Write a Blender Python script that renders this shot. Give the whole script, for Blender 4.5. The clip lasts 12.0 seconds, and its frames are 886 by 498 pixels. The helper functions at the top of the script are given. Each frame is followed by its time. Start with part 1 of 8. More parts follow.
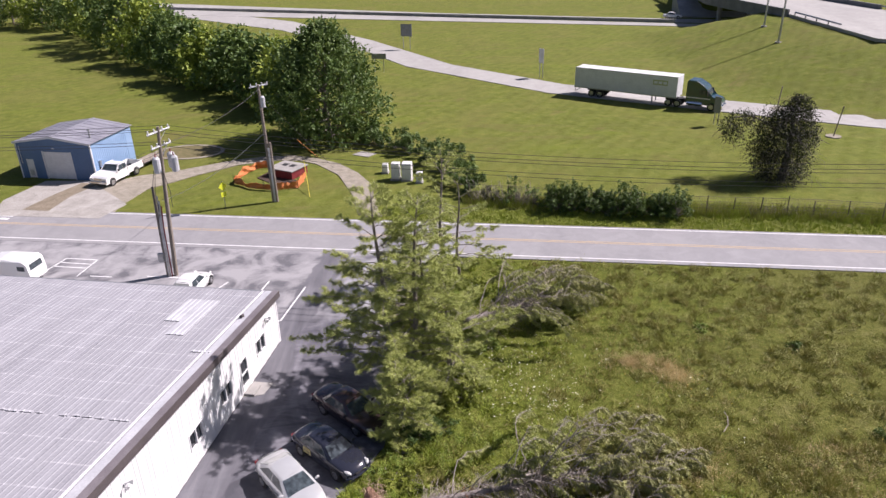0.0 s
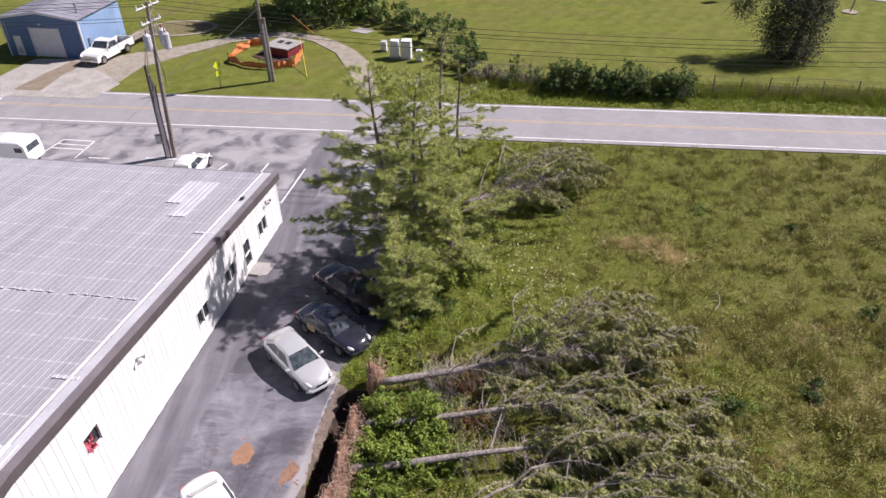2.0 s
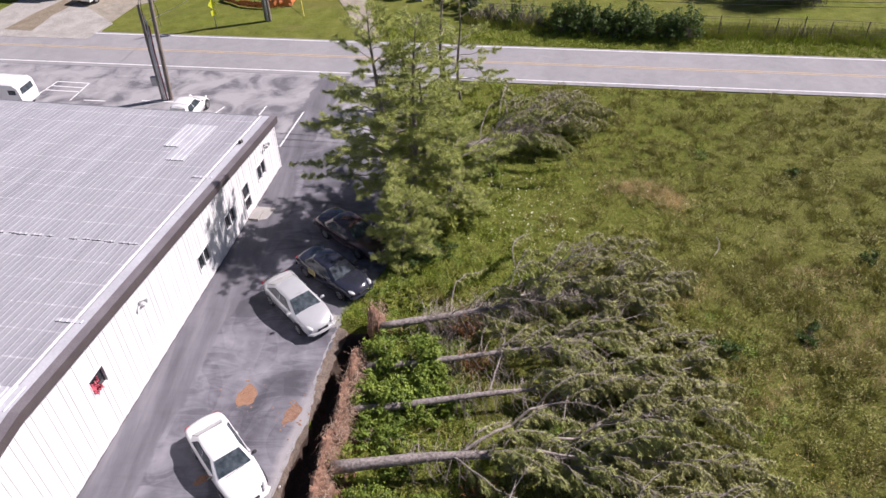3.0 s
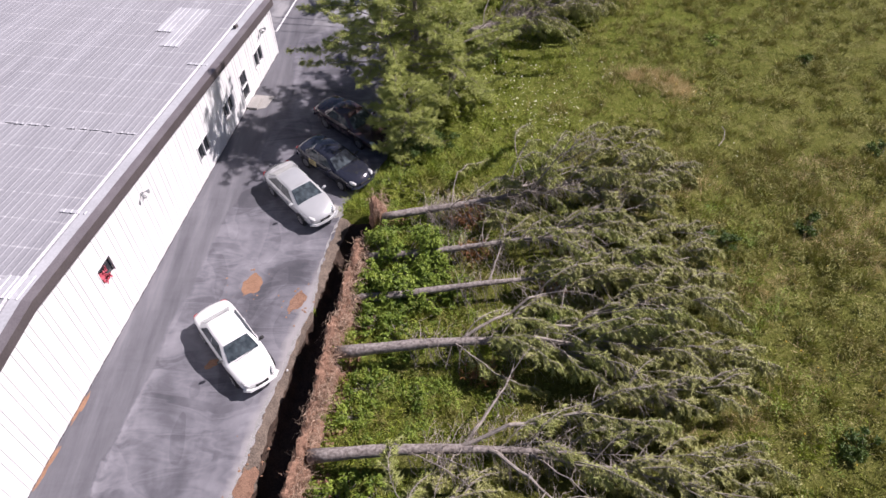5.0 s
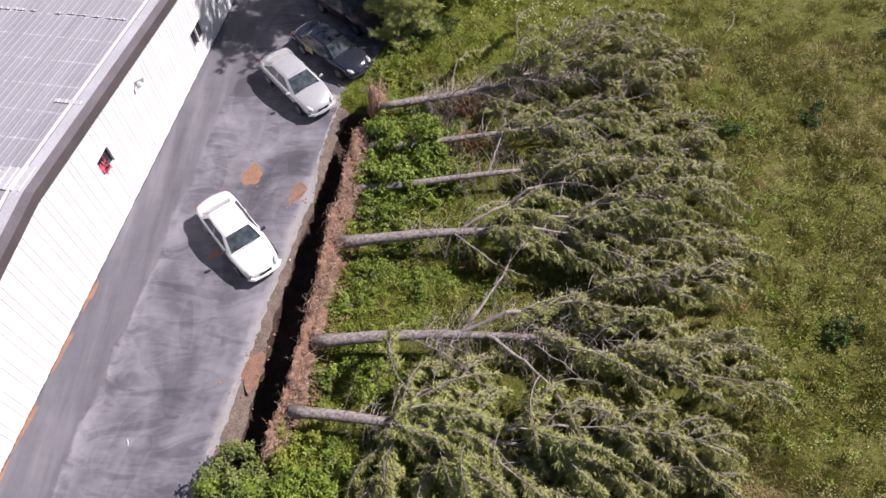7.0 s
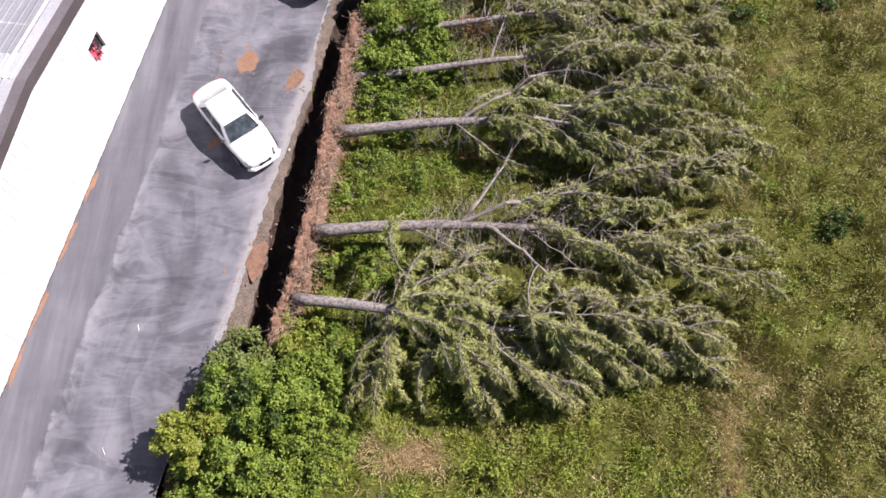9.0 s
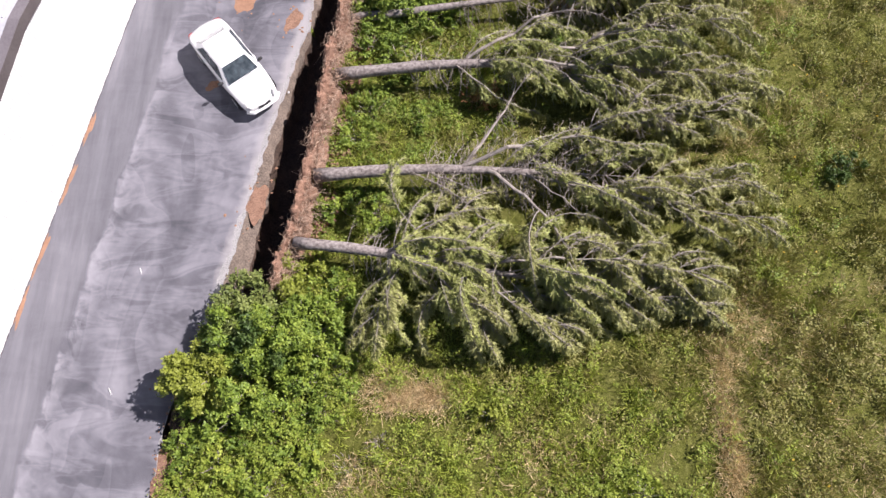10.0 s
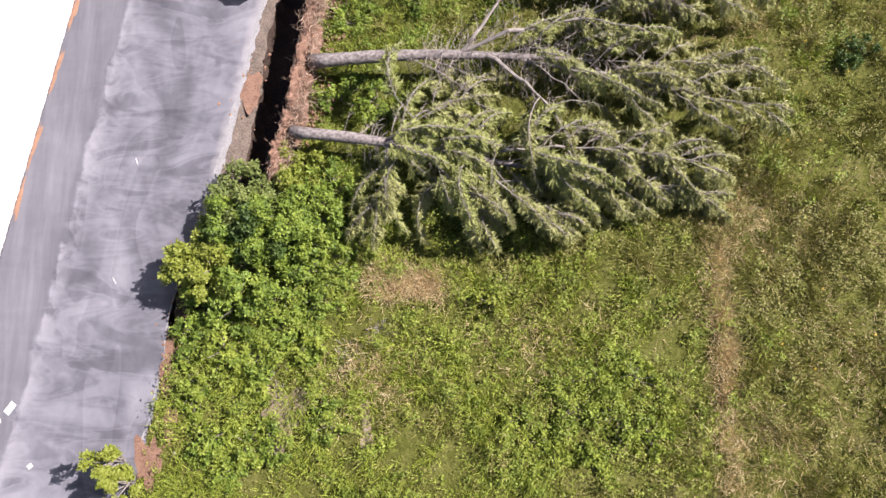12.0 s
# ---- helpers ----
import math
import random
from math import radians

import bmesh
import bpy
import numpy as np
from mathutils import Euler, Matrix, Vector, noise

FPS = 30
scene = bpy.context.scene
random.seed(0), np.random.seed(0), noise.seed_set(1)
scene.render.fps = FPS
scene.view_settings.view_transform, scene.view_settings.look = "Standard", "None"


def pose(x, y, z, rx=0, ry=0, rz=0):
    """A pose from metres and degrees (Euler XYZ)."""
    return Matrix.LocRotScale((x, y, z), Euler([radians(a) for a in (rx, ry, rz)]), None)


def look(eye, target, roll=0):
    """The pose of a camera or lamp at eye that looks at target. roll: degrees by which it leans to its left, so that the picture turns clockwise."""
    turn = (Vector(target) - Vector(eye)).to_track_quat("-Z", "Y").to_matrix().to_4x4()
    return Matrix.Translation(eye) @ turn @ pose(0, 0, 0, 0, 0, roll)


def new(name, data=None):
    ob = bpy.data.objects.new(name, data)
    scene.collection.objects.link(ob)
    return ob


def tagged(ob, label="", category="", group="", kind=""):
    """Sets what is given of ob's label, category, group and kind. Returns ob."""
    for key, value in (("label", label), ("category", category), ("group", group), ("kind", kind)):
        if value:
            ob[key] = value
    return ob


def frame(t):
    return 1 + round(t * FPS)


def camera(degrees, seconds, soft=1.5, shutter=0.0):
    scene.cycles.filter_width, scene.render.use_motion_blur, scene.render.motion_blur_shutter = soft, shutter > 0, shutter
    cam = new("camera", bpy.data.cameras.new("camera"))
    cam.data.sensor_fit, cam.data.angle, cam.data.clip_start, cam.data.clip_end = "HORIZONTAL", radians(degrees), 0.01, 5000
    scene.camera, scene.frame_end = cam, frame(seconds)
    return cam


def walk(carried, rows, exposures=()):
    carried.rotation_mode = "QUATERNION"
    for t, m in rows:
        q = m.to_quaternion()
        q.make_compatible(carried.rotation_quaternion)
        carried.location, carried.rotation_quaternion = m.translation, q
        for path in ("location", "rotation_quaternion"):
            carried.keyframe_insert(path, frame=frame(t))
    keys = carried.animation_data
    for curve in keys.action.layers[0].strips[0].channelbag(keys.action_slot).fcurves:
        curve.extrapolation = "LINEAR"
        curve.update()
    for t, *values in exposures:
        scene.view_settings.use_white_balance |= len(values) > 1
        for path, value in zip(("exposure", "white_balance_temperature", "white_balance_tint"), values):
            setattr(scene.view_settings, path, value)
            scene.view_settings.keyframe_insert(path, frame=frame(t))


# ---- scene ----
cam = camera(63.8, 12.0, 1.48)
PATH = [
    (0, (-0.07, -7.467, 24.914), (-0.084, -5.657, 24.063), -1.3),
    (0.5, (-0.078, -7.48, 24.922), (-0.094, -5.707, 23.997), -1.3),
    (1, (-0.072, -7.493, 24.927), (-0.089, -5.76, 23.93), -1.3),
    (1.5, (-0.014, -7.501, 24.974), (-0.035, -5.811, 23.903), -1.3),
    (2, (0.011, -7.537, 24.966), (-0.012, -5.892, 23.829), -1.4),
    (2.5, (-0.026, -7.497, 24.958), (-0.048, -5.898, 23.757), -1.4),
    (3, (0.001, -7.502, 24.969), (-0.024, -5.951, 23.707), -1.4),
    (5, (0.108, -7.47, 25.073), (0.069, -6.134, 23.585), -1.9),
    (5.5, (0.114, -7.463, 25.126), (0.074, -6.187, 23.587), -2.0),
    (6, (0.147, -7.456, 25.2), (0.104, -6.242, 23.611), -2.2),
    (6.5, (0.142, -7.499, 25.244), (0.099, -6.347, 23.61), -2.3),
    (7, (0.169, -7.523, 25.263), (0.125, -6.433, 23.586), -2.4),
    (9, (0.235, -7.5, 25.356), (0.184, -6.684, 23.531), -3.4),
    (9.5, (0.254, -7.58, 25.294), (0.2, -6.829, 23.442), -3.9),
    (10, (0.255, -7.598, 25.307), (0.2, -6.919, 23.427), -4.2),
    (10.5, (0.302, -7.654, 25.263), (0.245, -7.041, 23.36), -4.9),
    (11, (0.328, -7.665, 25.258), (0.269, -7.128, 23.333), -5.8),
    (11.5, (0.322, -7.685, 25.222), (0.265, -7.221, 23.277), -6.6),
    (12, (0.339, -7.688, 25.201), (0.282, -7.298, 23.24), -7.9),
]
walk(cam, [(t, look(eye, target, roll)) for t, eye, target, roll in PATH],
     [(0.0, 0.66, 6200, 24), (3.0, 0.55, 6200, 24), (7.0, 0.54, 6200, 24), (9.0, 0.76, 6200, 22), (12.0, 1.01, 6200, 21)])

# ---- world and light ----
SUN_AZ, SUN_EL = radians(70.6), radians(46)
world = bpy.data.worlds.new("sky")
scene.world = world
world.use_nodes = True
_n = world.node_tree.nodes
_sky = _n.new("ShaderNodeTexSky")
_sky.sky_type = "NISHITA"
_sky.sun_disc = False
_sky.sun_elevation, _sky.sun_rotation = SUN_EL, SUN_AZ
_sky.air_density, _sky.dust_density = 1.0, 1.2
_n["Background"].inputs[1].default_value = 0.038
world.node_tree.links.new(_sky.outputs[0], _n["Background"].inputs[0])

sun_data = bpy.data.lights.new("sun", "SUN")
sun_data.energy, sun_data.angle, sun_data.color = 5.0, radians(0.53), (1.0, 0.94, 0.86)
sun = new("sun", sun_data)
_to_sun = Vector((math.sin(SUN_AZ) * math.cos(SUN_EL), math.cos(SUN_AZ) * math.cos(SUN_EL), math.sin(SUN_EL)))
sun.matrix_world = look(_to_sun * 200, (0, 0, 0))

# ---- material makers ----
def nodes_of(name):
    m = bpy.data.materials.new(name)
    m.use_nodes = True
    t = m.node_tree
    return m, t, t.nodes["Principled BSDF"]


def add(t, kind, **kw):
    n = t.nodes.new(kind)
    for k, v in kw.items():
        n.inputs[k.replace("_", " ")].default_value = v
    return n


def noise_of(t, pos, scale, detail=4.0, rough=0.55, distort=0.0):
    n = add(t, "ShaderNodeTexNoise", Scale=scale, Detail=detail, Roughness=rough, Distortion=distort)
    t.links.new(pos, n.inputs["Vector"])
    return n.outputs["Fac"]


def ramp_of(t, fac, stops):
    r = t.nodes.new("ShaderNodeValToRGB")
    el = r.color_ramp.elements
    while len(el) < len(stops):
        el.new(0.5)
    for e, (p, c) in zip(el, stops):
        e.position, e.color = p, (*c, 1) if len(c) == 3 else c
    t.links.new(fac, r.inputs[0])
    return r.outputs[0]


def mix_of(t, fac, a, b, mode="MIX"):
    n = t.nodes.new("ShaderNodeMix")
    n.data_type, n.blend_type = "RGBA", mode
    for socket, v in ((n.inputs[0], fac), (n.inputs[6], a), (n.inputs[7], b)):
        if isinstance(v, bpy.types.NodeSocket):
            t.links.new(v, socket)
        else:
            socket.default_value = v if isinstance(v, float) else (*v, 1)
    return n.outputs[2]


def math_of(t, op, a, b=0.0, clamp=False):
    n = t.nodes.new("ShaderNodeMath")
    n.operation, n.use_clamp = op, clamp
    for socket, v in ((n.inputs[0], a), (n.inputs[1], b)):
        if isinstance(v, bpy.types.NodeSocket):
            t.links.new(v, socket)
        else:
            socket.default_value = v
    return n.outputs[0]


def bump_of(t, p, height, strength, distance):
    b = add(t, "ShaderNodeBump", Strength=strength, Distance=distance)
    t.links.new(height, b.inputs["Height"])
    t.links.new(b.outputs[0], p.inputs["Normal"])


def place_of(t):
    return t.nodes.new("ShaderNodeNewGeometry").outputs["Position"]


def surface(name, c1, c2, scale=2.0, rough=0.7, metal=0.0, bump=0.0, fine=30.0, fine_amount=0.25, coat=0.0, by_object=0.0):
    """A painted or weathered surface: two tones at a broad scale, grain at a fine one."""
    m, t, p = nodes_of(name)
    pos = t.nodes.new("ShaderNodeTexCoord").outputs["Object"]
    broad = ramp_of(t, noise_of(t, pos, scale, 5), [(0.35, c1), (0.68, c2)])
    grain = noise_of(t, pos, fine, 3)
    col = mix_of(t, fine_amount, broad, ramp_of(t, grain, [(0.3, tuple(v * 0.55 for v in c1)), (0.7, tuple(min(1, v * 1.3) for v in c2))]))
    if by_object:
        rnd = t.nodes.new("ShaderNodeObjectInfo").outputs["Random"]
        k = math_of(t, "ADD", math_of(t, "MULTIPLY", rnd, by_object), 1 - by_object / 2)
        v = t.nodes.new("ShaderNodeCombineColor")
        for i in range(3):
            t.links.new(k, v.inputs[i])
        col = mix_of(t, 1.0, col, v.outputs[0], "MULTIPLY")
    t.links.new(col, p.inputs["Base Color"])
    p.inputs["Roughness"].default_value, p.inputs["Metallic"].default_value, p.inputs["Coat Weight"].default_value = rough, metal, coat
    if bump:
        bump_of(t, p, grain, bump, 0.02)
    return m


def foliage(name, stops, rough=0.6, through_light=0.18, patch=0.6, gloss=0.35, lift=1.6):
    """Leaves: each leaf its own tone, drifting from patch to patch; light comes through."""
    m, t, p = nodes_of(name)
    g = t.nodes.new("ShaderNodeNewGeometry")
    big = noise_of(t, g.outputs["Position"], patch, 3)
    mid = noise_of(t, g.outputs["Position"], 2.4, 3)
    drift = math_of(t, "ADD", math_of(t, "MULTIPLY", big, 0.50), math_of(t, "SUBTRACT", math_of(t, "MULTIPLY", mid, 0.62), 0.075))
    f = math_of(t, "ADD", math_of(t, "MULTIPLY", g.outputs["Random Per Island"], 0.18), drift)
    col = ramp_of(t, f, [(at, tuple(min(0.9, v * lift) for v in c)) for at, c in stops])
    t.links.new(col, p.inputs["Base Color"])
    p.inputs["Roughness"].default_value = rough
    p.inputs["Specular IOR Level"].default_value = gloss
    tr = t.nodes.new("ShaderNodeBsdfTranslucent")
    t.links.new(mix_of(t, 0.4, col, (0.30, 0.42, 0.08)), tr.inputs[0])
    mx = t.nodes.new("ShaderNodeMixShader")
    mx.inputs[0].default_value = through_light
    t.links.new(p.outputs[0], mx.inputs[1])
    t.links.new(tr.outputs[0], mx.inputs[2])
    t.links.new(mx.outputs[0], t.nodes["Material Output"].inputs[0])
    return m


# ---- geometry makers ----
class Geo:
    """Gathers triangles and quads, then makes one mesh of them."""

    def __init__(self):
        self.v, self.f3, self.f4, self.n = [], [], [], 0

    def put(self, verts, tris=None, quads=None):
        verts = np.asarray(verts, float).reshape(-1, 3)
        if tris is not None and len(tris):
            self.f3.append(np.asarray(tris, int).reshape(-1, 3) + self.n)
        if quads is not None and len(quads):
            self.f4.append(np.asarray(quads, int).reshape(-1, 4) + self.n)
        self.v.append(verts)
        self.n += len(verts)
        return self

    def mesh(self, name, smooth=False):
        v = np.concatenate(self.v)
        f3 = np.concatenate(self.f3) if self.f3 else np.zeros((0, 3), int)
        f4 = np.concatenate(self.f4) if self.f4 else np.zeros((0, 4), int)
        me = bpy.data.meshes.new(name)
        me.vertices.add(len(v))
        me.vertices.foreach_set("co", v.astype(np.float32).ravel())
        loops = np.concatenate([f3.ravel(), f4.ravel()])
        me.loops.add(len(loops))
        me.loops.foreach_set("vertex_index", loops.astype(np.int32))
        me.polygons.add(len(f3) + len(f4))
        starts = np.concatenate([np.arange(len(f3)) * 3, len(f3) * 3 + np.arange(len(f4)) * 4])
        me.polygons.foreach_set("loop_start", starts.astype(np.int32))
        me.polygons.foreach_set("use_smooth", np.full(len(starts), smooth))
        me.update(calc_edges=True)
        me.validate()
        return me

    def box(self, x0, x1, y0, y1, z0, z1):
        v = [(x, y, z) for z in (z0, z1) for x, y in ((x0, y0), (x1, y0), (x1, y1), (x0, y1))]
        return self.put(v, quads=[(0, 3, 2, 1), (4, 5, 6, 7), (0, 1, 5, 4), (1, 2, 6, 5), (2, 3, 7, 6), (3, 0, 4, 7)])

    def tube(self, path, radii, sides=6, cap=True):
        path = np.asarray(path, float)
        radii = np.broadcast_to(np.asarray(radii, float), (len(path),))
        along = np.gradient(path, axis=0)
        along /= np.linalg.norm(along, axis=1)[:, None] + 1e-9
        ref = np.array([0.0, 0, 1]) if abs(along[0][2]) < 0.9 else np.array([1.0, 0, 0])
        a = np.cross(along, ref)
        a /= np.linalg.norm(a, axis=1)[:, None] + 1e-9
        b = np.cross(along, a)
        ang = np.linspace(0, 2 * np.pi, sides, endpoint=False)
        ring = (path[:, None] + radii[:, None, None] * (np.cos(ang)[None, :, None] * a[:, None] + np.sin(ang)[None, :, None] * b[:, None])).reshape(-1, 3)
        k = len(path)
        q = [(i * sides + j, i * sides + (j + 1) % sides, (i + 1) * sides + (j + 1) % sides, (i + 1) * sides + j) for i in range(k - 1) for j in range(sides)]
        t = []
        if cap:
            ring = np.vstack([ring, path[0], path[-1]])
            t = [(k * sides, (j + 1) % sides, j) for j in range(sides)] + [(k * sides + 1, (k - 1) * sides + j, (k - 1) * sides + (j + 1) % sides) for j in range(sides)]
        return self.put(ring, tris=t, quads=q)

    def turn(self, m):
        """Moves all that is gathered so far by the matrix m."""
        a = np.array(m)
        self.v = [v @ a[:3, :3].T + a[:3, 3] for v in self.v]
        return self


def thing(name, label, category, m=None, group="", kind=""):
    ob = new(name)
    ob.empty_display_size = 0.2
    if m is not None:
        ob.matrix_basis = m
    return tagged(ob, label, category, group, kind)


def part(name, geo, material, parent=None, label="", smooth=False):
    me = geo.mesh(name, smooth) if isinstance(geo, Geo) else geo
    if not me.materials:
        me.materials.append(material)
    ob = new(name, me)
    ob.parent = parent
    if label:
        ob["label"] = label
    return ob


def solo(name, geo, material, label, category, kind="", m=None, group="", smooth=False):
    ob = part(name, geo, material, None, "", smooth)
    if m is not None:
        ob.matrix_basis = m
    return tagged(ob, label, category, group, kind)


def blades(at, way, length, width, bend, rng):
    """Thin triangles from the points at, along the ways."""
    n = len(at)
    side = np.cross(way, rng.normal(size=(n, 3)))
    side /= np.linalg.norm(side, axis=1)[:, None] + 1e-9
    tip = at + way * length[:, None] + np.c_[np.zeros(n), np.zeros(n), -bend]
    v = np.stack([at - side * width[:, None] / 2, at + side * width[:, None] / 2, tip], 1).reshape(-1, 3)
    return v, np.arange(3 * n).reshape(-1, 3)


def leaves(at, size, rng, flat=0.0):
    """Small leaf diamonds at the points, turned every way (flat: how much they lie level)."""
    n = len(at)
    a = rng.normal(size=(n, 3))
    a[:, 2] *= 1 - flat
    a /= np.linalg.norm(a, axis=1)[:, None] + 1e-9
    b = np.cross(a, rng.normal(size=(n, 3)) * (1 - flat) + np.array([0, 0, flat]))
    b /= np.linalg.norm(b, axis=1)[:, None] + 1e-9
    s = size[:, None]
    v = np.stack([at - a * s, at - b * s * 0.55, at + a * s, at + b * s * 0.55], 1).reshape(-1, 3)
    return v, np.arange(4 * n).reshape(-1, 4)


def unit(v):
    v = np.asarray(v, float)
    return v / (np.linalg.norm(v, axis=-1, keepdims=True) + 1e-9)


# ---- ground materials ----
def along_line(t, pos, x0, y0, nx, ny):
    """Signed distance of a place from a line on the plan."""
    s = t.nodes.new("ShaderNodeSeparateXYZ")
    t.links.new(pos, s.inputs[0])
    a = math_of(t, "MULTIPLY", math_of(t, "SUBTRACT", s.outputs[0], x0), nx)
    b = math_of(t, "MULTIPLY", math_of(t, "SUBTRACT", s.outputs[1], y0), ny)
    return math_of(t, "ADD", a, b)


def meadow_material():
    m, t, p = nodes_of("meadow")
    pos = place_of(t)
    n_big, n_mid, n_fine = noise_of(t, pos, 0.09, 4, 0.6), noise_of(t, pos, 0.8, 5, 0.65), noise_of(t, pos, 7.0, 6, 0.75)
    # rough meadow this side of the road: olive, straw and brown
    field = ramp_of(t, n_mid, [(0.34, (0.062, 0.060, 0.014)), (0.46, (0.105, 0.103, 0.026)), (0.56, (0.145, 0.136, 0.042)), (0.68, (0.195, 0.162, 0.080))])
    lush = ramp_of(t, n_mid, [(0.25, (0.050, 0.075, 0.008)), (0.5, (0.105, 0.138, 0.016)), (0.75, (0.160, 0.175, 0.030))])
    # strip of fresh growth along the pines and the road
    d = along_line(t, pos, 9.0, 20.0, 0.80, -0.60)
    fresh = math_of(t, "ADD", math_of(t, "MULTIPLY", d, -0.10), math_of(t, "MULTIPLY", n_big, 1.6))
    fresh = math_of(t, "SUBTRACT", fresh, 0.35, True)
    near = mix_of(t, fresh, field, lush)
    # mown lawn beyond the road
    lawn = ramp_of(t, n_mid, [(0.34, (0.078, 0.102, 0.014)), (0.5, (0.135, 0.160, 0.026)), (0.66, (0.215, 0.222, 0.055))])
    dry = ramp_of(t, n_big, [(0.46, (0, 0, 0)), (0.66, (1, 1, 1))])
    lawn = mix_of(t, math_of(t, "MULTIPLY", dry, 0.6), lawn, (0.20, 0.175, 0.06))
    worn = ramp_of(t, noise_of(t, pos, 0.30, 6, 0.7, 0.6), [(0.40, (1, 1, 1)), (0.54, (0, 0, 0))])
    lawn = mix_of(t, math_of(t, "MULTIPLY", worn, 0.55), lawn, (0.084, 0.096, 0.022))
    bare = ramp_of(t, noise_of(t, pos, 0.16, 6, 0.7, 0.4), [(0.58, (0, 0, 0)), (0.68, (1, 1, 1))])
    lawn = mix_of(t, math_of(t, "MULTIPLY", bare, 0.65), lawn, (0.20, 0.14, 0.075))
    # long scorched and rank bands left by mowing and wheels
    ml = t.nodes.new("ShaderNodeMapping")
    ml.inputs["Rotation"].default_value = (0, 0, radians(12))
    ml.inputs["Scale"].default_value = (0.05, 0.30, 1)
    t.links.new(pos, ml.inputs[0])
    band = noise_of(t, ml.outputs[0], 1.0, 5, 0.65, 0.5)
    lawn = mix_of(t, math_of(t, "MULTIPLY", ramp_of(t, band, [(0.55, (0, 0, 0)), (0.66, (1, 1, 1))]), 0.6), lawn, (0.17, 0.135, 0.06))
    lawn = mix_of(t, math_of(t, "MULTIPLY", ramp_of(t, band, [(0.34, (1, 1, 1)), (0.44, (0, 0, 0))]), 0.6), lawn, (0.155, 0.195, 0.020))
    w = t.nodes.new("ShaderNodeTexWave")
    w.wave_type, w.bands_direction = "BANDS", "X"
    w.inputs["Scale"].default_value, w.inputs["Distortion"].default_value = 0.16, 3.0
    mp = t.nodes.new("ShaderNodeMapping")
    mp.inputs["Rotation"].default_value = (0, 0, 0.55)
    t.links.new(pos, mp.inputs[0])
    t.links.new(mp.outputs[0], w.inputs[0])
    lawn = mix_of(t, math_of(t, "MULTIPLY", w.outputs["Fac"], 0.24), lawn, (0.200, 0.225, 0.066))
    side = math_of(t, "MULTIPLY", along_line(t, pos, 0.0, 47.75, 0.127, 0.992), 0.5, True)
    col = mix_of(t, side, near, lawn)
    # mottled litter; the near-black tones here and below paint shade between tufts
    thatch_shade = ramp_of(t, noise_of(t, pos, 3.2, 6, 0.8, 0.4), [(0.38, (0.010, 0.012, 0.004)), (0.50, (0.09, 0.095, 0.02)), (0.66, (0.24, 0.22, 0.085))])
    col = mix_of(t, math_of(t, "MULTIPLY", math_of(t, "SUBTRACT", 1.0, side), 0.45), col, thatch_shade)
    col = mix_of(t, 0.42, col, ramp_of(t, n_fine, [(0.25, (0.012, 0.018, 0.004)), (0.5, (0.11, 0.13, 0.02)), (0.8, (0.27, 0.26, 0.09))]))
    t.links.new(col, p.inputs["Base Color"])
    p.inputs["Roughness"].default_value = 0.95
    p.inputs["Specular IOR Level"].default_value = 0.1
    bump_of(t, p, n_fine, 0.7, 0.12)
    return m


def asphalt_material(name, dark, light, wash=0.5, swirl=0.4):
    m, t, p = nodes_of(name)
    pos = place_of(t)
    mp = t.nodes.new("ShaderNodeMapping")
    mp.inputs["Rotation"].default_value = (0, 0, radians(-9))
    mp.inputs["Scale"].default_value = (1, 0.30, 1)
    t.links.new(pos, mp.inputs[0])
    broad = noise_of(t, mp.outputs[0], swirl, 5, 0.6, 1.0)
    spots = noise_of(t, pos, 0.6, 5, 0.6, 1.6)
    grit = noise_of(t, pos, 38.0, 3, 0.7)
    a = ramp_of(t, broad, [(0.36, dark), (0.45, tuple(u * 0.6 + v * 0.4 for u, v in zip(dark, light))), (0.52, tuple(u * 0.28 + v * 0.72 for u, v in zip(dark, light))), (0.60, light)])
    b = ramp_of(t, spots, [(0.35, tuple(v * 0.75 for v in dark)), (0.7, tuple(v * 1.1 for v in light))])
    col = mix_of(t, wash, a, b)
    col = mix_of(t, 0.18, col, ramp_of(t, grit, [(0.3, tuple(v * 0.5 for v in dark)), (0.75, tuple(v * 1.3 for v in light))]))
    t.links.new(col, p.inputs["Base Color"])
    p.inputs["Roughness"].default_value = 0.88
    bump_of(t, p, grit, 0.3, 0.01)
    return m


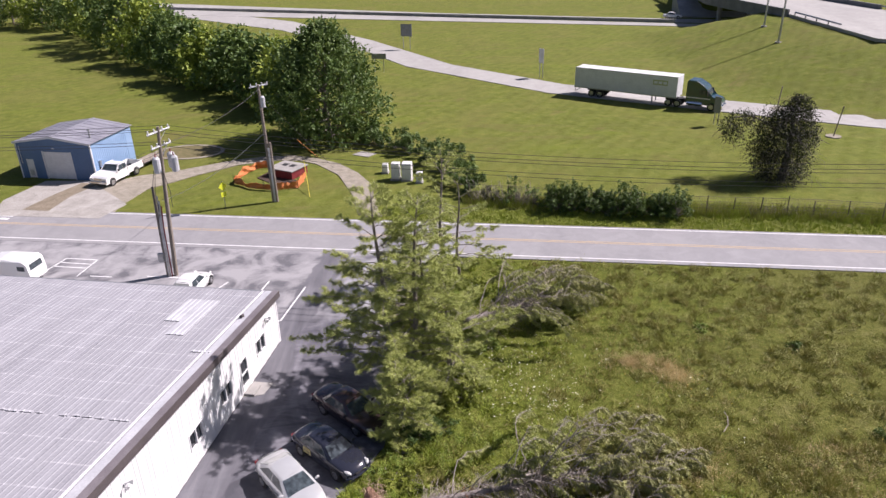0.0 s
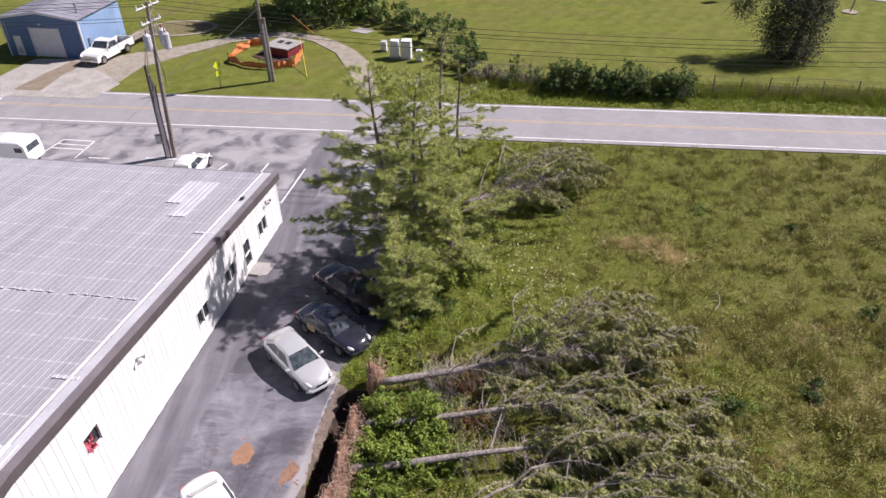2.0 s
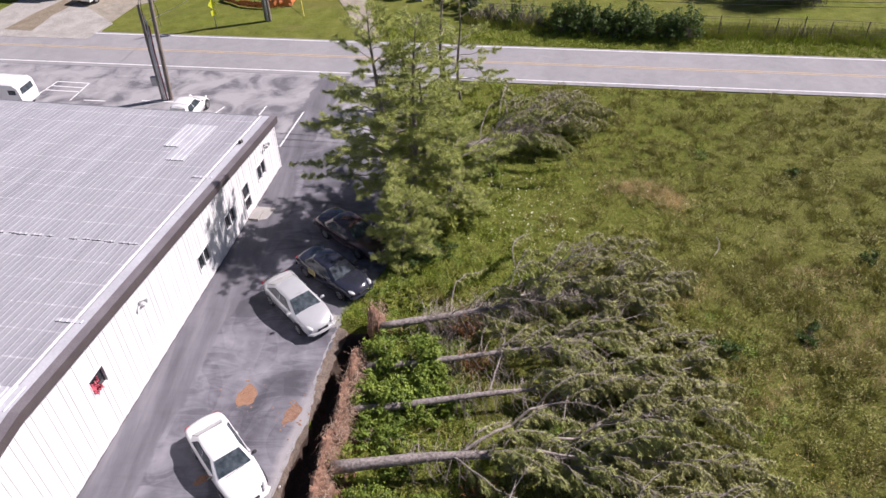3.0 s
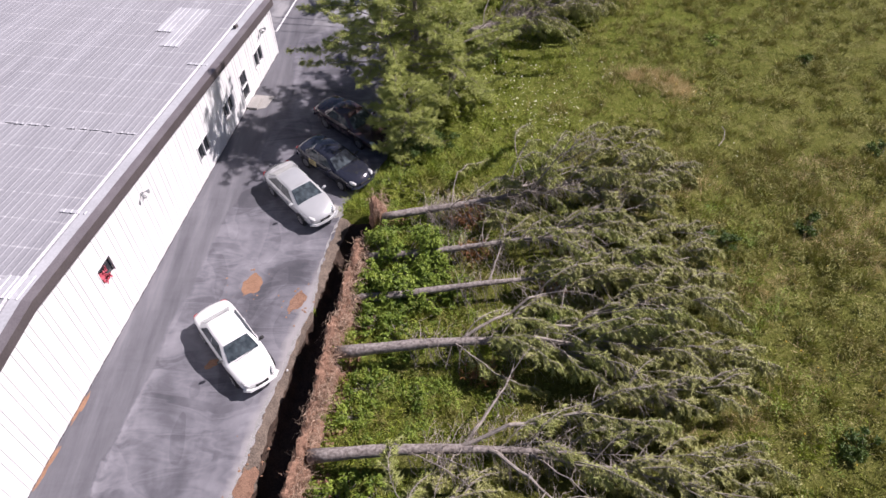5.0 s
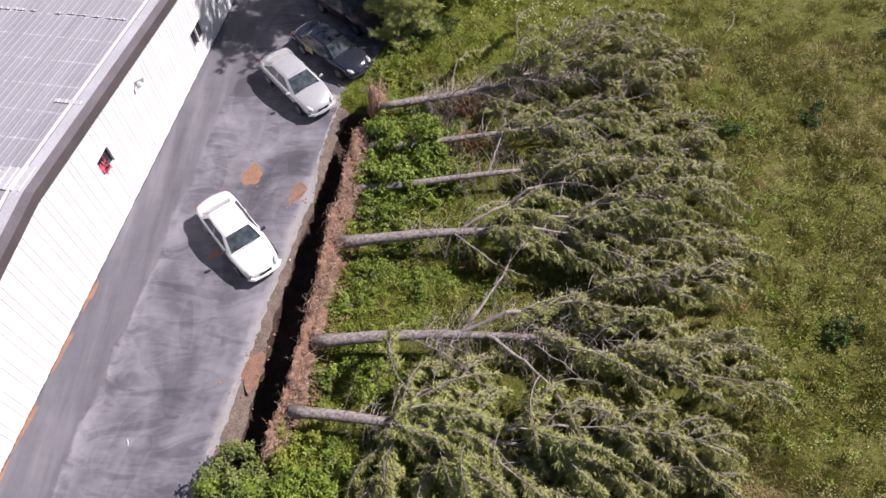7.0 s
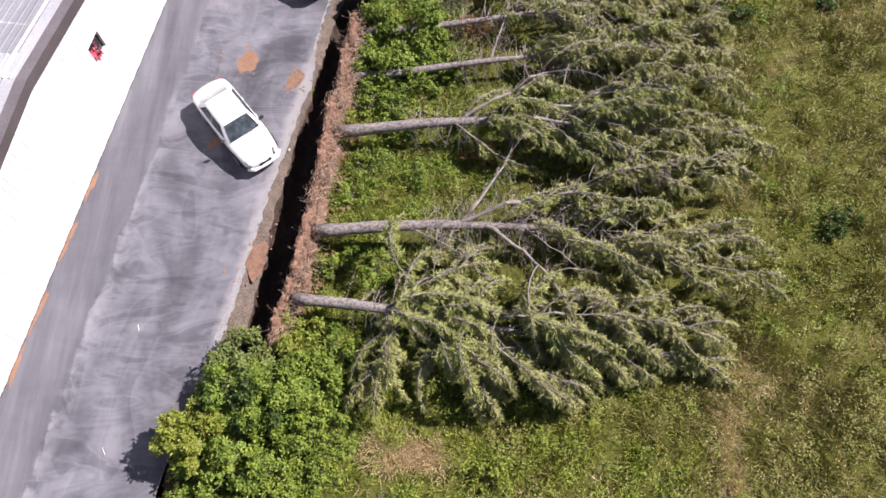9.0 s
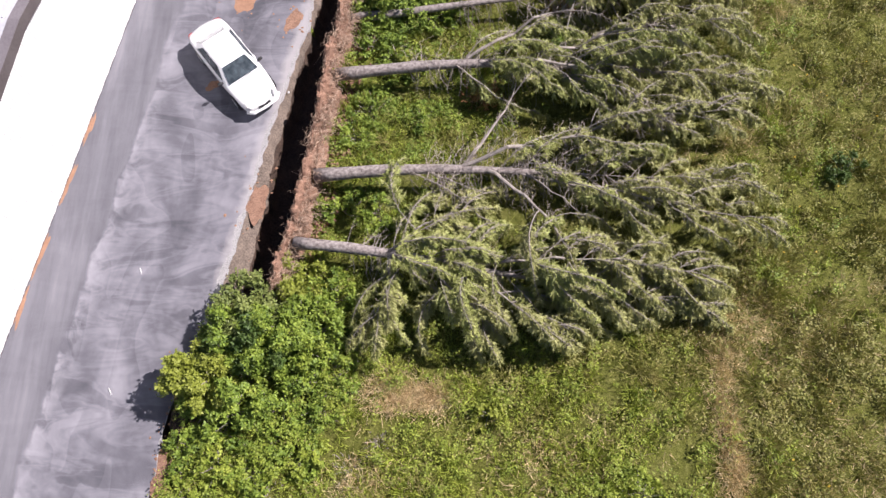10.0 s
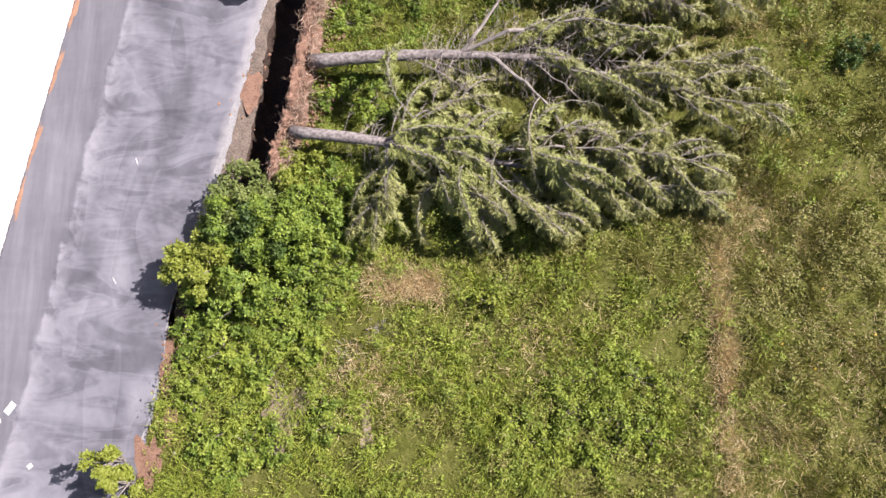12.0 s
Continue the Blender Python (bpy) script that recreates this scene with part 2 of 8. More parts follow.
def lot_material():
    """Sealed asphalt: overlapping washes of sealer with one crisp edge each, a worn strip along the hall, grit."""
    m, t, p = nodes_of("worn_sealed_asphalt")
    pos = place_of(t)
    mp = t.nodes.new("ShaderNodeMapping")
    mp.inputs["Rotation"].default_value = (0, 0, radians(9))
    mp.inputs["Scale"].default_value = (1, 0.42, 1)
    t.links.new(pos, mp.inputs[0])
    broad = noise_of(t, mp.outputs[0], 0.30, 4, 0.55, 0.8)
    swirl = noise_of(t, mp.outputs[0], 0.42, 2.0, 0.4, 0.35)
    # each lap of sealer fades from dark to pale and stops short at the next one
    lap = math_of(t, "FRACT", math_of(t, "MULTIPLY", swirl, 5.0))
    mc = t.nodes.new("ShaderNodeMapping")
    mc.inputs["Rotation"].default_value = (0, 0, radians(-14))
    mc.inputs["Scale"].default_value = (0.38, 1.15, 1)
    t.links.new(pos, mc.inputs[0])
    drag = ramp_of(t, noise_of(t, mc.outputs[0], 0.8, 3.5, 0.5, 0.9), [(0.40, (0, 0, 0)), (0.47, (0.75, 0.75, 0.75)), (0.52, (0.35, 0.35, 0.35)), (0.62, (1, 1, 1))])
    grit = noise_of(t, pos, 38.0, 3, 0.7)
    cloud = noise_of(t, pos, 1.1, 5, 0.6, 0.5)
    f = math_of(t, "ADD", math_of(t, "MULTIPLY", broad, 1.25), math_of(t, "MULTIPLY", lap, 0.09))
    f = math_of(t, "ADD", f, math_of(t, "MULTIPLY", drag, 0.22))
    f = math_of(t, "ADD", f, math_of(t, "MULTIPLY", cloud, 0.46))
    col = ramp_of(t, math_of(t, "SUBTRACT", f, 0.505), [(0.22, (0.050, 0.050, 0.062)), (0.42, (0.100, 0.098, 0.116)), (0.60, (0.168, 0.165, 0.188)), (0.86, (0.265, 0.260, 0.285))])
    # older, paler surface on the road side of the hall, with dark sealer left in clouds
    old = ramp_of(t, noise_of(t, pos, 0.42, 5, 0.6, 0.5), [(0.38, (0.115, 0.114, 0.126)), (0.46, (0.235, 0.231, 0.242)), (0.58, (0.340, 0.334, 0.342))])
    front = math_of(t, "ADD", along_line(t, pos, 0.0, 33.6, 0.127, 0.992), math_of(t, "MULTIPLY", broad, 5.0))
    col = mix_of(t, math_of(t, "MULTIPLY", math_of(t, "SUBTRACT", front, 1.0), 0.30, True), col, old)
    # darker strip along the foot of the hall, streaked lengthwise
    d = math_of(t, "ABSOLUTE", along_line(t, pos, -11.11, 31.96, 0.9877, -0.1564))
    mw = t.nodes.new("ShaderNodeMapping")
    mw.inputs["Rotation"].default_value = (0, 0, radians(9))
    mw.inputs["Scale"].default_value = (1, 0.10, 1)
    t.links.new(pos, mw.inputs[0])
    streak = noise_of(t, mw.outputs[0], 1.5, 4, 0.6)
    edge = math_of(t, "ADD", d, math_of(t, "MULTIPLY", noise_of(t, pos, 0.5, 4, 0.55), -1.0))
    edge = math_of(t, "ADD", edge, math_of(t, "MULTIPLY", along_line(t, pos, 0.0, 29.0, 0.0, 1.0), 0.5, True))
    strip_k = math_of(t, "MULTIPLY", math_of(t, "SUBTRACT", 1.68, edge), 7.0, True)
    wall_side = ramp_of(t, streak, [(0.30, (0.070, 0.069, 0.082)), (0.52, (0.120, 0.118, 0.134)), (0.72, (0.185, 0.182, 0.200))])
    col = mix_of(t, math_of(t, "MULTIPLY", strip_k, 0.85), col, wall_side)
    # pale feathered line where the strip ends, away from the road
    lip = ramp_of(t, math_of(t, "MULTIPLY", edge, 0.25), [(0.405, (0, 0, 0)), (0.43, (1, 1, 1)), (0.50, (0.45, 0.45, 0.45)), (0.62, (0, 0, 0))])
    lip = math_of(t, "MULTIPLY", lip, math_of(t, "MULTIPLY", along_line(t, pos, 0.0, 14.0, 0.0, -1.0), 0.10, True))
    lip = math_of(t, "MULTIPLY", lip, ramp_of(t, cloud, [(0.40, (0.1, 0.1, 0.1)), (0.56, (1, 1, 1))]))
    col = mix_of(t, math_of(t, "MULTIPLY", lip, 0.75), col, (0.285, 0.280, 0.305))
    # crumbled pale rim towards the trench
    rim = math_of(t, "ADD", along_line(t, pos, -7.45, 7.0, -0.984, 0.177), math_of(t, "MULTIPLY", noise_of(t, pos, 1.3, 4, 0.6), 0.7))
    rim = math_of(t, "MULTIPLY", math_of(t, "SUBTRACT", 0.78, rim), 3.0, True)
    for far, ny in ((15.0, -1.0), (-2.0, 1.0)):
        rim = math_of(t, "MULTIPLY", rim, math_of(t, "MULTIPLY", along_line(t, pos, 0.0, far, 0.0, ny), 0.4, True))
    col = mix_of(t, math_of(t, "MULTIPLY", rim, 0.7), col, (0.40, 0.38, 0.375))
    col = mix_of(t, 0.14, col, ramp_of(t, grit, [(0.3, (0.03, 0.03, 0.035)), (0.75, (0.30, 0.295, 0.31))]))
    t.links.new(col, p.inputs["Base Color"])
    p.inputs["Roughness"].default_value = 0.86
    bump_of(t, p, grit, 0.3, 0.01)
    return m


M_MEADOW = meadow_material()
M_LOT = lot_material()
M_ROAD = asphalt_material("pale_road_asphalt", (0.235, 0.232, 0.242), (0.295, 0.290, 0.297), 0.35, 0.18)
M_HIGHWAY = asphalt_material("concrete_highway", (0.29, 0.282, 0.268), (0.39, 0.38, 0.36), 0.4, 0.1)
M_PAINT = surface("road_paint_white", (0.62, 0.62, 0.62), (0.78, 0.78, 0.78), 3, 0.6, fine=25, fine_amount=0.35)
M_YELLOW = surface("road_paint_yellow", (0.42, 0.33, 0.22), (0.52, 0.38, 0.22), 3, 0.7, fine=25, fine_amount=0.35)
M_CONCRETE = surface("concrete", (0.26, 0.25, 0.235), (0.36, 0.345, 0.325), 1.2, 0.9, bump=0.15, fine=40)
M_APRON = surface("pale_packed_gravel", (0.24, 0.225, 0.20), (0.42, 0.40, 0.37), 0.7, 0.95, bump=0.5, fine=9, fine_amount=0.45)
M_GRAVEL = surface("gravel", (0.17, 0.150, 0.105), (0.36, 0.325, 0.27), 1.4, 0.95, bump=0.5, fine=26, fine_amount=0.5)
M_SOIL = surface("red_soil", (0.13, 0.066, 0.042), (0.28, 0.165, 0.11), 2.2, 0.97, bump=0.8, fine=16, fine_amount=0.5)
# dark bare soil; in the trench its near-black tone stands for shade
M_DARKSOIL = surface("dark_soil_pit_shade", (0.030, 0.020, 0.015), (0.075, 0.046, 0.032), 1.6, 0.97, bump=0.8, fine=14, fine_amount=0.5)
M_RUST = surface("clay_stain", (0.215, 0.115, 0.070), (0.330, 0.190, 0.120), 3.0, 0.95, bump=0.4, fine=22, fine_amount=0.55)

# ---- plan ----
ROAD_AT, ROAD_TURN = Vector((0, 47.75, 0)), radians(-7.3)
ROAD_X, ROAD_Y = Vector((math.cos(ROAD_TURN), math.sin(ROAD_TURN), 0)), Vector((-math.sin(ROAD_TURN), math.cos(ROAD_TURN), 0))
HALL = Vector((-11.11, 31.96, 0))
HALL_S, HALL_F = Vector((-0.1564, -0.9877, 0)), Vector((-0.9877, 0.1564, 0))
# edge of the lot towards the meadow, from the road to behind the camera
LOT_EDGE = [(-1.2, 44.0), (-1.6, 41.5), (-3.4, 38.5), (-4.2, 33.0), (-3.9, 28.0), (-3.5, 24.5), (-3.6, 21.6), (-4.6, 19.5), (-5.55, 18.2), (-5.6, 17.2), (-5.9, 15.9), (-6.2, 14.1), (-6.3, 11.6), (-6.8, 9.9), (-7.1, 8.4), (-7.45, 7.0), (-7.9, 4.5), (-8.25, 2.1), (-8.6, 0.6), (-8.85, -0.5), (-9.7, -3.3), (-10.1, -5.2), (-10.15, -6.8), (-10.45, -8.4), (-10.9, -10.8), (-11.6, -16), (-13, -30)]
# foot of the torn-up root wall, from the far end to the near one
ROOT_FOOT = [(-4.0, 17.2), (-4.85, 14.9), (-5.15, 12.4), (-5.5, 9.2), (-5.95, 5.5), (-6.4, 2.3), (-6.95, -0.2)]

# brink of the trench towards the lot
BRINK = [(-4.9, 17.9), (-5.75, 14.9), (-6.15, 12.2), (-6.85, 8.6), (-7.3, 6.0), (-7.55, 3.0), (-7.7, 2.1), (-8.0, 0.0)]


def on_line(points, y):
    ys, xs = [q[1] for q in points][::-1], [q[0] for q in points][::-1]
    return np.interp(y, ys, xs)


# middle of the road over the bridge
OVER_LINE = [(80, 222), (79, 176), (76.5, 138), (77.5, 112), (96, 97), (150, 88)]


def ground_height(x, y):
    """Lie of the land: level, with the trench beside the torn-up roots and soft humps in the meadow."""
    x, y = np.asarray(x, float), np.asarray(y, float)
    edge, foot, brink = on_line(LOT_EDGE, y), on_line(ROOT_FOOT, y), on_line(BRINK, y)
    z = -0.05 - 0.05 * (np.sin(x * 0.9 + 1.3 * np.sin(y * 0.53)) + np.sin(y * 1.1 + 1.7 * np.sin(x * 0.41))) / 2
    mid = (brink + foot + 0.35) / 2
    half = np.maximum((foot + 0.35 - brink) / 2, 0.05)
    pit = np.clip(1.25 * (1 - (np.abs(x - mid) / half) ** 6), 0, 1) * np.clip((16.9 - y) / 0.8, 0, 1) * np.clip((y + 0.6) / 0.8, 0, 1)
    rd = (x - ROAD_AT.x) * ROAD_Y.x + (y - ROAD_AT.y) * ROAD_Y.y
    z = np.where((np.abs(rd) < 4.2) | ((x < edge + 0.05) & (rd < 0)), -0.06, z)
    # embankment of the overpass, open where the highway passes under it
    near = np.full(np.broadcast(x, y).shape, 1e9)
    for (x0, y0), (x1, y1) in zip(OVER_LINE, OVER_LINE[1:]):
        u = np.clip(((x - x0) * (x1 - x0) + (y - y0) * (y1 - y0)) / ((x1 - x0) ** 2 + (y1 - y0) ** 2), 0, 1)
        near = np.minimum(near, np.hypot(x - x0 - u * (x1 - x0), y - y0 - u * (y1 - y0)))
    lane = np.abs(y - 190.5 + 0.355 * x) * 0.94
    foot_w = np.where(y > 172, 14.0, 36.0)
    z = z + 5.62 * np.clip((foot_w - near) / (foot_w - 12), 0, 1) * np.clip((lane - 13) / 9, 0, 1)
    return z - 1.5 * pit - 0.6 * ((x > edge) & (x < foot + 0.4) & (y < 17) & (y > -0.5))


def axis_steps(marks):
    out = []
    for a, b, step in marks:
        out += list(np.arange(a, b, step))
    return np.array(out + [marks[-1][1]])


gx = axis_steps([(-1600, -200, 100), (-200, -60, 10), (-60, -14, 2), (-14, -3, 0.22), (-3, 24, 0.6), (24, 60, 3), (60, 140, 2.5), (140, 1600, 100)])
gy = axis_steps([(-400, -40, 60), (-40, -2, 1.5), (-2, 19, 0.35), (19, 60, 1.2), (60, 240, 3), (240, 2600, 120)])
GX, GY = np.meshgrid(gx, gy)
ground_geo = Geo()
_k = len(gx)
_i = (np.arange(len(gy) - 1)[:, None] * _k + np.arange(_k - 1)[None]).ravel()
ground_geo.put(np.c_[GX.ravel(), GY.ravel(), ground_height(GX, GY).ravel()], quads=np.c_[_i, _i + 1, _i + _k + 1, _i + _k])
ground = solo("ground", ground_geo, M_MEADOW, "rough green and straw meadow with mown lawn beyond the road", "ground", "structure", smooth=True)


def sheet(outline, z0, z1):
    """A slab over a plan outline."""
    bm = bmesh.new()
    f = bm.faces.new([bm.verts.new((x, y, z1)) for x, y in outline])
    if f.calc_area() and f.normal.z < 0:
        f.normal_flip()
    ext = bmesh.ops.extrude_face_region(bm, geom=[f])
    for v in [g for g in ext["geom"] if isinstance(g, bmesh.types.BMVert)]:
        v.co.z = z0
    bmesh.ops.triangulate(bm, faces=bm.faces[:])
    bmesh.ops.recalc_face_normals(bm, faces=bm.faces[:])
    me = bpy.data.meshes.new("sheet")
    bm.to_mesh(me)
    bm.free()
    return me


def ragged(points, step, amount, rng):
    """The same line with more points and a crumbled course."""
    out = []
    for (x0, y0), (x1, y1) in zip(points, points[1:]):
        n = max(1, int(math.hypot(x1 - x0, y1 - y0) / step))
        for i in range(n):
            out.append((x0 + (x1 - x0) * i / n + rng.uniform(-amount, amount), y0 + (y1 - y0) * i / n + rng.uniform(-amount, amount)))
    return out + [points[-1]]


rng = np.random.default_rng(3)


def road_point(u, v):
    q = ROAD_AT + ROAD_X * u + ROAD_Y * v
    return (q.x, q.y)


lot_outline = ragged(LOT_EDGE, 0.35, 0.07, rng) + [(-70, -30), road_point(-70, -3.45), road_point(-1.5, -3.45)]
tagged(part("parking_lot", sheet(lot_outline, -0.16, 0.0), M_LOT), "worn grey asphalt lot with mottled sealing and crumbling edge", "pavement", kind="structure")
# pale crumbled rim of the lot
M_RIMSTONE = surface("crumbled_asphalt_rim", (0.22, 0.215, 0.215), (0.36, 0.352, 0.345), 3.0, 0.95, bump=0.5, fine=24, fine_amount=0.5)
for y_hi, y_lo, wide in ((17.6, 9.0, 0.15), (8.9, 3.3, 0.21), (3.2, -0.6, 0.27), (-1.0, -9.5, 0.16)):
    ys = np.arange(y_hi, y_lo, -0.11)
    left = [(float(on_line(LOT_EDGE, y)) - wide * (0.8 + 0.6 * noise.noise(Vector((y * 0.9, 1.1, 0.2))) + 0.5 * noise.noise(Vector((y * 3.1, 4.1, 0.2)))), float(y)) for y in ys]
    right = [(float(on_line(LOT_EDGE, y)) + rng.uniform(-0.10, 0.03), float(y)) for y in ys[::-1]]
    tagged(part("crumbled_rim", sheet(left + right, -0.1, 0.005), M_RIMSTONE), "pale crumbled rim of the asphalt along the trench", "pavement", kind="structure")
road_outline = [road_point(u, -3.62) for u in range(-300, 301, 50)] + [road_point(u, 3.35) for u in range(300, -301, -50)]
tagged(part("road", sheet(road_outline, -0.16, 0.012), M_ROAD), "pale grey two-lane asphalt road with white edge lines", "road", kind="structure")


def stripe(name, u0, v0, u1, v1, width, material, z, label, m=None):
    a, b = Vector((u0, v0)), Vector((u1, v1))
    d = (b - a).normalized()
    n = Vector((-d.y, d.x)) * width / 2
    me = sheet([tuple(q) for q in (a - n, b - n, b + n, a + n)], z - 0.004, z)
    return tagged(part(name, me, material), label, "marking", kind="structure")


for side, v in (("edge_line_near", -3.05), ("edge_line_far", 3.02)):
    stripe(side, *road_point(-300, v), *road_point(300, v), 0.13, M_PAINT, 0.018, "white painted edge line on the road")
for v in (-0.13, 0.13):
    stripe("centre_line", *road_point(-300, v), *road_point(300, v), 0.10, M_YELLOW, 0.018, "faded yellow centre line on the road")

# lot markings
for u0, v0, u1, v1 in ((-11.62, 34.45, -10.74, 39.35), (-11.62, 34.5, -12.2, 34.55), (-13.95, 39.0, -13.66, 40.35), (-17.5, 38.9, -16.8, 40.35), (-23.4, 41.6, -20.4, 41.2),
                       (-31.95, 42.95, -31.35, 45.15), (-31.35, 45.15, -28.65, 44.70), (-28.65, 44.70, -29.0, 41.8), (-31.75, 43.7, -28.75, 43.2), (-31.55, 44.4, -28.7, 43.9), (-27.95, 41.83, -26.2, 41.6)):
    stripe("stall_line", u0, v0, u1, v1, 0.12, M_PAINT, 0.006, "white painted parking stall line on asphalt")
for i in range(5):
    stripe("crosswalk_bar", *road_point(-47.5, 0.95 + 0.74 * i), *road_point(-41.45 - 0.05 * i, 0.95 + 0.74 * i), 0.40, M_PAINT, 0.018, "white painted crossing bar on the road")


def strip(name, left, right, z, material, label, category="road", thick=0.2):
    out = list(left) + list(right)[::-1]
    return tagged(part(name, sheet(out, z - thick, z), material), label, category, kind="structure")


strip("ramp_road", [(-135, 272), (-79.8, 222), (-40, 189), (-15.9, 154.5), (1.3, 124.6), (19, 106.2), (41, 93), (56.8, 83.9), (110, 58)],
      [(-135, 258), (-79.4, 207.7), (-39.7, 173.2), (-15.7, 140.2), (-7, 123.9), (15.6, 100.6), (44.6, 82.9), (53.5, 78), (107, 52)], 0.03, M_HIGHWAY, "pale concrete slip road curving through the lawns")
strip("highway_far", [(-260, 312), (-90.6, 240), (-0.3, 199.6), (52.1, 180.6), (200, 130)], [(-260, 300), (-86.6, 228.2), (-0.3, 193.5), (50.3, 174.6), (196, 124)], 0.04, M_HIGHWAY, "pale concrete highway carriageway far off")
strip("highway_near", [(-250, 290), (-83, 222), (-0.3, 190.8), (56.3, 170.2), (196, 122)], [(-250, 278), (-78.1, 208.7), (-0.3, 183.4), (54.9, 165.8), (194, 117)], 0.05, M_HIGHWAY, "pale concrete highway carriageway far off")
strip("driveway_apron", [(-44.3, 58.9), (-42.9, 64.5), (-38.2, 64.4)], [(-43.4, 54.9), (-32.4, 53.6), (-31.3, 57.2)], 0.025, M_APRON, "pale gravel driveway apron before the shed", "driveway")
strip("gravel_loop", [(-38.0, 62.0), (-33.0, 65.8), (-30.9, 66.3), (-24.0, 70.55), (-20.5, 71.6), (-17.7, 71.6), (-14.5, 70.3), (-12.0, 68.4), (-9.6, 65.2), (-7.9, 61.7), (-6.2, 52.9)],
      [(-31.7, 55.2), (-31.6, 57.6), (-30.8, 61.3), (-27.0, 65.4), (-23.5, 68.6), (-18.8, 70.1), (-16.4, 69.6), (-14.6, 68.5), (-11.6, 64.6), (-9.4, 58.5), (-8.3, 53.4)], 0.022, M_GRAVEL, "pale gravel drive looping round a lawn", "driveway")


def ring_slab(name, cx, cy, rx, ry, width, z, material, label, category):
    g = Geo()
    n = 48
    ang = np.linspace(0, 2 * np.pi, n, endpoint=False)
    out = np.c_[cx + rx * np.cos(ang), cy + ry * np.sin(ang), np.full(n, z)]
    inn = np.c_[cx + (rx - width) * np.cos(ang), cy + (ry - width) * np.sin(ang), np.full(n, z)]
    low = out - np.array([0, 0, 0.2])
    q = [(i, (i + 1) % n, n + (i + 1) % n, n + i) for i in range(n)] + [(2 * n + i, 2 * n + (i + 1) % n, (i + 1) % n, i) for i in range(n)]
    return solo(name, g.put(np.vstack([out, inn, low]), quads=q), material, label, category, "structure")


tagged(part("ring_infill", sheet([(-30.6 + 3.75 * math.cos(k * 0.2618), 74.0 + 2.5 * math.sin(k * 0.2618)) for k in range(24)], -0.15, 0.012), surface("thin_dry_turf", (0.085, 0.085, 0.022), (0.19, 0.155, 0.075), 1.6, 0.95, bump=0.5, fine=9, fine_amount=0.5)), "thin dry turf inside the ring path", "ground patch", kind="structure")
strip("dirt_strip", [(-41.0, 56.2), (-39.9, 60.2), (-38.6, 63.6)], [(-38.2, 55.7), (-37.9, 59.6), (-36.6, 63.2)], 0.030, surface("trodden_dirt", (0.15, 0.125, 0.085), (0.27, 0.225, 0.165), 1.2, 0.95, bump=0.5, fine=8, fine_amount=0.5), "worn tan dirt strip across the driveway", "driveway")
ring_slab("turning_ring", -30.6, 74.0, 4.2, 2.9, 0.45, 0.03, M_GRAVEL, "pale gravel ring path on the lawn", "path")


# ---- metal hall ----
M_WHITE_PANEL = surface("white_metal_panel", (0.72, 0.72, 0.72), (0.80, 0.80, 0.79), 0.6, 0.45, 0.0, fine=12, fine_amount=0.12, by_object=0.04)


def roof_material():
    """Weathered ribbed roofing: pale screw rows over the purlins, stains running down the slope."""
    m, t, p = nodes_of("galvanised_roof_panel")
    pos = t.nodes.new("ShaderNodeTexCoord").outputs["Object"]
    s = t.nodes.new("ShaderNodeSeparateXYZ")
    t.links.new(pos, s.inputs[0])
    mp = t.nodes.new("ShaderNodeMapping")
    mp.inputs["Scale"].default_value = (0.12, 1.6, 1)
    t.links.new(pos, mp.inputs[0])
    streak = noise_of(t, mp.outputs[0], 1.0, 5, 0.6)
    grain = noise_of(t, pos, 7.0, 5, 0.7)
    col = mix_of(t, 0.35, ramp_of(t, streak, [(0.35, (0.255, 0.255, 0.280)), (0.65, (0.345, 0.345, 0.372))]), ramp_of(t, grain, [(0.3, (0.20, 0.20, 0.22)), (0.7, (0.40, 0.40, 0.42))]))
    f = math_of(t, "ABSOLUTE", math_of(t, "SUBTRACT", math_of(t, "FRACT", math_of(t, "MULTIPLY", s.outputs[0], 1 / 1.52)), 0.5))
    row = math_of(t, "LESS_THAN", f, 0.030)
    row = math_of(t, "MULTIPLY", row, math_of(t, "MULTIPLY", ramp_of(t, noise_of(t, pos, 3.3, 4, 0.7), [(0.42, (0, 0, 0)), (0.58, (1, 1, 1))]), 0.55))
    col = mix_of(t, row, col, (0.52, 0.52, 0.54))
    rnd = math_of(t, "ADD", math_of(t, "MULTIPLY", t.nodes.new("ShaderNodeObjectInfo").outputs["Random"], 0.12), 0.94)
    v = t.nodes.new("ShaderNodeCombineColor")
    for i in range(3):
        t.links.new(rnd, v.inputs[i])
    t.links.new(mix_of(t, 1.0, col, v.outputs[0], "MULTIPLY"), p.inputs["Base Color"])
    p.inputs["Roughness"].default_value, p.inputs["Metallic"].default_value = 0.7, 0.0
    return m


M_ROOF_PANEL = roof_material()
M_ROOF_LIGHT = surface("translucent_roof_panel", (0.40, 0.405, 0.43), (0.50, 0.505, 0.53), 0.8, 0.35, 0.0, fine=9, fine_amount=0.2)
M_ROOF_SEAL = surface("dull_roof_sealant", (0.34, 0.34, 0.365), (0.43, 0.43, 0.455), 1.2, 0.6, fine=9, fine_amount=0.3)
M_TRIM_CAP = surface("mauve_grey_trim", (0.175, 0.155, 0.165), (0.235, 0.212, 0.222), 1.0, 0.5, 0.2, fine=14)
M_FLASHING = surface("white_roof_sealant", (0.60, 0.60, 0.62), (0.78, 0.78, 0.79), 1.2, 0.6, fine=7, fine_amount=0.35)
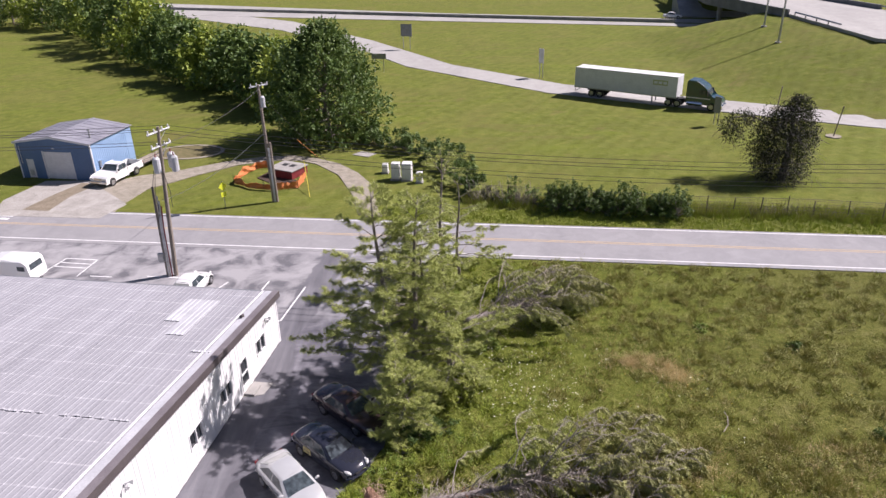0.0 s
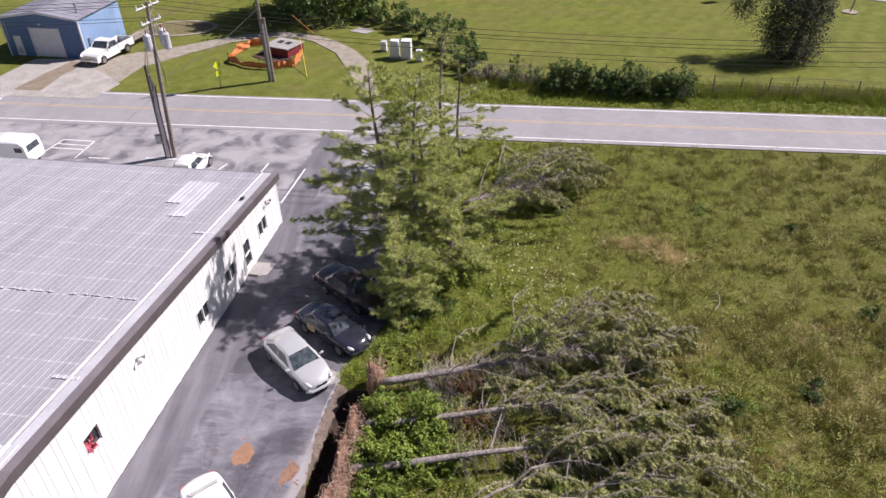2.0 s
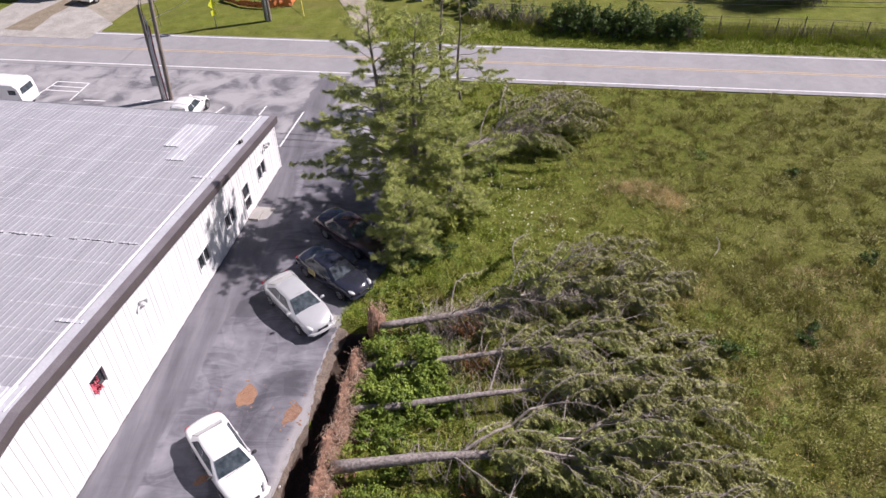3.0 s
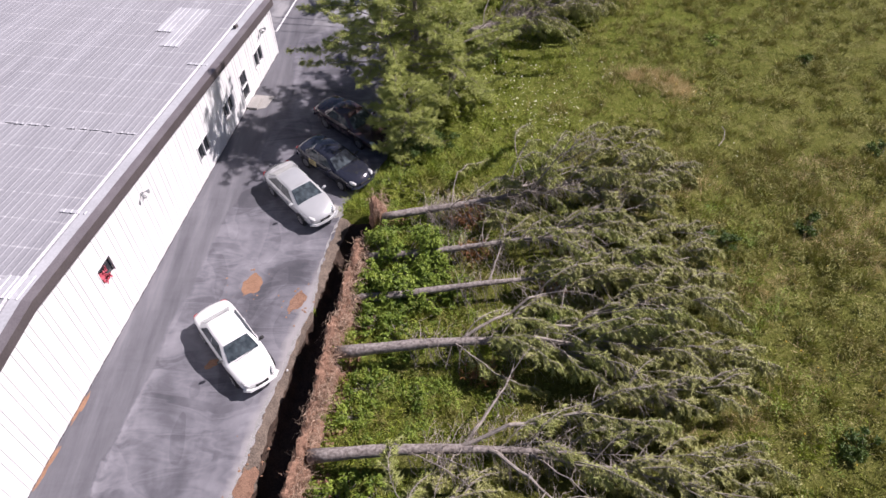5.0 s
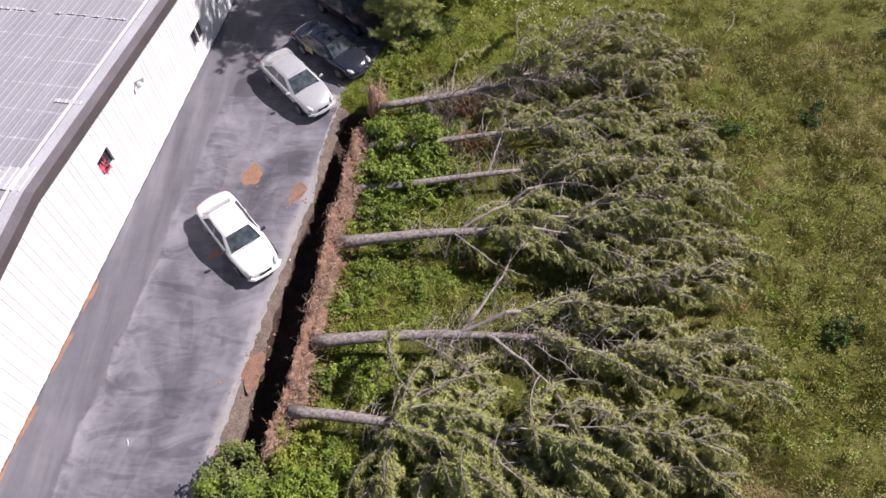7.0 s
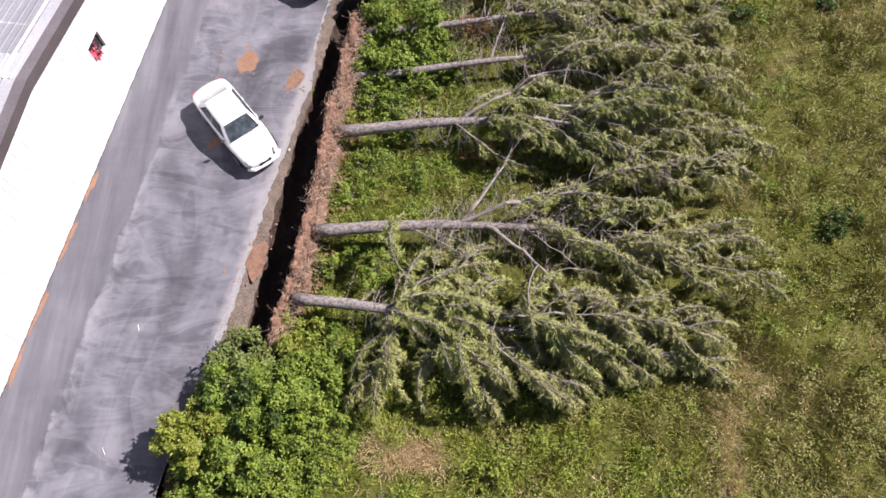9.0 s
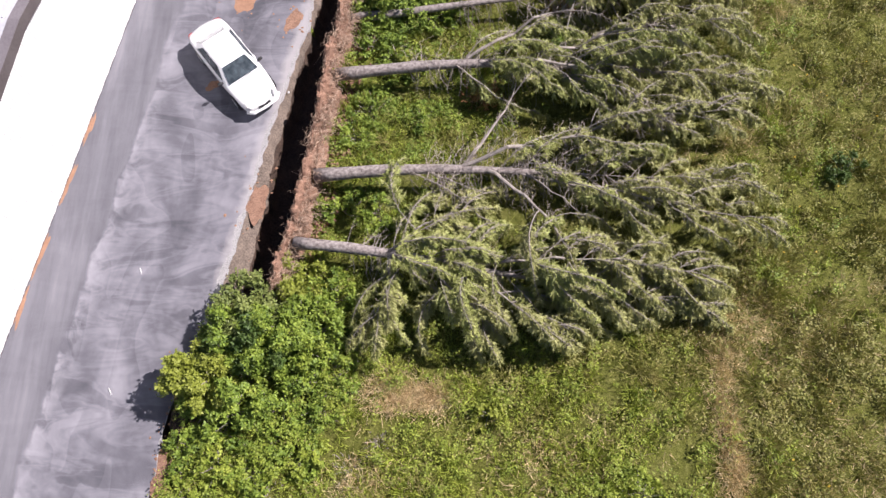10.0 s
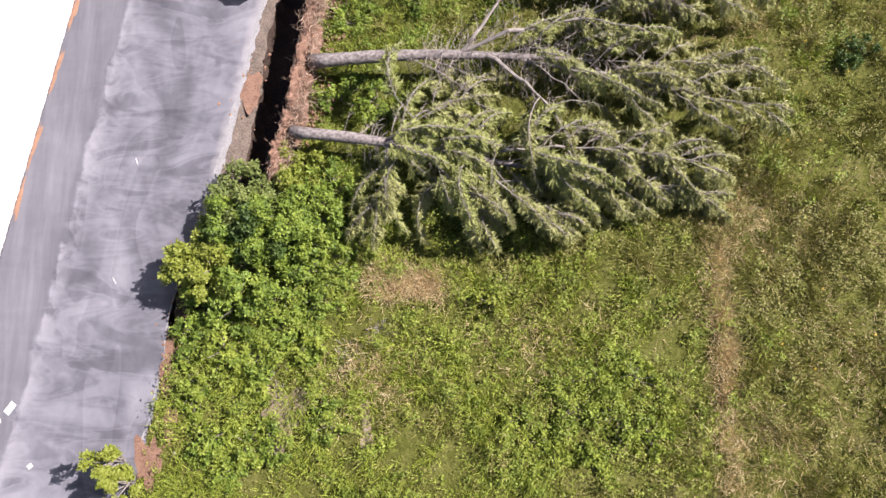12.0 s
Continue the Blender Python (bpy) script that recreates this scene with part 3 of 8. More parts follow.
M_BROWN_TRIM = surface("brown_grey_trim", (0.09, 0.076, 0.076), (0.125, 0.107, 0.107), 1.0, 0.5, 0.2, fine=14)
M_GLASS = surface("dark_window_glass", (0.018, 0.020, 0.024), (0.035, 0.040, 0.046), 0.8, 0.06, fine=2, fine_amount=0.1)
M_FRAME = surface("white_window_frame", (0.62, 0.62, 0.62), (0.76, 0.76, 0.76), 3, 0.5)
M_BLACK = surface("black_rubber", (0.014, 0.014, 0.015), (0.030, 0.030, 0.032), 4, 0.75)
M_STEEL = surface("galvanised_steel", (0.34, 0.35, 0.36), (0.52, 0.53, 0.54), 4, 0.4, 0.7)
M_PINK = surface("pink_rag", (0.45, 0.06, 0.09), (0.62, 0.14, 0.18), 6, 0.85)

HALL_M = Matrix.Translation(HALL) @ Matrix((( -HALL_S.x, HALL_F.x, 0, 0), (-HALL_S.y, HALL_F.y, 0, 0), (0, 0, 1, 0), (0, 0, 0, 1)))
# local axes of the hall: x runs along the long gable wall towards the road (0 at the corner, minus into the lot), y away from the lot
RIDGE, SLOPE, EAVE = 24.6, 0.087, 3.25
DEEP, WIDE = 2 * RIDGE, 46.0


def rake(s):
    """Height under the roof edge, s metres in from the eave."""
    return EAVE + SLOPE * min(s, DEEP - s)


def ribbed(geo, s0, s1, low, top0, top1, out=0.021, pitch=0.305):
    """A ribbed sheet on the gable wall from s0 to s1 (metres from the corner), facing minus y."""
    cuts = [s0]
    k = math.ceil((s0 + 0.05) / pitch)
    while k * pitch < s1 - 0.05:
        c = k * pitch
        cuts += [c - 0.045, c - 0.02, c + 0.02, c + 0.045]
        k += 1
    cuts = sorted(c for c in cuts if s0 <= c < s1) + [s1]
    v = []
    for c in cuts:
        rib = abs(((c / pitch) + 0.5) % 1 - 0.5) * pitch < 0.03
        y = -(0.022 + (out if rib else 0))
        top = top0 + (top1 - top0) * (c - s0) / (s1 - s0)
        v += [(-c, y, low), (-c, y, top)]
    q = [(2 * i, 2 * i + 1, 2 * i + 3, 2 * i + 2) for i in range(len(cuts) - 1)]
    geo.put(v, quads=q)


hall = thing("metal_hall", "long low metal hall with white ribbed walls and grey ribbed roof", "building", HALL_M)
# openings in the gable wall: from, to (metres from the corner), sill, head, kind
OPENINGS = [(2.25, 3.55, 1.05, 2.1, "window"), (4.9, 5.85, 0.16, 2.2, "door"), (7.1, 8.5, 1.05, 2.05, "window"), (10.6, 11.95, 1.05, 2.05, "window"), (20.3, 21.35, 2.5, 3.45, "hatch")]
core = Geo()
edges = sorted({0.0, DEEP, RIDGE, *[v for o in OPENINGS for v in o[:2]]})
for a, b in zip(edges, edges[1:]):
    hole = next((o for o in OPENINGS if o[0] <= a and b <= o[1]), None)
    for low, tops in ((0.0, (rake(a), rake(b))),) if not hole else ((0.0, (hole[2], hole[2])), (hole[3], (rake(a), rake(b)))):
        v = [(-a, 0.18, low), (-b, 0.18, low), (-b, 0.18, tops[1]), (-a, 0.18, tops[0]), (-a, 0, low), (-b, 0, low), (-b, 0, tops[1]), (-a, 0, tops[0])]
        core.put(v, quads=[(0, 1, 2, 3), (7, 6, 5, 4), (0, 4, 5, 1), (3, 2, 6, 7), (0, 3, 7, 4), (1, 5, 6, 2)])
core.box(-0.18, 0.0, 0.18, WIDE, 0, EAVE).box(-DEEP, -DEEP + 0.18, 0.18, WIDE, 0, EAVE).box(-DEEP + 0.18, -0.18, WIDE - 0.18, WIDE, 0, EAVE)
part("wall", core, M_WHITE_PANEL, hall)
# cladding sheets
marks = sorted({round(k * 0.915, 3) for k in range(int(DEEP / 0.915) + 1)} | {RIDGE, DEEP} | {v for o in OPENINGS for v in o[:2]})
for a, b in zip(marks, marks[1:]):
    if b - a < 0.02:
        continue
    hole = next((o for o in OPENINGS if o[0] <= a + 1e-6 and b <= o[1] + 1e-6), None)
    spans = [(0.04, rake(a), rake(b))]
    if hole:
        spans = [(hole[3], rake(a), rake(b))] + ([(0.04, hole[2], hole[2])] if hole[2] > 0.2 else [])
    for low, top0, top1 in spans:
        g = Geo()
        ribbed(g, a, b, low, top0, top1)
        part("wall_panel", g, M_WHITE_PANEL, hall)
part("base_trim", Geo().box(-DEEP, 0, -0.03, -0.005, 0.0, 0.05), M_BROWN_TRIM, hall)
part("corner_trim", Geo().box(-0.09, 0.03, -0.058, -0.004, 0.0, EAVE), M_WHITE_PANEL, hall)

# roof: ribbed sheets from eave to ridge on both slopes
OVER = 0.28
for side in (0, 1):
    k = 0
    y = -OVER
    while y < WIDE:
        y1 = min(y + 0.915, WIDE)
        g = Geo()
        ys = [y]
        for r in range(3):
            c = y + 0.14 + 0.305 * r
            ys += [c - 0.05, c - 0.02, c + 0.02, c + 0.05]
        ys = [q for q in ys if q < y1 - 0.01] + [y1]
        # lap lines across the slope, every six metres, lift the sheet a little
        ss = [-0.12, 5.9, 5.92, 12.0, 12.02, 18.1, 18.12, RIDGE - 0.3, RIDGE - 0.28, RIDGE]
        v = []
        for j, s in enumerate(ss):
            for q in ys:
                d = min(abs(q - (y + 0.14 + 0.305 * r)) for r in range(3))
                z = EAVE + 0.30 + SLOPE * s + (0.014 if d < 0.03 else 0.0) + (0.006 if j % 2 == 0 else 0.0)
                v.append((-s if side == 0 else -(DEEP - s), q, z))
        w = len(ys)
        g.put(v, quads=[(j * w + i, j * w + i + 1, (j + 1) * w + i + 1, (j + 1) * w + i) for j in range(len(ss) - 1) for i in range(w - 1)])
        part("roof_sheet", g, M_ROOF_PANEL, hall)
        y, k = y1, k + 1
# closed deck under the sheets
deck = Geo()
for a, b in ((0.0, RIDGE), (RIDGE, DEEP)):
    za, zb = rake(a) + 0.24, rake(b) + 0.24
    deck.put([(-a, -0.2, za), (-b, -0.2, zb), (-b, WIDE, zb), (-a, WIDE, za), (-a, -0.2, za - 0.2), (-b, -0.2, zb - 0.2), (-b, WIDE, zb - 0.2), (-a, WIDE, za - 0.2)],
             quads=[(0, 1, 2, 3), (7, 6, 5, 4), (0, 4, 5, 1), (1, 5, 6, 2), (2, 6, 7, 3), (3, 7, 4, 0)])
part("roof_deck", deck, M_STEEL, hall)


def along_rake(geo, y0, y1, down, up):
    for a, b in ((-0.16, RIDGE), (RIDGE, DEEP + 0.16)):
        za, zb = EAVE + SLOPE * min(a, DEEP - a), EAVE + SLOPE * min(b, DEEP - b)
        v = [(-q, y, z + h) for h in (down, up) for y, z, q in ((y0, za, a), (y0, zb, b), (y1, zb, b), (y1, za, a))]
        geo.put(v, quads=[(0, 1, 2, 3), (7, 6, 5, 4), (0, 4, 5, 1), (1, 5, 6, 2), (2, 6, 7, 3), (3, 7, 4, 0)])
    return geo


part("rake_fascia", along_rake(Geo(), -OVER - 0.03, -OVER, -0.02, 0.40), M_BROWN_TRIM, hall, "brown-grey metal rake trim")
part("rake_cap", along_rake(Geo(), -OVER - 0.02, 0.10, 0.40, 0.415), M_TRIM_CAP, hall, "mauve-grey metal rake cap")
part("soffit", along_rake(Geo(), -OVER, -0.06, -0.01, 0.02), M_BROWN_TRIM, hall)
part("rake_flashing", along_rake(Geo(), 0.10, 0.60, 0.335, 0.342), M_ROOF_LIGHT, hall, "pale flashing strip along the roof edge")
part("rake_seal", along_rake(Geo(), 0.66, 0.80, 0.345, 0.352), M_FLASHING, hall, "bright line of sealant along the roof edge")
part("eave_gutter", Geo().box(0.10, 0.24, -OVER, WIDE, EAVE + 0.14, EAVE + 0.29), M_STEEL, hall)


def roof_patch(s0, s1, y0, y1):
    g = Geo()
    lift = 0.346
    ys = [y0]
    for r in np.arange(y0 + 0.16, y1 - 0.06, 0.305):
        ys += [r - 0.05, r - 0.02, r + 0.02, r + 0.05]
    ys.append(y1)
    zs = [0.028 if i % 4 in (2, 3) and 0 < i < len(ys) - 1 else 0.0 for i in range(len(ys))]
    v = [(-s, y, EAVE + lift + SLOPE * s + h + d) for d in (0, -0.03) for s in (s0, s1) for y, h in zip(ys, zs)]
    n = len(ys)
    q = [(i, i + 1, n + i + 1, n + i) for i in range(n - 1)] + [(2 * n + i, 3 * n + i, 3 * n + i + 1, 2 * n + i + 1) for i in range(n - 1)]
    q += [(i, 2 * n + i, 2 * n + i + 1, i + 1) for i in range(n - 1)] + [(n + i, n + i + 1, 3 * n + i + 1, 3 * n + i) for i in range(n - 1)] + [(0, n, 3 * n, 2 * n), (n - 1, 3 * n - 1, 4 * n - 1, 2 * n - 1)]
    g.put(v, quads=q)
    return g


part("skylight_sheet", roof_patch(1.7, 6.3, 2.75, 3.84), M_ROOF_LIGHT, hall, "pale translucent skylight sheet")
part("skylight_sheet", roof_patch(1.7, 4.7, 3.87, 4.8), M_ROOF_LIGHT, hall, "pale translucent skylight sheet")
for s, y0, y1 in ((7.8, 0.25, 1.45), (19.75, 0.26, 1.5)):
    part("roof_sealant", roof_patch(s, s + 0.2, y0, y1), M_ROOF_LIGHT, hall, "pale sealant smear across the roof")
# white coating smeared over the ridge
rl = np.random.default_rng(8)
y = 0.2
while y < 12:
    w = rl.uniform(0.45, 0.9)
    part("ridge_coating", roof_patch(RIDGE - rl.uniform(0.7, 1.2), RIDGE - 0.02, y, y + w), M_ROOF_LIGHT, hall)
    y += w
for k in range(70):
    y = 1.0 + 0.61 * k * rl.uniform(0.98, 1.02)
    if y < WIDE - 1 and rl.uniform() < 0.75:
        part("lap_sealant", roof_patch(14.28 + rl.uniform(-0.03, 0.03), 14.40 + rl.uniform(-0.03, 0.05), y, y + rl.uniform(0.3, 0.6)), M_ROOF_SEAL, hall)
part("roof_vent", Geo().tube([(-3.6, 0.45, EAVE + 0.50), (-3.6, 0.45, EAVE + 0.74), (-3.85, 0.45, EAVE + 0.80)], 0.1, 8), M_BROWN_TRIM, hall, "small dark roof pipe")

for a, b, sill, head, kind in OPENINGS:
    if kind == "window":
        win = part("window", Geo().box(-b + 0.02, -a - 0.02, 0.06, 0.075, sill + 0.02, head - 0.02), M_GLASS, hall, "dark sliding window")
        f = Geo()
        for x0, x1, z0, z1 in ((-b, -b + 0.06, sill, head), (-a - 0.06, -a, sill, head), (-b + 0.06, -a - 0.06, sill, sill + 0.06), (-b + 0.06, -a - 0.06, head - 0.06, head), (-(a + b) / 2 - 0.035, -(a + b) / 2 + 0.035, sill + 0.06, head - 0.06)):
            f.box(x0, x1, -0.06, 0.05, z0, z1)
        part("window_frame", f, M_FRAME, win)
    elif kind == "door":
        d = part("door", Geo().box(-b + 0.07, -a - 0.07, 0.02, 0.05, sill + 0.35, head - 0.1), M_GLASS, hall, "dark glazed entrance door")
        f = Geo()
        for x0, x1, z0, z1 in ((-b, -b + 0.07, sill, head), (-a - 0.07, -a, sill, head), (-b + 0.07, -a - 0.07, head - 0.1, head), (-b + 0.07, -a - 0.07, sill, sill + 0.35), (-b + 0.07, -a - 0.07, 1.2, 1.27)):
            f.box(x0, x1, -0.05, 0.06, z0, z1)
        part("door_frame", f, M_FRAME, d)
        part("door_handle", Geo().tube([(-a - 0.16, -0.04, 1.0), (-a - 0.16, -0.04, 1.25)], 0.015, 6), M_STEEL, d)
    else:
        hatch = part("window", Geo().box(-b + 0.02, -a - 0.02, 0.08, 0.095, sill, head), M_GLASS, hall, "small high window with dark glass")
        f = Geo()
        for x0, x1, z0, z1 in ((-b, -b + 0.05, sill, head), (-a - 0.05, -a, sill, head), (-b + 0.05, -a - 0.05, sill, sill + 0.05), (-b + 0.05, -a - 0.05, head - 0.05, head)):
            f.box(x0, x1, -0.06, 0.07, z0, z1)
        part("window_frame", f, M_FRAME, hatch)
        rag = Geo()
        r2 = np.random.default_rng(5)
        pts = np.c_[r2.uniform(-b + 0.1, -a - 0.45, 60), r2.uniform(-0.07, 0.02, 60), r2.uniform(sill + 0.05, sill + 0.75, 60)]
        v, q = leaves(pts, r2.uniform(0.06, 0.14, 60), r2)
        part("insulation", rag.put(v, quads=q), M_PINK, hatch, "torn pink insulation")
tagged(part("door_step", Geo().box(-0.5, 0.5, -0.6, 0.0, 0, 0.15).turn(HALL_M @ pose(-5.4, -0.07, 0)), M_CONCRETE), "pale concrete door step by the hall", "step")
tagged(part("path_slab", sheet([(-12.05, 26.0), (-10.9, 26.2), (-10.55, 27.3), (-11.75, 27.5)], -0.05, 0.02), M_CONCRETE), "pale concrete slab by the hall door", "slab")


def floodlight(s, z):
    f = thing("wall_floodlight", "twin grey floodlight on the hall wall", "lamp", HALL_M @ pose(-s, -0.05, z), "wall floodlights")
    part("bracket", Geo().box(-0.06, 0.06, -0.05, 0.0, -0.06, 0.06), M_STEEL, f)
    for dx in (-0.2, 0.2):
        h = part("lamp_head", Geo().tube([(dx * 0.2, -0.05, 0.02), (dx * 0.6, -0.16, 0.03), (dx, -0.26, -0.02)], [0.02, 0.03, 0.11], 8), M_STEEL, f)
        part("lens", Geo().tube([(dx, -0.262, -0.022), (dx * 1.03, -0.268, -0.026)], 0.095, 8), M_FRAME, h)


floodlight(17.0, 3.75)
floodlight(1.9, 2.75)


# ---- plants ----
M_BARK = surface("pine_bark", (0.15, 0.125, 0.11), (0.30, 0.26, 0.235), 3.0, 0.95, bump=0.9, fine=18, fine_amount=0.5)
M_TRUNK = surface("flaking_grey_bark", (0.13, 0.105, 0.095), (0.33, 0.295, 0.275), 4.5, 0.92, bump=1.0, fine=9, fine_amount=0.5)
M_TWIG = surface("bare_grey_twig", (0.17, 0.145, 0.125), (0.38, 0.34, 0.305), 3.0, 0.9, fine=14, fine_amount=0.3)
M_NEEDLE = foliage("pine_needles", through_light=0.10, stops=[(0.18, (0.055, 0.068, 0.018)), (0.42, (0.140, 0.156, 0.046)), (0.65, (0.220, 0.232, 0.078)), (0.95, (0.330, 0.326, 0.136))], patch=0.8, lift=1.85)
M_NEEDLE_GREY = foliage("wilting_pine_needles", through_light=0.07, stops=[(0.10, (0.056, 0.064, 0.024)), (0.38, (0.126, 0.132, 0.042)), (0.62, (0.205, 0.206, 0.078)), (0.92, (0.325, 0.316, 0.142))], patch=1.1, lift=1.80)
M_NEEDLE_LIVE = foliage("living_pine_needles", through_light=0.14, stops=[(0.18, (0.050, 0.068, 0.018)), (0.42, (0.138, 0.158, 0.044)), (0.65, (0.215, 0.232, 0.070)), (0.95, (0.310, 0.320, 0.120))], patch=0.8, lift=2.0)
M_LEAF = foliage("fresh_broad_leaves", [(0.26, (0.020, 0.034, 0.005)), (0.45, (0.100, 0.138, 0.017)), (0.72, (0.205, 0.240, 0.034)), (0.96, (0.300, 0.320, 0.070))], lift=1.6, patch=1.1)
M_BUSH = foliage("bush_leaves", [(0.29, (0.014, 0.030, 0.005)), (0.46, (0.070, 0.112, 0.014)), (0.68, (0.150, 0.200, 0.026)), (0.92, (0.270, 0.292, 0.052))], patch=1.4, lift=1.5, through_light=0.10)
M_OLIVE_BUSH = foliage("olive_bush_leaves", [(0.25, (0.022, 0.034, 0.008)), (0.45, (0.078, 0.104, 0.024)), (0.70, (0.140, 0.165, 0.042)), (0.94, (0.230, 0.250, 0.085))], patch=1.2, lift=1.5, through_light=0.10)
M_WEED = foliage("shaded_weeds", [(0.27, (0.013, 0.025, 0.004)), (0.48, (0.060, 0.098, 0.012)), (0.70, (0.145, 0.190, 0.026)), (0.94, (0.260, 0.290, 0.058))], patch=1.4, lift=1.75, through_light=0.12)
M_LEAF_DARK = foliage("dark_broad_leaves", [(0.10, (0.012, 0.028, 0.006)), (0.50, (0.040, 0.075, 0.014)), (0.95, (0.105, 0.145, 0.035))], patch=0.7, lift=1.25)
M_LEAF_TREE = foliage("tree_leaves", [(0.10, (0.018, 0.038, 0.010)), (0.50, (0.054, 0.092, 0.022)), (0.95, (0.125, 0.168, 0.046))], patch=0.35, lift=1.5)
M_LEAF_YELLOW = foliage("yellow_green_leaves", [(0.10, (0.060, 0.080, 0.008)), (0.50, (0.170, 0.200, 0.022)), (0.95, (0.300, 0.320, 0.070))], patch=1.1, lift=1.2)
M_VINE = foliage("withered_vine_leaves", [(0.10, (0.010, 0.013, 0.006)), (0.55, (0.026, 0.030, 0.014)), (0.85, (0.065, 0.056, 0.044)), (0.98, (0.13, 0.115, 0.105))], patch=0.9, through_light=0.1, lift=0.9)
M_GRASS = foliage("meadow_grass", lift=1.56, stops=[(0.24, (0.050, 0.050, 0.010)), (0.42, (0.125, 0.126, 0.028)), (0.58, (0.185, 0.172, 0.048)), (0.80, (0.245, 0.205, 0.095)), (0.96, (0.31, 0.26, 0.155))], patch=0.5, through_light=0.10)
M_FORB = foliage("olive_weed_leaves", lift=1.40, stops=[(0.22, (0.030, 0.038, 0.008)), (0.42, (0.105, 0.116, 0.022)), (0.58, (0.165, 0.166, 0.036)), (0.76, (0.225, 0.195, 0.075)), (0.95, (0.30, 0.25, 0.14))], patch=0.7, through_light=0.10)
M_GRASS_FRESH = foliage("fresh_grass", [(0.24, (0.034, 0.046, 0.006)), (0.42, (0.135, 0.172, 0.019)), (0.70, (0.205, 0.236, 0.034)), (0.98, (0.300, 0.300, 0.075))], lift=1.65, patch=0.5, through_light=0.08)
M_STRAW = foliage("dry_straw", [(0.20, (0.14, 0.10, 0.05)), (0.5, (0.28, 0.21, 0.12)), (0.98, (0.42, 0.34, 0.22))], patch=0.8, through_light=0.25, lift=2.3)
M_DEAD = foliage("dead_brown_needles", [(0.05, (0.14, 0.055, 0.025)), (0.5, (0.24, 0.10, 0.045)), (0.98, (0.34, 0.18, 0.09))], patch=0.8, through_light=0.2, lift=1.15)
M_FLOWER = foliage("pale_meadow_flowers", [(0.05, (0.62, 0.62, 0.34)), (0.5, (0.70, 0.70, 0.52)), (0.98, (0.80, 0.80, 0.70))], patch=0.8, through_light=0.2, lift=1.15)
M_FLOWER_GOLD = foliage("golden_meadow_flowers", [(0.05, (0.42, 0.26, 0.02)), (0.98, (0.55, 0.38, 0.04))], patch=0.8, through_light=0.2, lift=1.15)


def limb_path(start, way, length, sag, rng, n=7, wander=0.06):
    """A limb that sets off along way and sinks towards its tip."""
    u = np.linspace(0, 1, n)[:, None]
    p = np.asarray(start) + unit(way) * length * u
    p[:, 2] -= sag * length * (u[:, 0] ** 2)
    p[1:] += rng.normal(size=(n - 1, 3)) * wander * length * u[1:] * 0.5
    return p


def along(path, u):
    """Points at the shares u of a path, and its directions there."""
    k = np.clip(np.asarray(u) * (len(path) - 1), 0, len(path) - 1.001)
    i = k.astype(int)
    f = (k - i)[:, None]
    return path[i] * (1 - f) + path[i + 1] * f, unit(path[i + 1] - path[i])


def brush(geo, at, way, r, each=11, length=0.17, width=0.019, spread=0.62, droop=0.15):
    """Tufts of needles: each a small brush that opens along its twig."""
    n = len(at) * each
    w0 = np.repeat(way, each, 0)
    a = np.repeat(at, each, 0) - w0 * r.uniform(0.0, 0.16, (n, 1)) + r.normal(size=(n, 3)) * 0.018
    w = unit(w0 + r.normal(size=(n, 3)) * spread + np.array((0, 0, -droop)))
    v, t = blades(a, w, length * r.uniform(0.65, 1.25, n), width * r.uniform(0.7, 1.35, n), np.zeros(n), r)
    geo.put(v, tris=t)


def swept_path(start, heading, bend, length, rise, fall, r, n=9, wander=0.05, floor=0.12):
    """A limb seen on the plan as an arc (degrees), rising to an arch and sinking to its tip."""
    u = np.linspace(0, 1, n)
    a = np.radians(heading + bend * u) + np.r_[0, np.cumsum(r.normal(size=n - 1))] * wander
    step = length / (n - 1)
    p = np.zeros((n, 3))
    p[1:, 0], p[1:, 1] = np.cumsum(np.cos(a[:-1])) * step, np.cumsum(np.sin(a[:-1])) * step
    p[:, 2] = rise * (2.4 * u - 1.4 * u ** 2) - fall * u ** 2.2 + np.r_[0, r.normal(size=n - 1)] * 0.02 * length
    p += np.asarray(start)
    p[1:, 2] = np.maximum(p[1:, 2], floor)
    return p


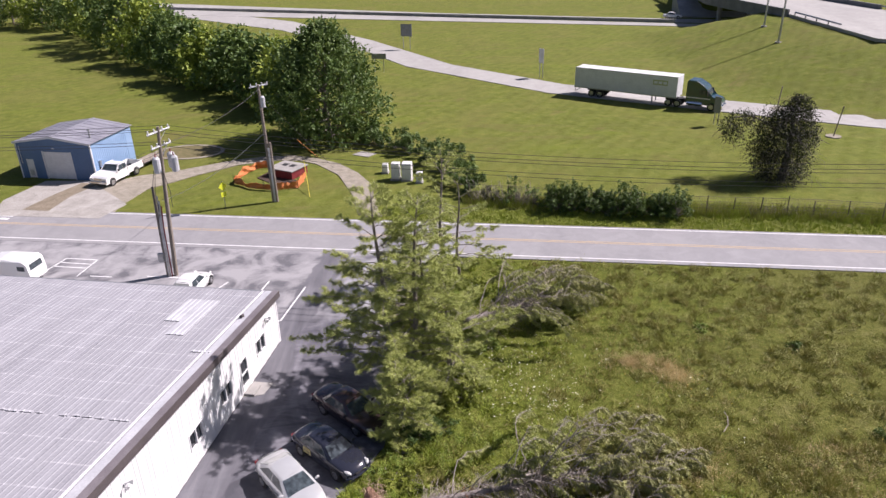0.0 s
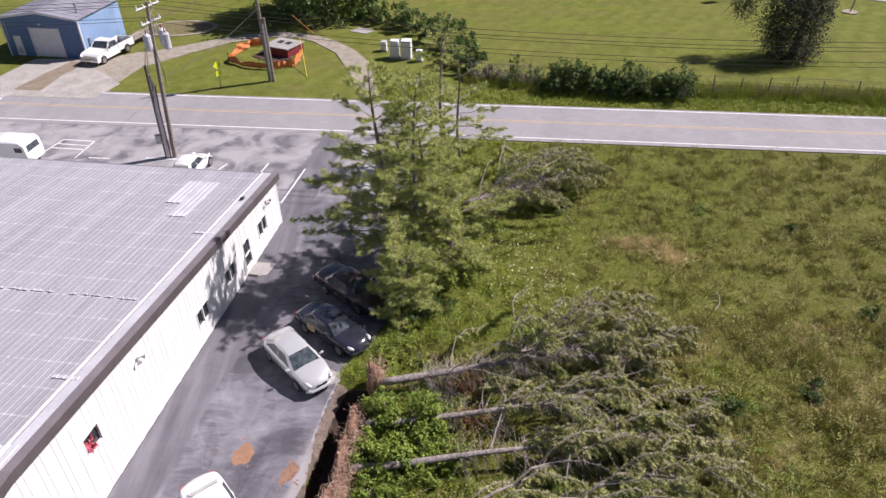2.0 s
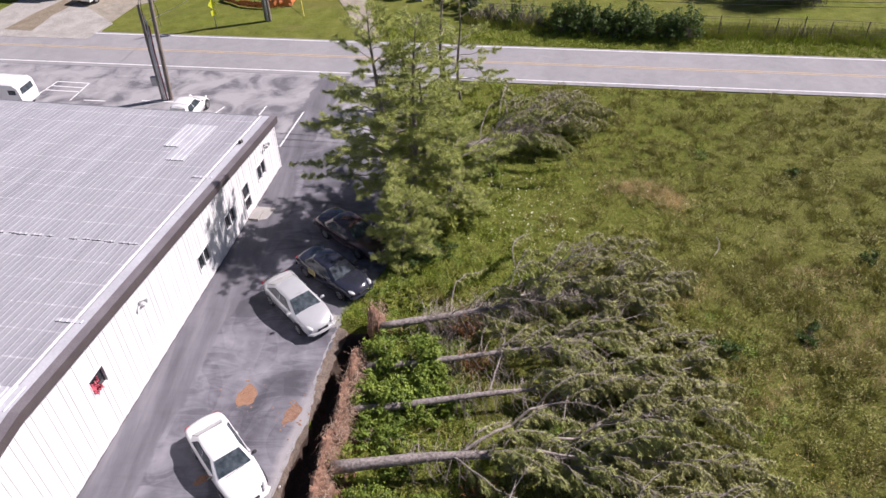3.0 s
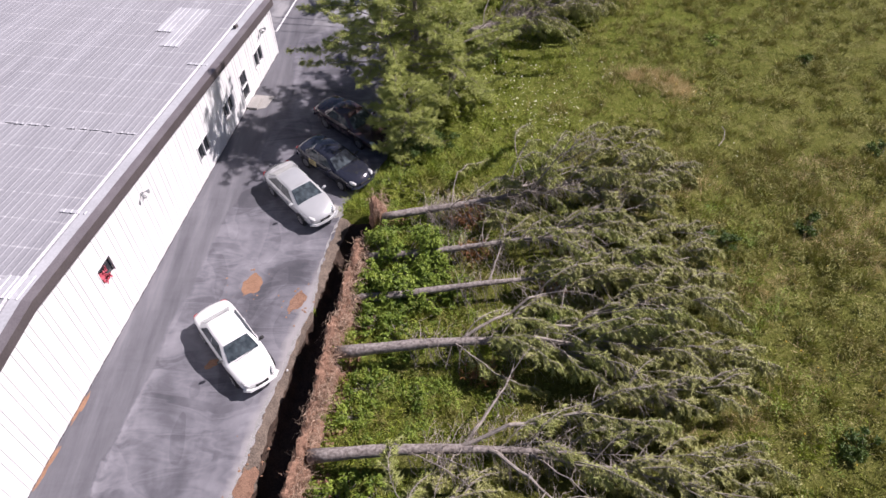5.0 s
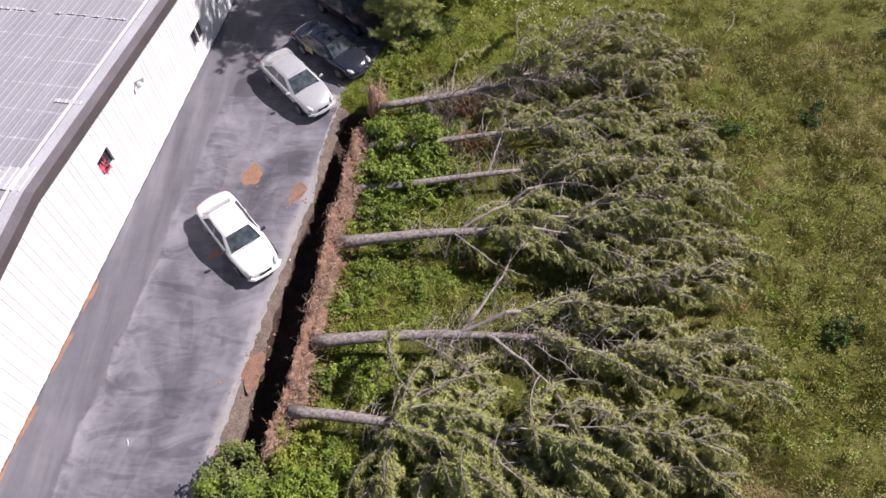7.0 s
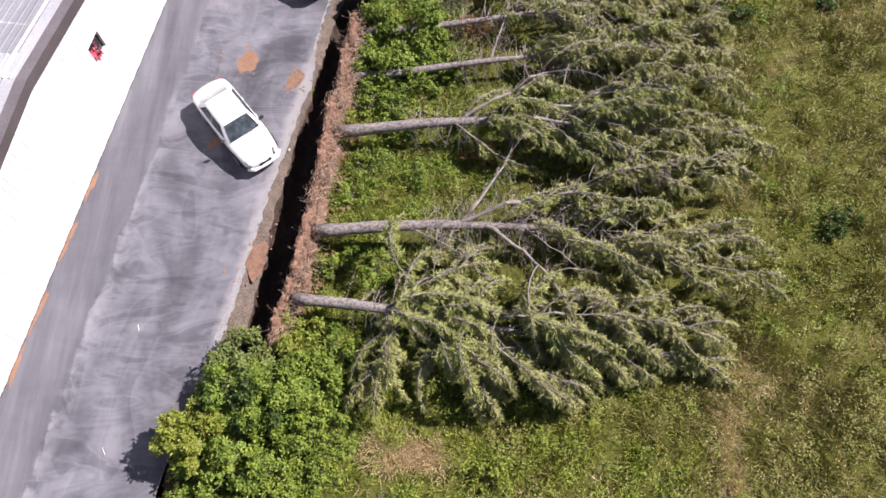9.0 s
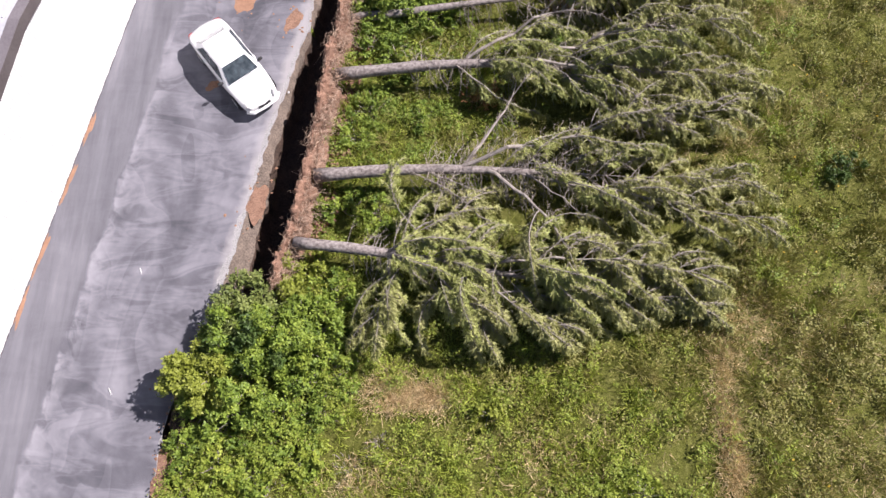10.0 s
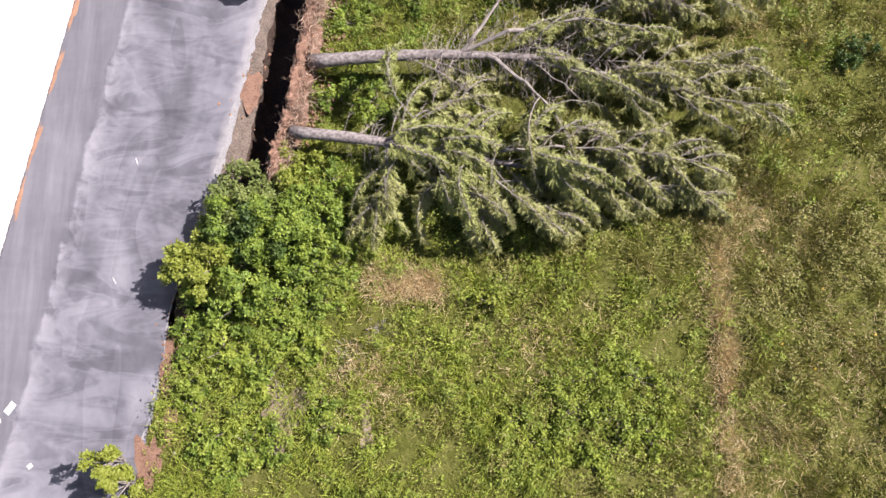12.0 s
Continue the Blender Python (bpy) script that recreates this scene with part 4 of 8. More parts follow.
def bough(wood, needles, path, r, bare=0.3, thick=0.03, dense=5.5, twig=0.62, droop=0.55, each=11, size=1.0, pads=False):
    """One limb: its wood, and twigs to both sides that carry tufts of needles on the outer part."""
    length = float(np.linalg.norm(np.diff(path, axis=0), axis=1).sum())
    wood.tube(path, np.linspace(thick, 0.007, len(path)), 5, cap=False)
    k = max(3, int(length * (1 - bare) * dense))
    u = bare + (1 - bare) * (np.arange(k) + r.uniform(0, 1, k)) / k
    at, d = along(path, u)
    side = unit(np.cross(d, (0, 0, 1)) + 1e-6) * np.where(np.arange(k) % 2, 1.0, -1.0)[:, None]
    down = -droop * r.uniform(0.1, 1.2, k) if not pads else r.uniform(-0.12, 0.18, k)
    way = unit(d * (r.uniform(0.45, 1.1, (k, 1)) if pads else r.uniform(0.85, 1.4, (k, 1))) + side * r.uniform(0.25, 0.85, (k, 1)) + np.c_[np.zeros((k, 2)), down])
    ln = twig * r.uniform(0.45, 1.25, k) * (1.2 - 0.65 * u)
    pts, ways = [], []
    for q, w, l in zip(at, way, ln):
        mid = q + w * l * 0.5
        end = q + w * l + np.array((0, 0, -0.35 * droop * l))
        for z in (mid, end):
            z[2] = max(z[2], 0.06)
        wood.tube([q, mid, end], [0.010 * size, 0.007 * size, 0.004], 3, cap=False)
        for f in (0.45, 0.75, 1.0) if l > 0.3 else (0.6, 1.0):
            if r.uniform() < 0.9:
                pts.append(q + (end - q) * f)
                ways.append(unit(end - mid + r.normal(size=3) * 0.25 * l))
        if l > 0.4:
            for sgn in (-1, 1):
                b = q + (end - q) * r.uniform(0.4, 0.7)
                w2 = unit(w + np.cross(w, (0, 0, 1)) * sgn * r.uniform(0.5, 1.0) + np.array((0, 0, -0.3 * droop)))
                e2 = b + w2 * l * r.uniform(0.3, 0.5)
                pts += [b + (e2 - b) * 0.5, e2]
                ways += [w2, w2]
    tip, wt = along(path, [0.93, 0.999])
    pts, ways = np.vstack([np.array(pts).reshape(-1, 3), tip]), np.vstack([np.array(ways).reshape(-1, 3), wt])
    pts[:, 2] = np.maximum(pts[:, 2], 0.08)
    brush(needles, pts, ways, r, each, (0.24 if pads else 0.20) * size, (0.021 if pads else 0.028) * size, 0.50 if pads else 0.55, 0.10 + 0.35 * droop)


def standing_pine(x, y, height, spread, seed, label, lean=(0.0, 0.0), low=0.08, thin=1.0, girth=0.19, group="standing pines", gaps=0.0, bare=0.36, top=0.62):
    """A pine: whorls of long level boughs with pads of needles towards their ends, and sky between them."""
    r = np.random.default_rng(seed)
    tree = thing("pine_tree", label, "tree", pose(x, y, -0.05), group)
    u = np.linspace(0, 1, 12)
    trunk = np.c_[lean[0] * u + 0.10 * np.sin(u * 7 + seed), lean[1] * u + 0.10 * np.cos(u * 6 + seed), height * u]
    wood, limbs, needles = Geo(), Geo(), Geo()
    wood.tube(trunk, girth * (1 - u) ** 0.8 + 0.02, 9)
    part("trunk", wood, M_BARK, tree, smooth=True)
    levels = max(7, int(height * 1.12))
    for i in range(levels):
        h0 = low + (0.96 - low) * i / (levels - 1)
        first = r.uniform(0, 6.28)
        for k in range(5):
            if r.uniform() < gaps + 0.12:
                continue
            h = min(0.985, h0 + r.uniform(-0.02, 0.02))
            (s,), _ = along(trunk, [h])
            shape = min(1.0, 0.45 + 1.6 * h) * (1 - h) ** top
            reach = spread * 1.25 * shape * r.uniform(0.55, 1.15) + 0.45
            a = math.degrees(first + k * 1.257 + r.uniform(-0.3, 0.3))
            path = swept_path(s, a, r.uniform(-14, 14), reach, reach * (0.02 + 0.50 * h ** 2) * r.uniform(0.5, 1.4), reach * 0.20 * (1 - h), r, 8, 0.04)
            path[:, 2] += 0.16 * reach * np.linspace(0, 1, 8) ** 4
            bough(limbs, needles, path, r, bare=bare * r.uniform(0.6, 1.2), thick=0.010 + 0.008 * reach, dense=7.8 * thin, twig=0.66, droop=0.12, each=14, size=1.05, pads=True)
    brush(needles, trunk[-2:], np.repeat(np.array([[0, 0, 1.0]]), 2, 0), r, 30, 0.22, 0.024, 0.7)
    part("branchwork", limbs, M_TWIG, tree)
    part("crown", needles, M_NEEDLE_LIVE, tree)
    return tree


def bare_twigs(geo, starts, r, lo=0.3, hi=1.4, hang=0.6, forward=0.5):
    """Thin dead twigs that stick out and hang from a stem, some of them forked."""
    for s in starts:
        a = r.uniform(-2.6, 2.6)
        p = limb_path(s, (r.uniform(-0.2, 1.0) * forward, math.sin(a), math.cos(a) * 0.7 - 0.2), r.uniform(lo, hi), hang * r.uniform(0.2, 1.0), r, 5, 0.22)
        p[:, 2] = np.maximum(p[:, 2], 0.04)
        geo.tube(p, np.linspace(r.uniform(0.007, 0.016), 0.004, 5), 3, cap=False)
        if r.uniform() < 0.35:
            q, w = along(p, r.uniform(0.35, 0.9, 2))
            for s2, d2 in zip(q, w):
                geo.tube(limb_path(s2, d2 + r.normal(size=3) * 0.7, r.uniform(0.15, 0.5), 0.3, r, 3, 0.2), np.linspace(0.006, 0.003, 3), 3, cap=False)


def fallen_pine(x, y, turn, length, spread, seed, label, girth=0.22, bare=0.30, lift=0.62, thin=1.0, root=None, forks=(), sway=0.0, needle=None, dead_share=1.0, tall=1.0, upper=1.0, back=0.0, leafless=0.12, full=1.0, lower=1.0, naked=0.0):
    """A pine blown over: trunk along local x from the torn-up roots, forked stems, arched limbs swept towards the tip.

    forks: (share of the trunk, heading, bend, length, radius, bare share) of each side stem, angles in degrees."""
    r = np.random.default_rng(seed)
    tree = thing("fallen_pine", label, "tree", pose(x, y, 0, 0, 0, turn), "fallen pines")
    u = np.linspace(0.035 if root else 0.0, 1, 22)
    trunk = np.c_[length * u, sway * u ** 2 + 0.16 * np.sin(u * 6 + seed) * u ** 0.5, lift * (1 - 0.15 * u) + 0.10 * np.sin(u * 9 + seed) + 0.35 * np.sin(np.pi * u)]
    wood, limbs, inner, outer, dead = Geo(), Geo(), Geo(), Geo(), Geo()
    thick = girth * np.clip(1 - u * 1.5, 0, 1) ** 0.7 + 0.028 * (1 - u) + 0.006
    wood.tube(trunk, thick * (1 + 0.07 * np.sin(u * 41 + seed)), 10)
    part("trunk", wood, M_TRUNK, tree, "grey-brown flaking pine trunk", smooth=True)
    stems = [(trunk, length, bare, 1.0)]
    for h, heading, bend, ln, radius, lo in forks:
        (s,), _ = along(trunk, [h])
        p = swept_path(s, heading, bend, ln, 0.09 * ln, 0.05 * ln, r, 12, 0.035, 0.3)
        limbs.tube(p, np.linspace(radius, 0.010, 12), 7, cap=False)
        stems.append((p, ln, lo, 0.8))
        st, _ = along(p, r.uniform(0.05, 0.75, int(9 * ln * dead_share)))
        bare_twigs(dead, st, r, 0.25, 0.9, 0.7)
    st, _ = along(trunk, bare * 0.65 + 0.42 * r.uniform(0, 1, int(190 * thin * dead_share)) ** 1.3)
    bare_twigs(dead, st, r, 0.4, 1.7, 0.6)
    for path, ln, lo, share in stems:
        n = int(ln * (1 - lo) * 2.7 * share * thin)
        for i in range(n):
            h = lo + (0.985 - lo) * (i + r.uniform(0, 1)) / n
            (s,), (d,) = along(path, [h])
            ahead = math.degrees(math.atan2(d[1], d[0]))
            sgn = 1 if i % 2 else -1
            up = r.uniform() ** 0.8
            reach = spread * (1.12 - h) ** 0.55 * r.uniform(0.62, 1.25) * (0.72 + 0.28 * share) + 0.45
            reach = min(reach, (1.05 - h) * ln + 1.3)
            reach *= upper if sgn > 0 else lower
            start = sgn * (62 + 14 * r.normal()) * (1.05 - 0.5 * h)
            if back and r.uniform() < back and h < 0.5:
                start = sgn * r.uniform(85, 135)
            if r.uniform() < 0.36:
                start, up = sgn * r.uniform(2, 26), 1.0
                reach *= 0.85
            rise = tall * up * reach * r.uniform(0.30, 0.75) * (1.05 - 0.55 * h)
            p = swept_path(s, ahead + start, -start * r.uniform(0.65, 1.0), reach, rise, reach * r.uniform(0.28, 0.5), r, 9, 0.035)
            stout = r.uniform(0.016, 0.034) * (0.6 + 0.12 * reach)
            if r.uniform() < leafless and h < 0.55:
                limbs.tube(p, np.linspace(stout * 1.1, 0.006, 9), 5, cap=False)
                q, _ = along(p, r.uniform(0.2, 0.95, int(7 * reach)))
                bare_twigs(dead, q, r, 0.15, 0.6, 0.5)
                continue
            bough(limbs, inner if h < 0.58 and share == 1.0 or h < 0.35 else outer, p, r, bare=r.uniform(0.10, 0.36) * (1.1 - 0.5 * h) / full + naked * (1 - h), thick=stout * 0.85, dense=10.5 * full, twig=0.54, droop=0.95, each=int(13 * full), size=1.0)
    part("branchwork", limbs, M_TWIG, tree, "pale grey arched limbs")
    tagged(part("dead_branchwork", dead, M_DEADWOOD, tree, "thin dead grey twigs"), kind="stuff")
    part("crown", inner, needle or M_NEEDLE, tree, "drooping olive needles")
    part("crown_tip", outer, M_NEEDLE_GREY, tree, "drooping grey-green needles")
    if root:
        w, h, shift = root
        part("root_plate", root_plate(w, h, shift, r), M_ROOTSOIL, tree, "torn-up plate of red soil and roots")
        fr = Geo()
        for i in range(int(110 * w)):
            yy = r.uniform(-w / 2, w / 2) + shift
            zz = h * (0.35 + 0.65 * r.uniform() ** 0.5)
            p = limb_path((r.uniform(0.05, 0.8) + 0.13 * yy, yy, zz), (r.uniform(-0.45, 0.9), r.normal() * 0.8, r.uniform(-0.5, 0.5)), r.uniform(0.15, 0.65), 0.5, r, 5, 0.3)
            fr.tube(p, np.linspace(r.uniform(0.006, 0.015), 0.003, 5), 3, cap=False)
        part("root_fringe", fr, M_ROOTS, tree, "thin pale torn roots")
    return tree


M_ROOTS = surface("torn_roots", (0.26, 0.17, 0.115), (0.46, 0.34, 0.25), 5.0, 0.9, fine=20)
M_ROOTSOIL = surface("crumbly_root_soil", (0.14, 0.072, 0.046), (0.31, 0.185, 0.125), 3.4, 0.97, bump=1.0, fine=22, fine_amount=0.55)
M_DEADWOOD = surface("dead_grey_twigs", (0.20, 0.165, 0.14), (0.40, 0.35, 0.31), 4.0, 0.92, fine=14, fine_amount=0.3)


def root_plate(w, h, shift, r):
    """A ragged bank of soil and roots: upright towards the pit, sloping to the stem side, with a crumbling crest."""
    g = Geo()
    ny, na = max(14, int(w * 16)), 26
    prof = np.array([(0.10, -1.3), (0.02, -0.3), (-0.04, 0.45), (0.02, 0.80), (0.16, 1.0), (0.42, 0.96), (0.66, 0.74), (0.88, 0.40), (1.06, 0.05), (1.10, -0.3)])
    seg = np.r_[0, np.cumsum(np.hypot(*np.diff(prof, axis=0).T))]
    aa = np.linspace(0, seg[-1], na)
    px, pz = np.interp(aa, seg, prof[:, 0]), np.interp(aa, seg, prof[:, 1])
    nx, nz = np.gradient(pz), -np.gradient(px)
    v = []
    for yy in np.linspace(-w / 2, w / 2, ny):
        e = max(0.0, 1 - (abs(yy) / (w / 2)) ** 5) ** 0.5
        tall = h * (0.45 + 0.55 * e) * (1 + 0.30 * noise.noise(Vector((yy * 1.3 + shift * 3, 1.4, w))) + 0.22 * noise.noise(Vector((yy * 4.2, 2.4, w))))
        deep = (0.65 + 0.35 * e) * (0.85 + 0.5 * noise.noise(Vector((yy * 1.1 + 7, 5.1, w))))
        for x, z, ax, az in zip(px, pz, -nx, -nz):
            q = Vector((x * 2.6, yy * 2.6, z * 2.6 + w))
            lump = 0.17 * noise.noise(q) + 0.12 * noise.noise(q * 2.7) + 0.07 * noise.noise(q * 6.3)
            m = math.hypot(ax, az) or 1.0
            zz = z * (tall if z > 0 else 1.0)
            v.append((0.06 + x * deep * 0.66 + ax / m * lump + 0.13 * (yy + shift) + 0.02, yy + shift + 0.5 * lump, zz + az / m * lump))
    g.put(v, quads=[(i * na + j, i * na + j + 1, (i + 1) * na + j + 1, (i + 1) * na + j) for i in range(ny - 1) for j in range(na - 1)])
    for side in (0, ny - 1):
        g.f4.append(np.array([(side * na + j, side * na + j + 1, side * na + na - 2 - j, side * na + na - 1 - j) for j in range(na // 2 - 1)]))
    return g


def shrub(name, x, y, size, height, seed, label, material, count=2600, leaf=0.075, group="shrubs", category="shrub", lumps=14, flat=0.45, stem=True):
    """A broad-leaved bush: stems, and leaves set round many shoots that crowd into uneven heads."""
    r = np.random.default_rng(seed)
    b = thing(name, label, category, pose(x, y, -0.06), group)
    wood, crown = Geo(), Geo()
    per = max(3, count // (lumps * 11))
    for i in range(lumps):
        a, d = r.uniform(0, 2 * math.pi), size * math.sqrt(r.uniform(0, 1)) * 0.85
        top = height * (1 - 0.55 * (d / size) ** 2) * r.uniform(0.45, 1.1)
        c = np.array([d * math.cos(a), d * math.sin(a), top * (0.74 if i % 4 else 0.34)])
        rad = np.array([size * r.uniform(0.17, 0.30), size * r.uniform(0.17, 0.30), top * r.uniform(0.16, 0.28)])
        out = unit(r.normal(size=(per, 3)) + np.array((0, 0, 0.45)))
        q = c + out * rad * (r.uniform(0.35, 1.0, (per, 1)) ** 0.4) * r.uniform(0.85, 1.3, (per, 1))
        n = per * 11
        o = np.repeat(unit(out + np.array((0, 0, 0.5))), 11, 0)
        ring = unit(np.cross(o, r.normal(size=(n, 3))))
        way = unit(ring + o * r.uniform(-0.35, 0.75, (n, 1)))
        s = leaf * r.uniform(0.65, 1.4, n)
        pts = np.repeat(q, 11, 0) - o * (r.uniform(0, 2.4, n) * leaf)[:, None] + way * (s * r.uniform(0.7, 1.5, n))[:, None]
        keep = pts[:, 2] > 0.03
        pts, way, o, s = pts[keep], way[keep], o[keep], s[keep][:, None]
        wide = unit(np.cross(way, o + r.normal(size=o.shape) * 0.55)) * s * r.uniform(0.38, 0.62, s.shape)
        v = np.stack([pts - way * s, pts - wide, pts + way * s, pts + wide], 1).reshape(-1, 3)
        crown.put(v, quads=np.arange(4 * len(pts)).reshape(-1, 4))
        if stem:
            wood.tube(limb_path((r.normal() * 0.08, r.normal() * 0.08, 0), c, np.linalg.norm(c), 0.0, r, 5), np.linspace(0.012 + 0.012 * height, 0.006, 5), 3, cap=False)
    if stem:
        part("stem", wood, M_TWIG, b)
    part("crown", crown, material, b)
    return b


def broad_tree(name, x, y, height, spread, seed, label, material, count=9000, leaf=0.22, low=0.12, group="trees", lumps=70, trunk=0.28, category="tree"):
    r = np.random.default_rng(seed)
    b = thing(name, label, category, pose(x, y, -0.1), group)
    wood, crown = Geo(), Geo()
    u = np.linspace(0, 1, 9)
    stem = np.c_[0.25 * np.sin(u * 4 + seed) * u, 0.25 * np.cos(u * 3 + seed) * u, height * 0.8 * u]
    wood.tube(stem, trunk * (1 - u * 0.9), 8)
    part("trunk", wood, M_BARK, b)
    limbs = Geo()
    per = count // lumps
    for i in range(lumps):
        h = low + (1 - low) * (i + r.uniform(0, 1)) / lumps
        belly = math.sin(math.pi * min(1.0, 0.16 + 0.84 * h) ** 0.8) ** 0.7
        a, d = i * 2.4 + r.uniform(-0.6, 0.6), spread * belly * r.uniform(0.45, 0.92)
        c = np.array([d * math.cos(a), d * math.sin(a), height * h * 0.97])
        rad = np.array([1, 1, 0.75]) * (spread * r.uniform(0.20, 0.34) * (0.55 + 0.45 * belly))
        shoots = max(4, per // 12)
        out = unit(r.normal(size=(shoots, 3)) + np.array((0, 0, 0.35)))
        q = c + out * rad * (r.uniform(0.3, 1, (shoots, 1)) ** 0.4)
        way = unit(out * 0.7 + np.array((0, 0, 0.9)) + 0.4 * unit(np.array((c[0], c[1], 0.0)) + 1e-6))
        run = np.repeat(way, 12, 0) * (np.tile(np.linspace(-0.3, 1.0, 12), shoots) * np.repeat(r.uniform(0.6, 1.4, shoots), 12) * leaf * 4.2)[:, None]
        pts = np.repeat(q, 12, 0) + run + r.normal(size=(shoots * 12, 3)) * leaf * 0.7
        pts = pts[pts[:, 2] > 0.1]
        v, f = leaves(pts, leaf * r.uniform(0.55, 1.2, len(pts)), r, 0.2)
        crown.put(v, quads=f)
        if i % 3 == 0:
            (s,), _ = along(stem, [min(0.95, h * 0.85)])
            limbs.tube(limb_path(s, c - s, np.linalg.norm(c - s), 0.05, r, 5), np.linspace(trunk * 0.3, 0.02, 5), 5, cap=False)
    part("branchwork", limbs, M_BARK, b)
    part("crown", crown, material, b)
    return b


# pines along the edge of the lot
standing_pine(-3.4, 26.4, 12.6, 4.9, 11, "tall standing pine with gappy green crown beside the lot", girth=0.20, low=0.22, lean=(-0.4, -0.6), bare=0.30, top=0.88)
standing_pine(-2.3, 26.6, 11.8, 3.6, 12, "standing pine with drooping olive crown beside the lot", girth=0.17, low=0.16, lean=(0.7, 0.3), thin=1.05, top=0.75)
standing_pine(-1.6, 30.0, 7.6, 3.6, 17, "standing pine half hidden behind taller ones beside the lot", girth=0.15, low=0.16, thin=1.1)
standing_pine(-0.2, 27.4, 6.0, 4.2, 13, "lower standing pine with yellow-green boughs at the meadow", girth=0.15, low=0.05, thin=1.4, bare=0.2)
standing_pine(-2.5, 22.6, 4.2, 1.7, 16, "low young pine with yellow-green boughs over a parked car", girth=0.10, low=0.14, thin=1.3, bare=0.15)
standing_pine(-0.5, 40.0, 9.8, 2.8, 14, "thin ragged pine with bare trunk near the road", girth=0.15, low=0.12, thin=0.85, gaps=0.25)
standing_pine(0.7, 40.9, 7.6, 4.0, 15, "thin ragged pine with bare limbs near the road", girth=0.12, low=0.10, thin=0.85, gaps=0.25, top=0.8)

# the row blown over into the meadow
fallen_pine(-4.0, 16.2, 12, 16.2, 4.4, 21, "fallen pine with grey trunk and swept needles, roots in the air", root=(1.4, 1.7, 0.5), bare=0.20, lift=0.8, girth=0.18, thin=1.35, tall=1.5, upper=0.95, lower=0.6, naked=0.34, leafless=0.30, dead_share=1.8,
            forks=((0.40, 22, -20, 8.0, 0.06, 0.1), (0.36, -18, 12, 8.0, 0.05, 0.12)))
fallen_pine(-4.75, 14.1, 5, 16.6, 3.4, 22, "fallen pine half hidden by bushes, roots in the air", root=(1.9, 1.0, 0.0), bare=0.32, lift=0.5, girth=0.17, leafless=0.25, tall=1.1, lower=0.8, naked=0.12,
            forks=((0.42, -20, 22, 8.0, 0.055, 0.15), (0.5, 20, -20, 6.0, 0.05, 0.12)))
fallen_pine(-5.05, 11.75, 4, 17.0, 3.2, 23, "fallen pine lying low among other crowns, roots in the air", root=(3.2, 1.15, 0.0), bare=0.42, lift=0.5, girth=0.17, leafless=0.2, thin=0.95, tall=0.9,
            forks=((0.36, 62, 22, 3.6, 0.05, 0.6), (0.60, 12, -14, 6.0, 0.045, 0.1), (0.6, -22, 22, 5.0, 0.045, 0.1)))
fallen_pine(-5.45, 8.7, 3.5, 17.2, 3.9, 24, "fallen pine with bare grey trunk and long arched limbs", root=(4.3, 1.35, -0.3), bare=0.27, lift=0.85, sway=-1.6, girth=0.24, thin=1.0, leafless=0.2,
            forks=((0.30, 24, -8, 9.0, 0.07, 0.3), (0.38, -14, 10, 9.5, 0.07, 0.2), (0.44, 12, -22, 9.0, 0.06, 0.12), (0.50, -38, 24, 5.0, 0.05, 0.2)))
fallen_pine(-5.95, 4.15, 1.5, 16.8, 3.6, 25, "fallen forked pine with bare grey trunk over green weeds", root=(4.6, 1.35, 0.2), bare=0.40, lift=0.85, sway=-0.5, girth=0.25, thin=1.0, leafless=0.3, dead_share=1.3,
            forks=((0.34, 46, 30, 4.6, 0.075, 0.75), (0.33, 14, -12, 11.0, 0.085, 0.34), (0.40, -40, -22, 5.2, 0.085, 0.45), (0.20, -22, -8, 3.6, 0.032, 0.95), (0.25, -30, 6, 2.6, 0.028, 0.95), (0.46, -18, 4, 9.0, 0.06, 0.2)))
fallen_pine(-6.45, 1.45, -7.0, 15.8, 3.0, 26, "fallen pine with short bare trunk and thick pale needles", root=(2.9, 1.25, -0.3), bare=0.19, lift=0.85, sway=-0.5, thin=1.45, dead_share=0.4, back=0.35, leafless=0.03, girth=0.22, full=1.3,
            forks=((0.23, -70, -45, 2.6, 0.05, 0.3), (0.32, -48, 20, 3.2, 0.05, 0.25), (0.42, -40, 24, 4.0, 0.05, 0.25), (0.42, 12, -14, 8.5, 0.06, 0.1), (0.23, 52, -40, 3.8, 0.05, 0.2)))
fallen_pine(0.9, 31.9, 28, 10.6, 4.6, 27, "fallen pine with grey sticks on its side near the road", bare=0.06, lift=1.1, girth=0.17, thin=1.0, tall=1.25, upper=1.2, leafless=0.40, dead_share=1.5, naked=0.15,
            forks=((0.1, 20, -20, 7.0, 0.05, 0.2), (0.1, -24, 18, 7.0, 0.05, 0.2)))
fallen_pine(2.2, 33.2, 22, 8.6, 2.8, 28, "fallen pine crown leaning on another near the road", bare=0.10, lift=1.0, girth=0.13, thin=0.9, tall=0.9, leafless=0.3)


# ---- vehicles ----
def car_paint(name, c, rough=0.28, metal=0.0):
    return surface(name, tuple(v * 0.94 for v in c), c, 1.5, rough, metal, fine=60, fine_amount=0.04, coat=1.0)


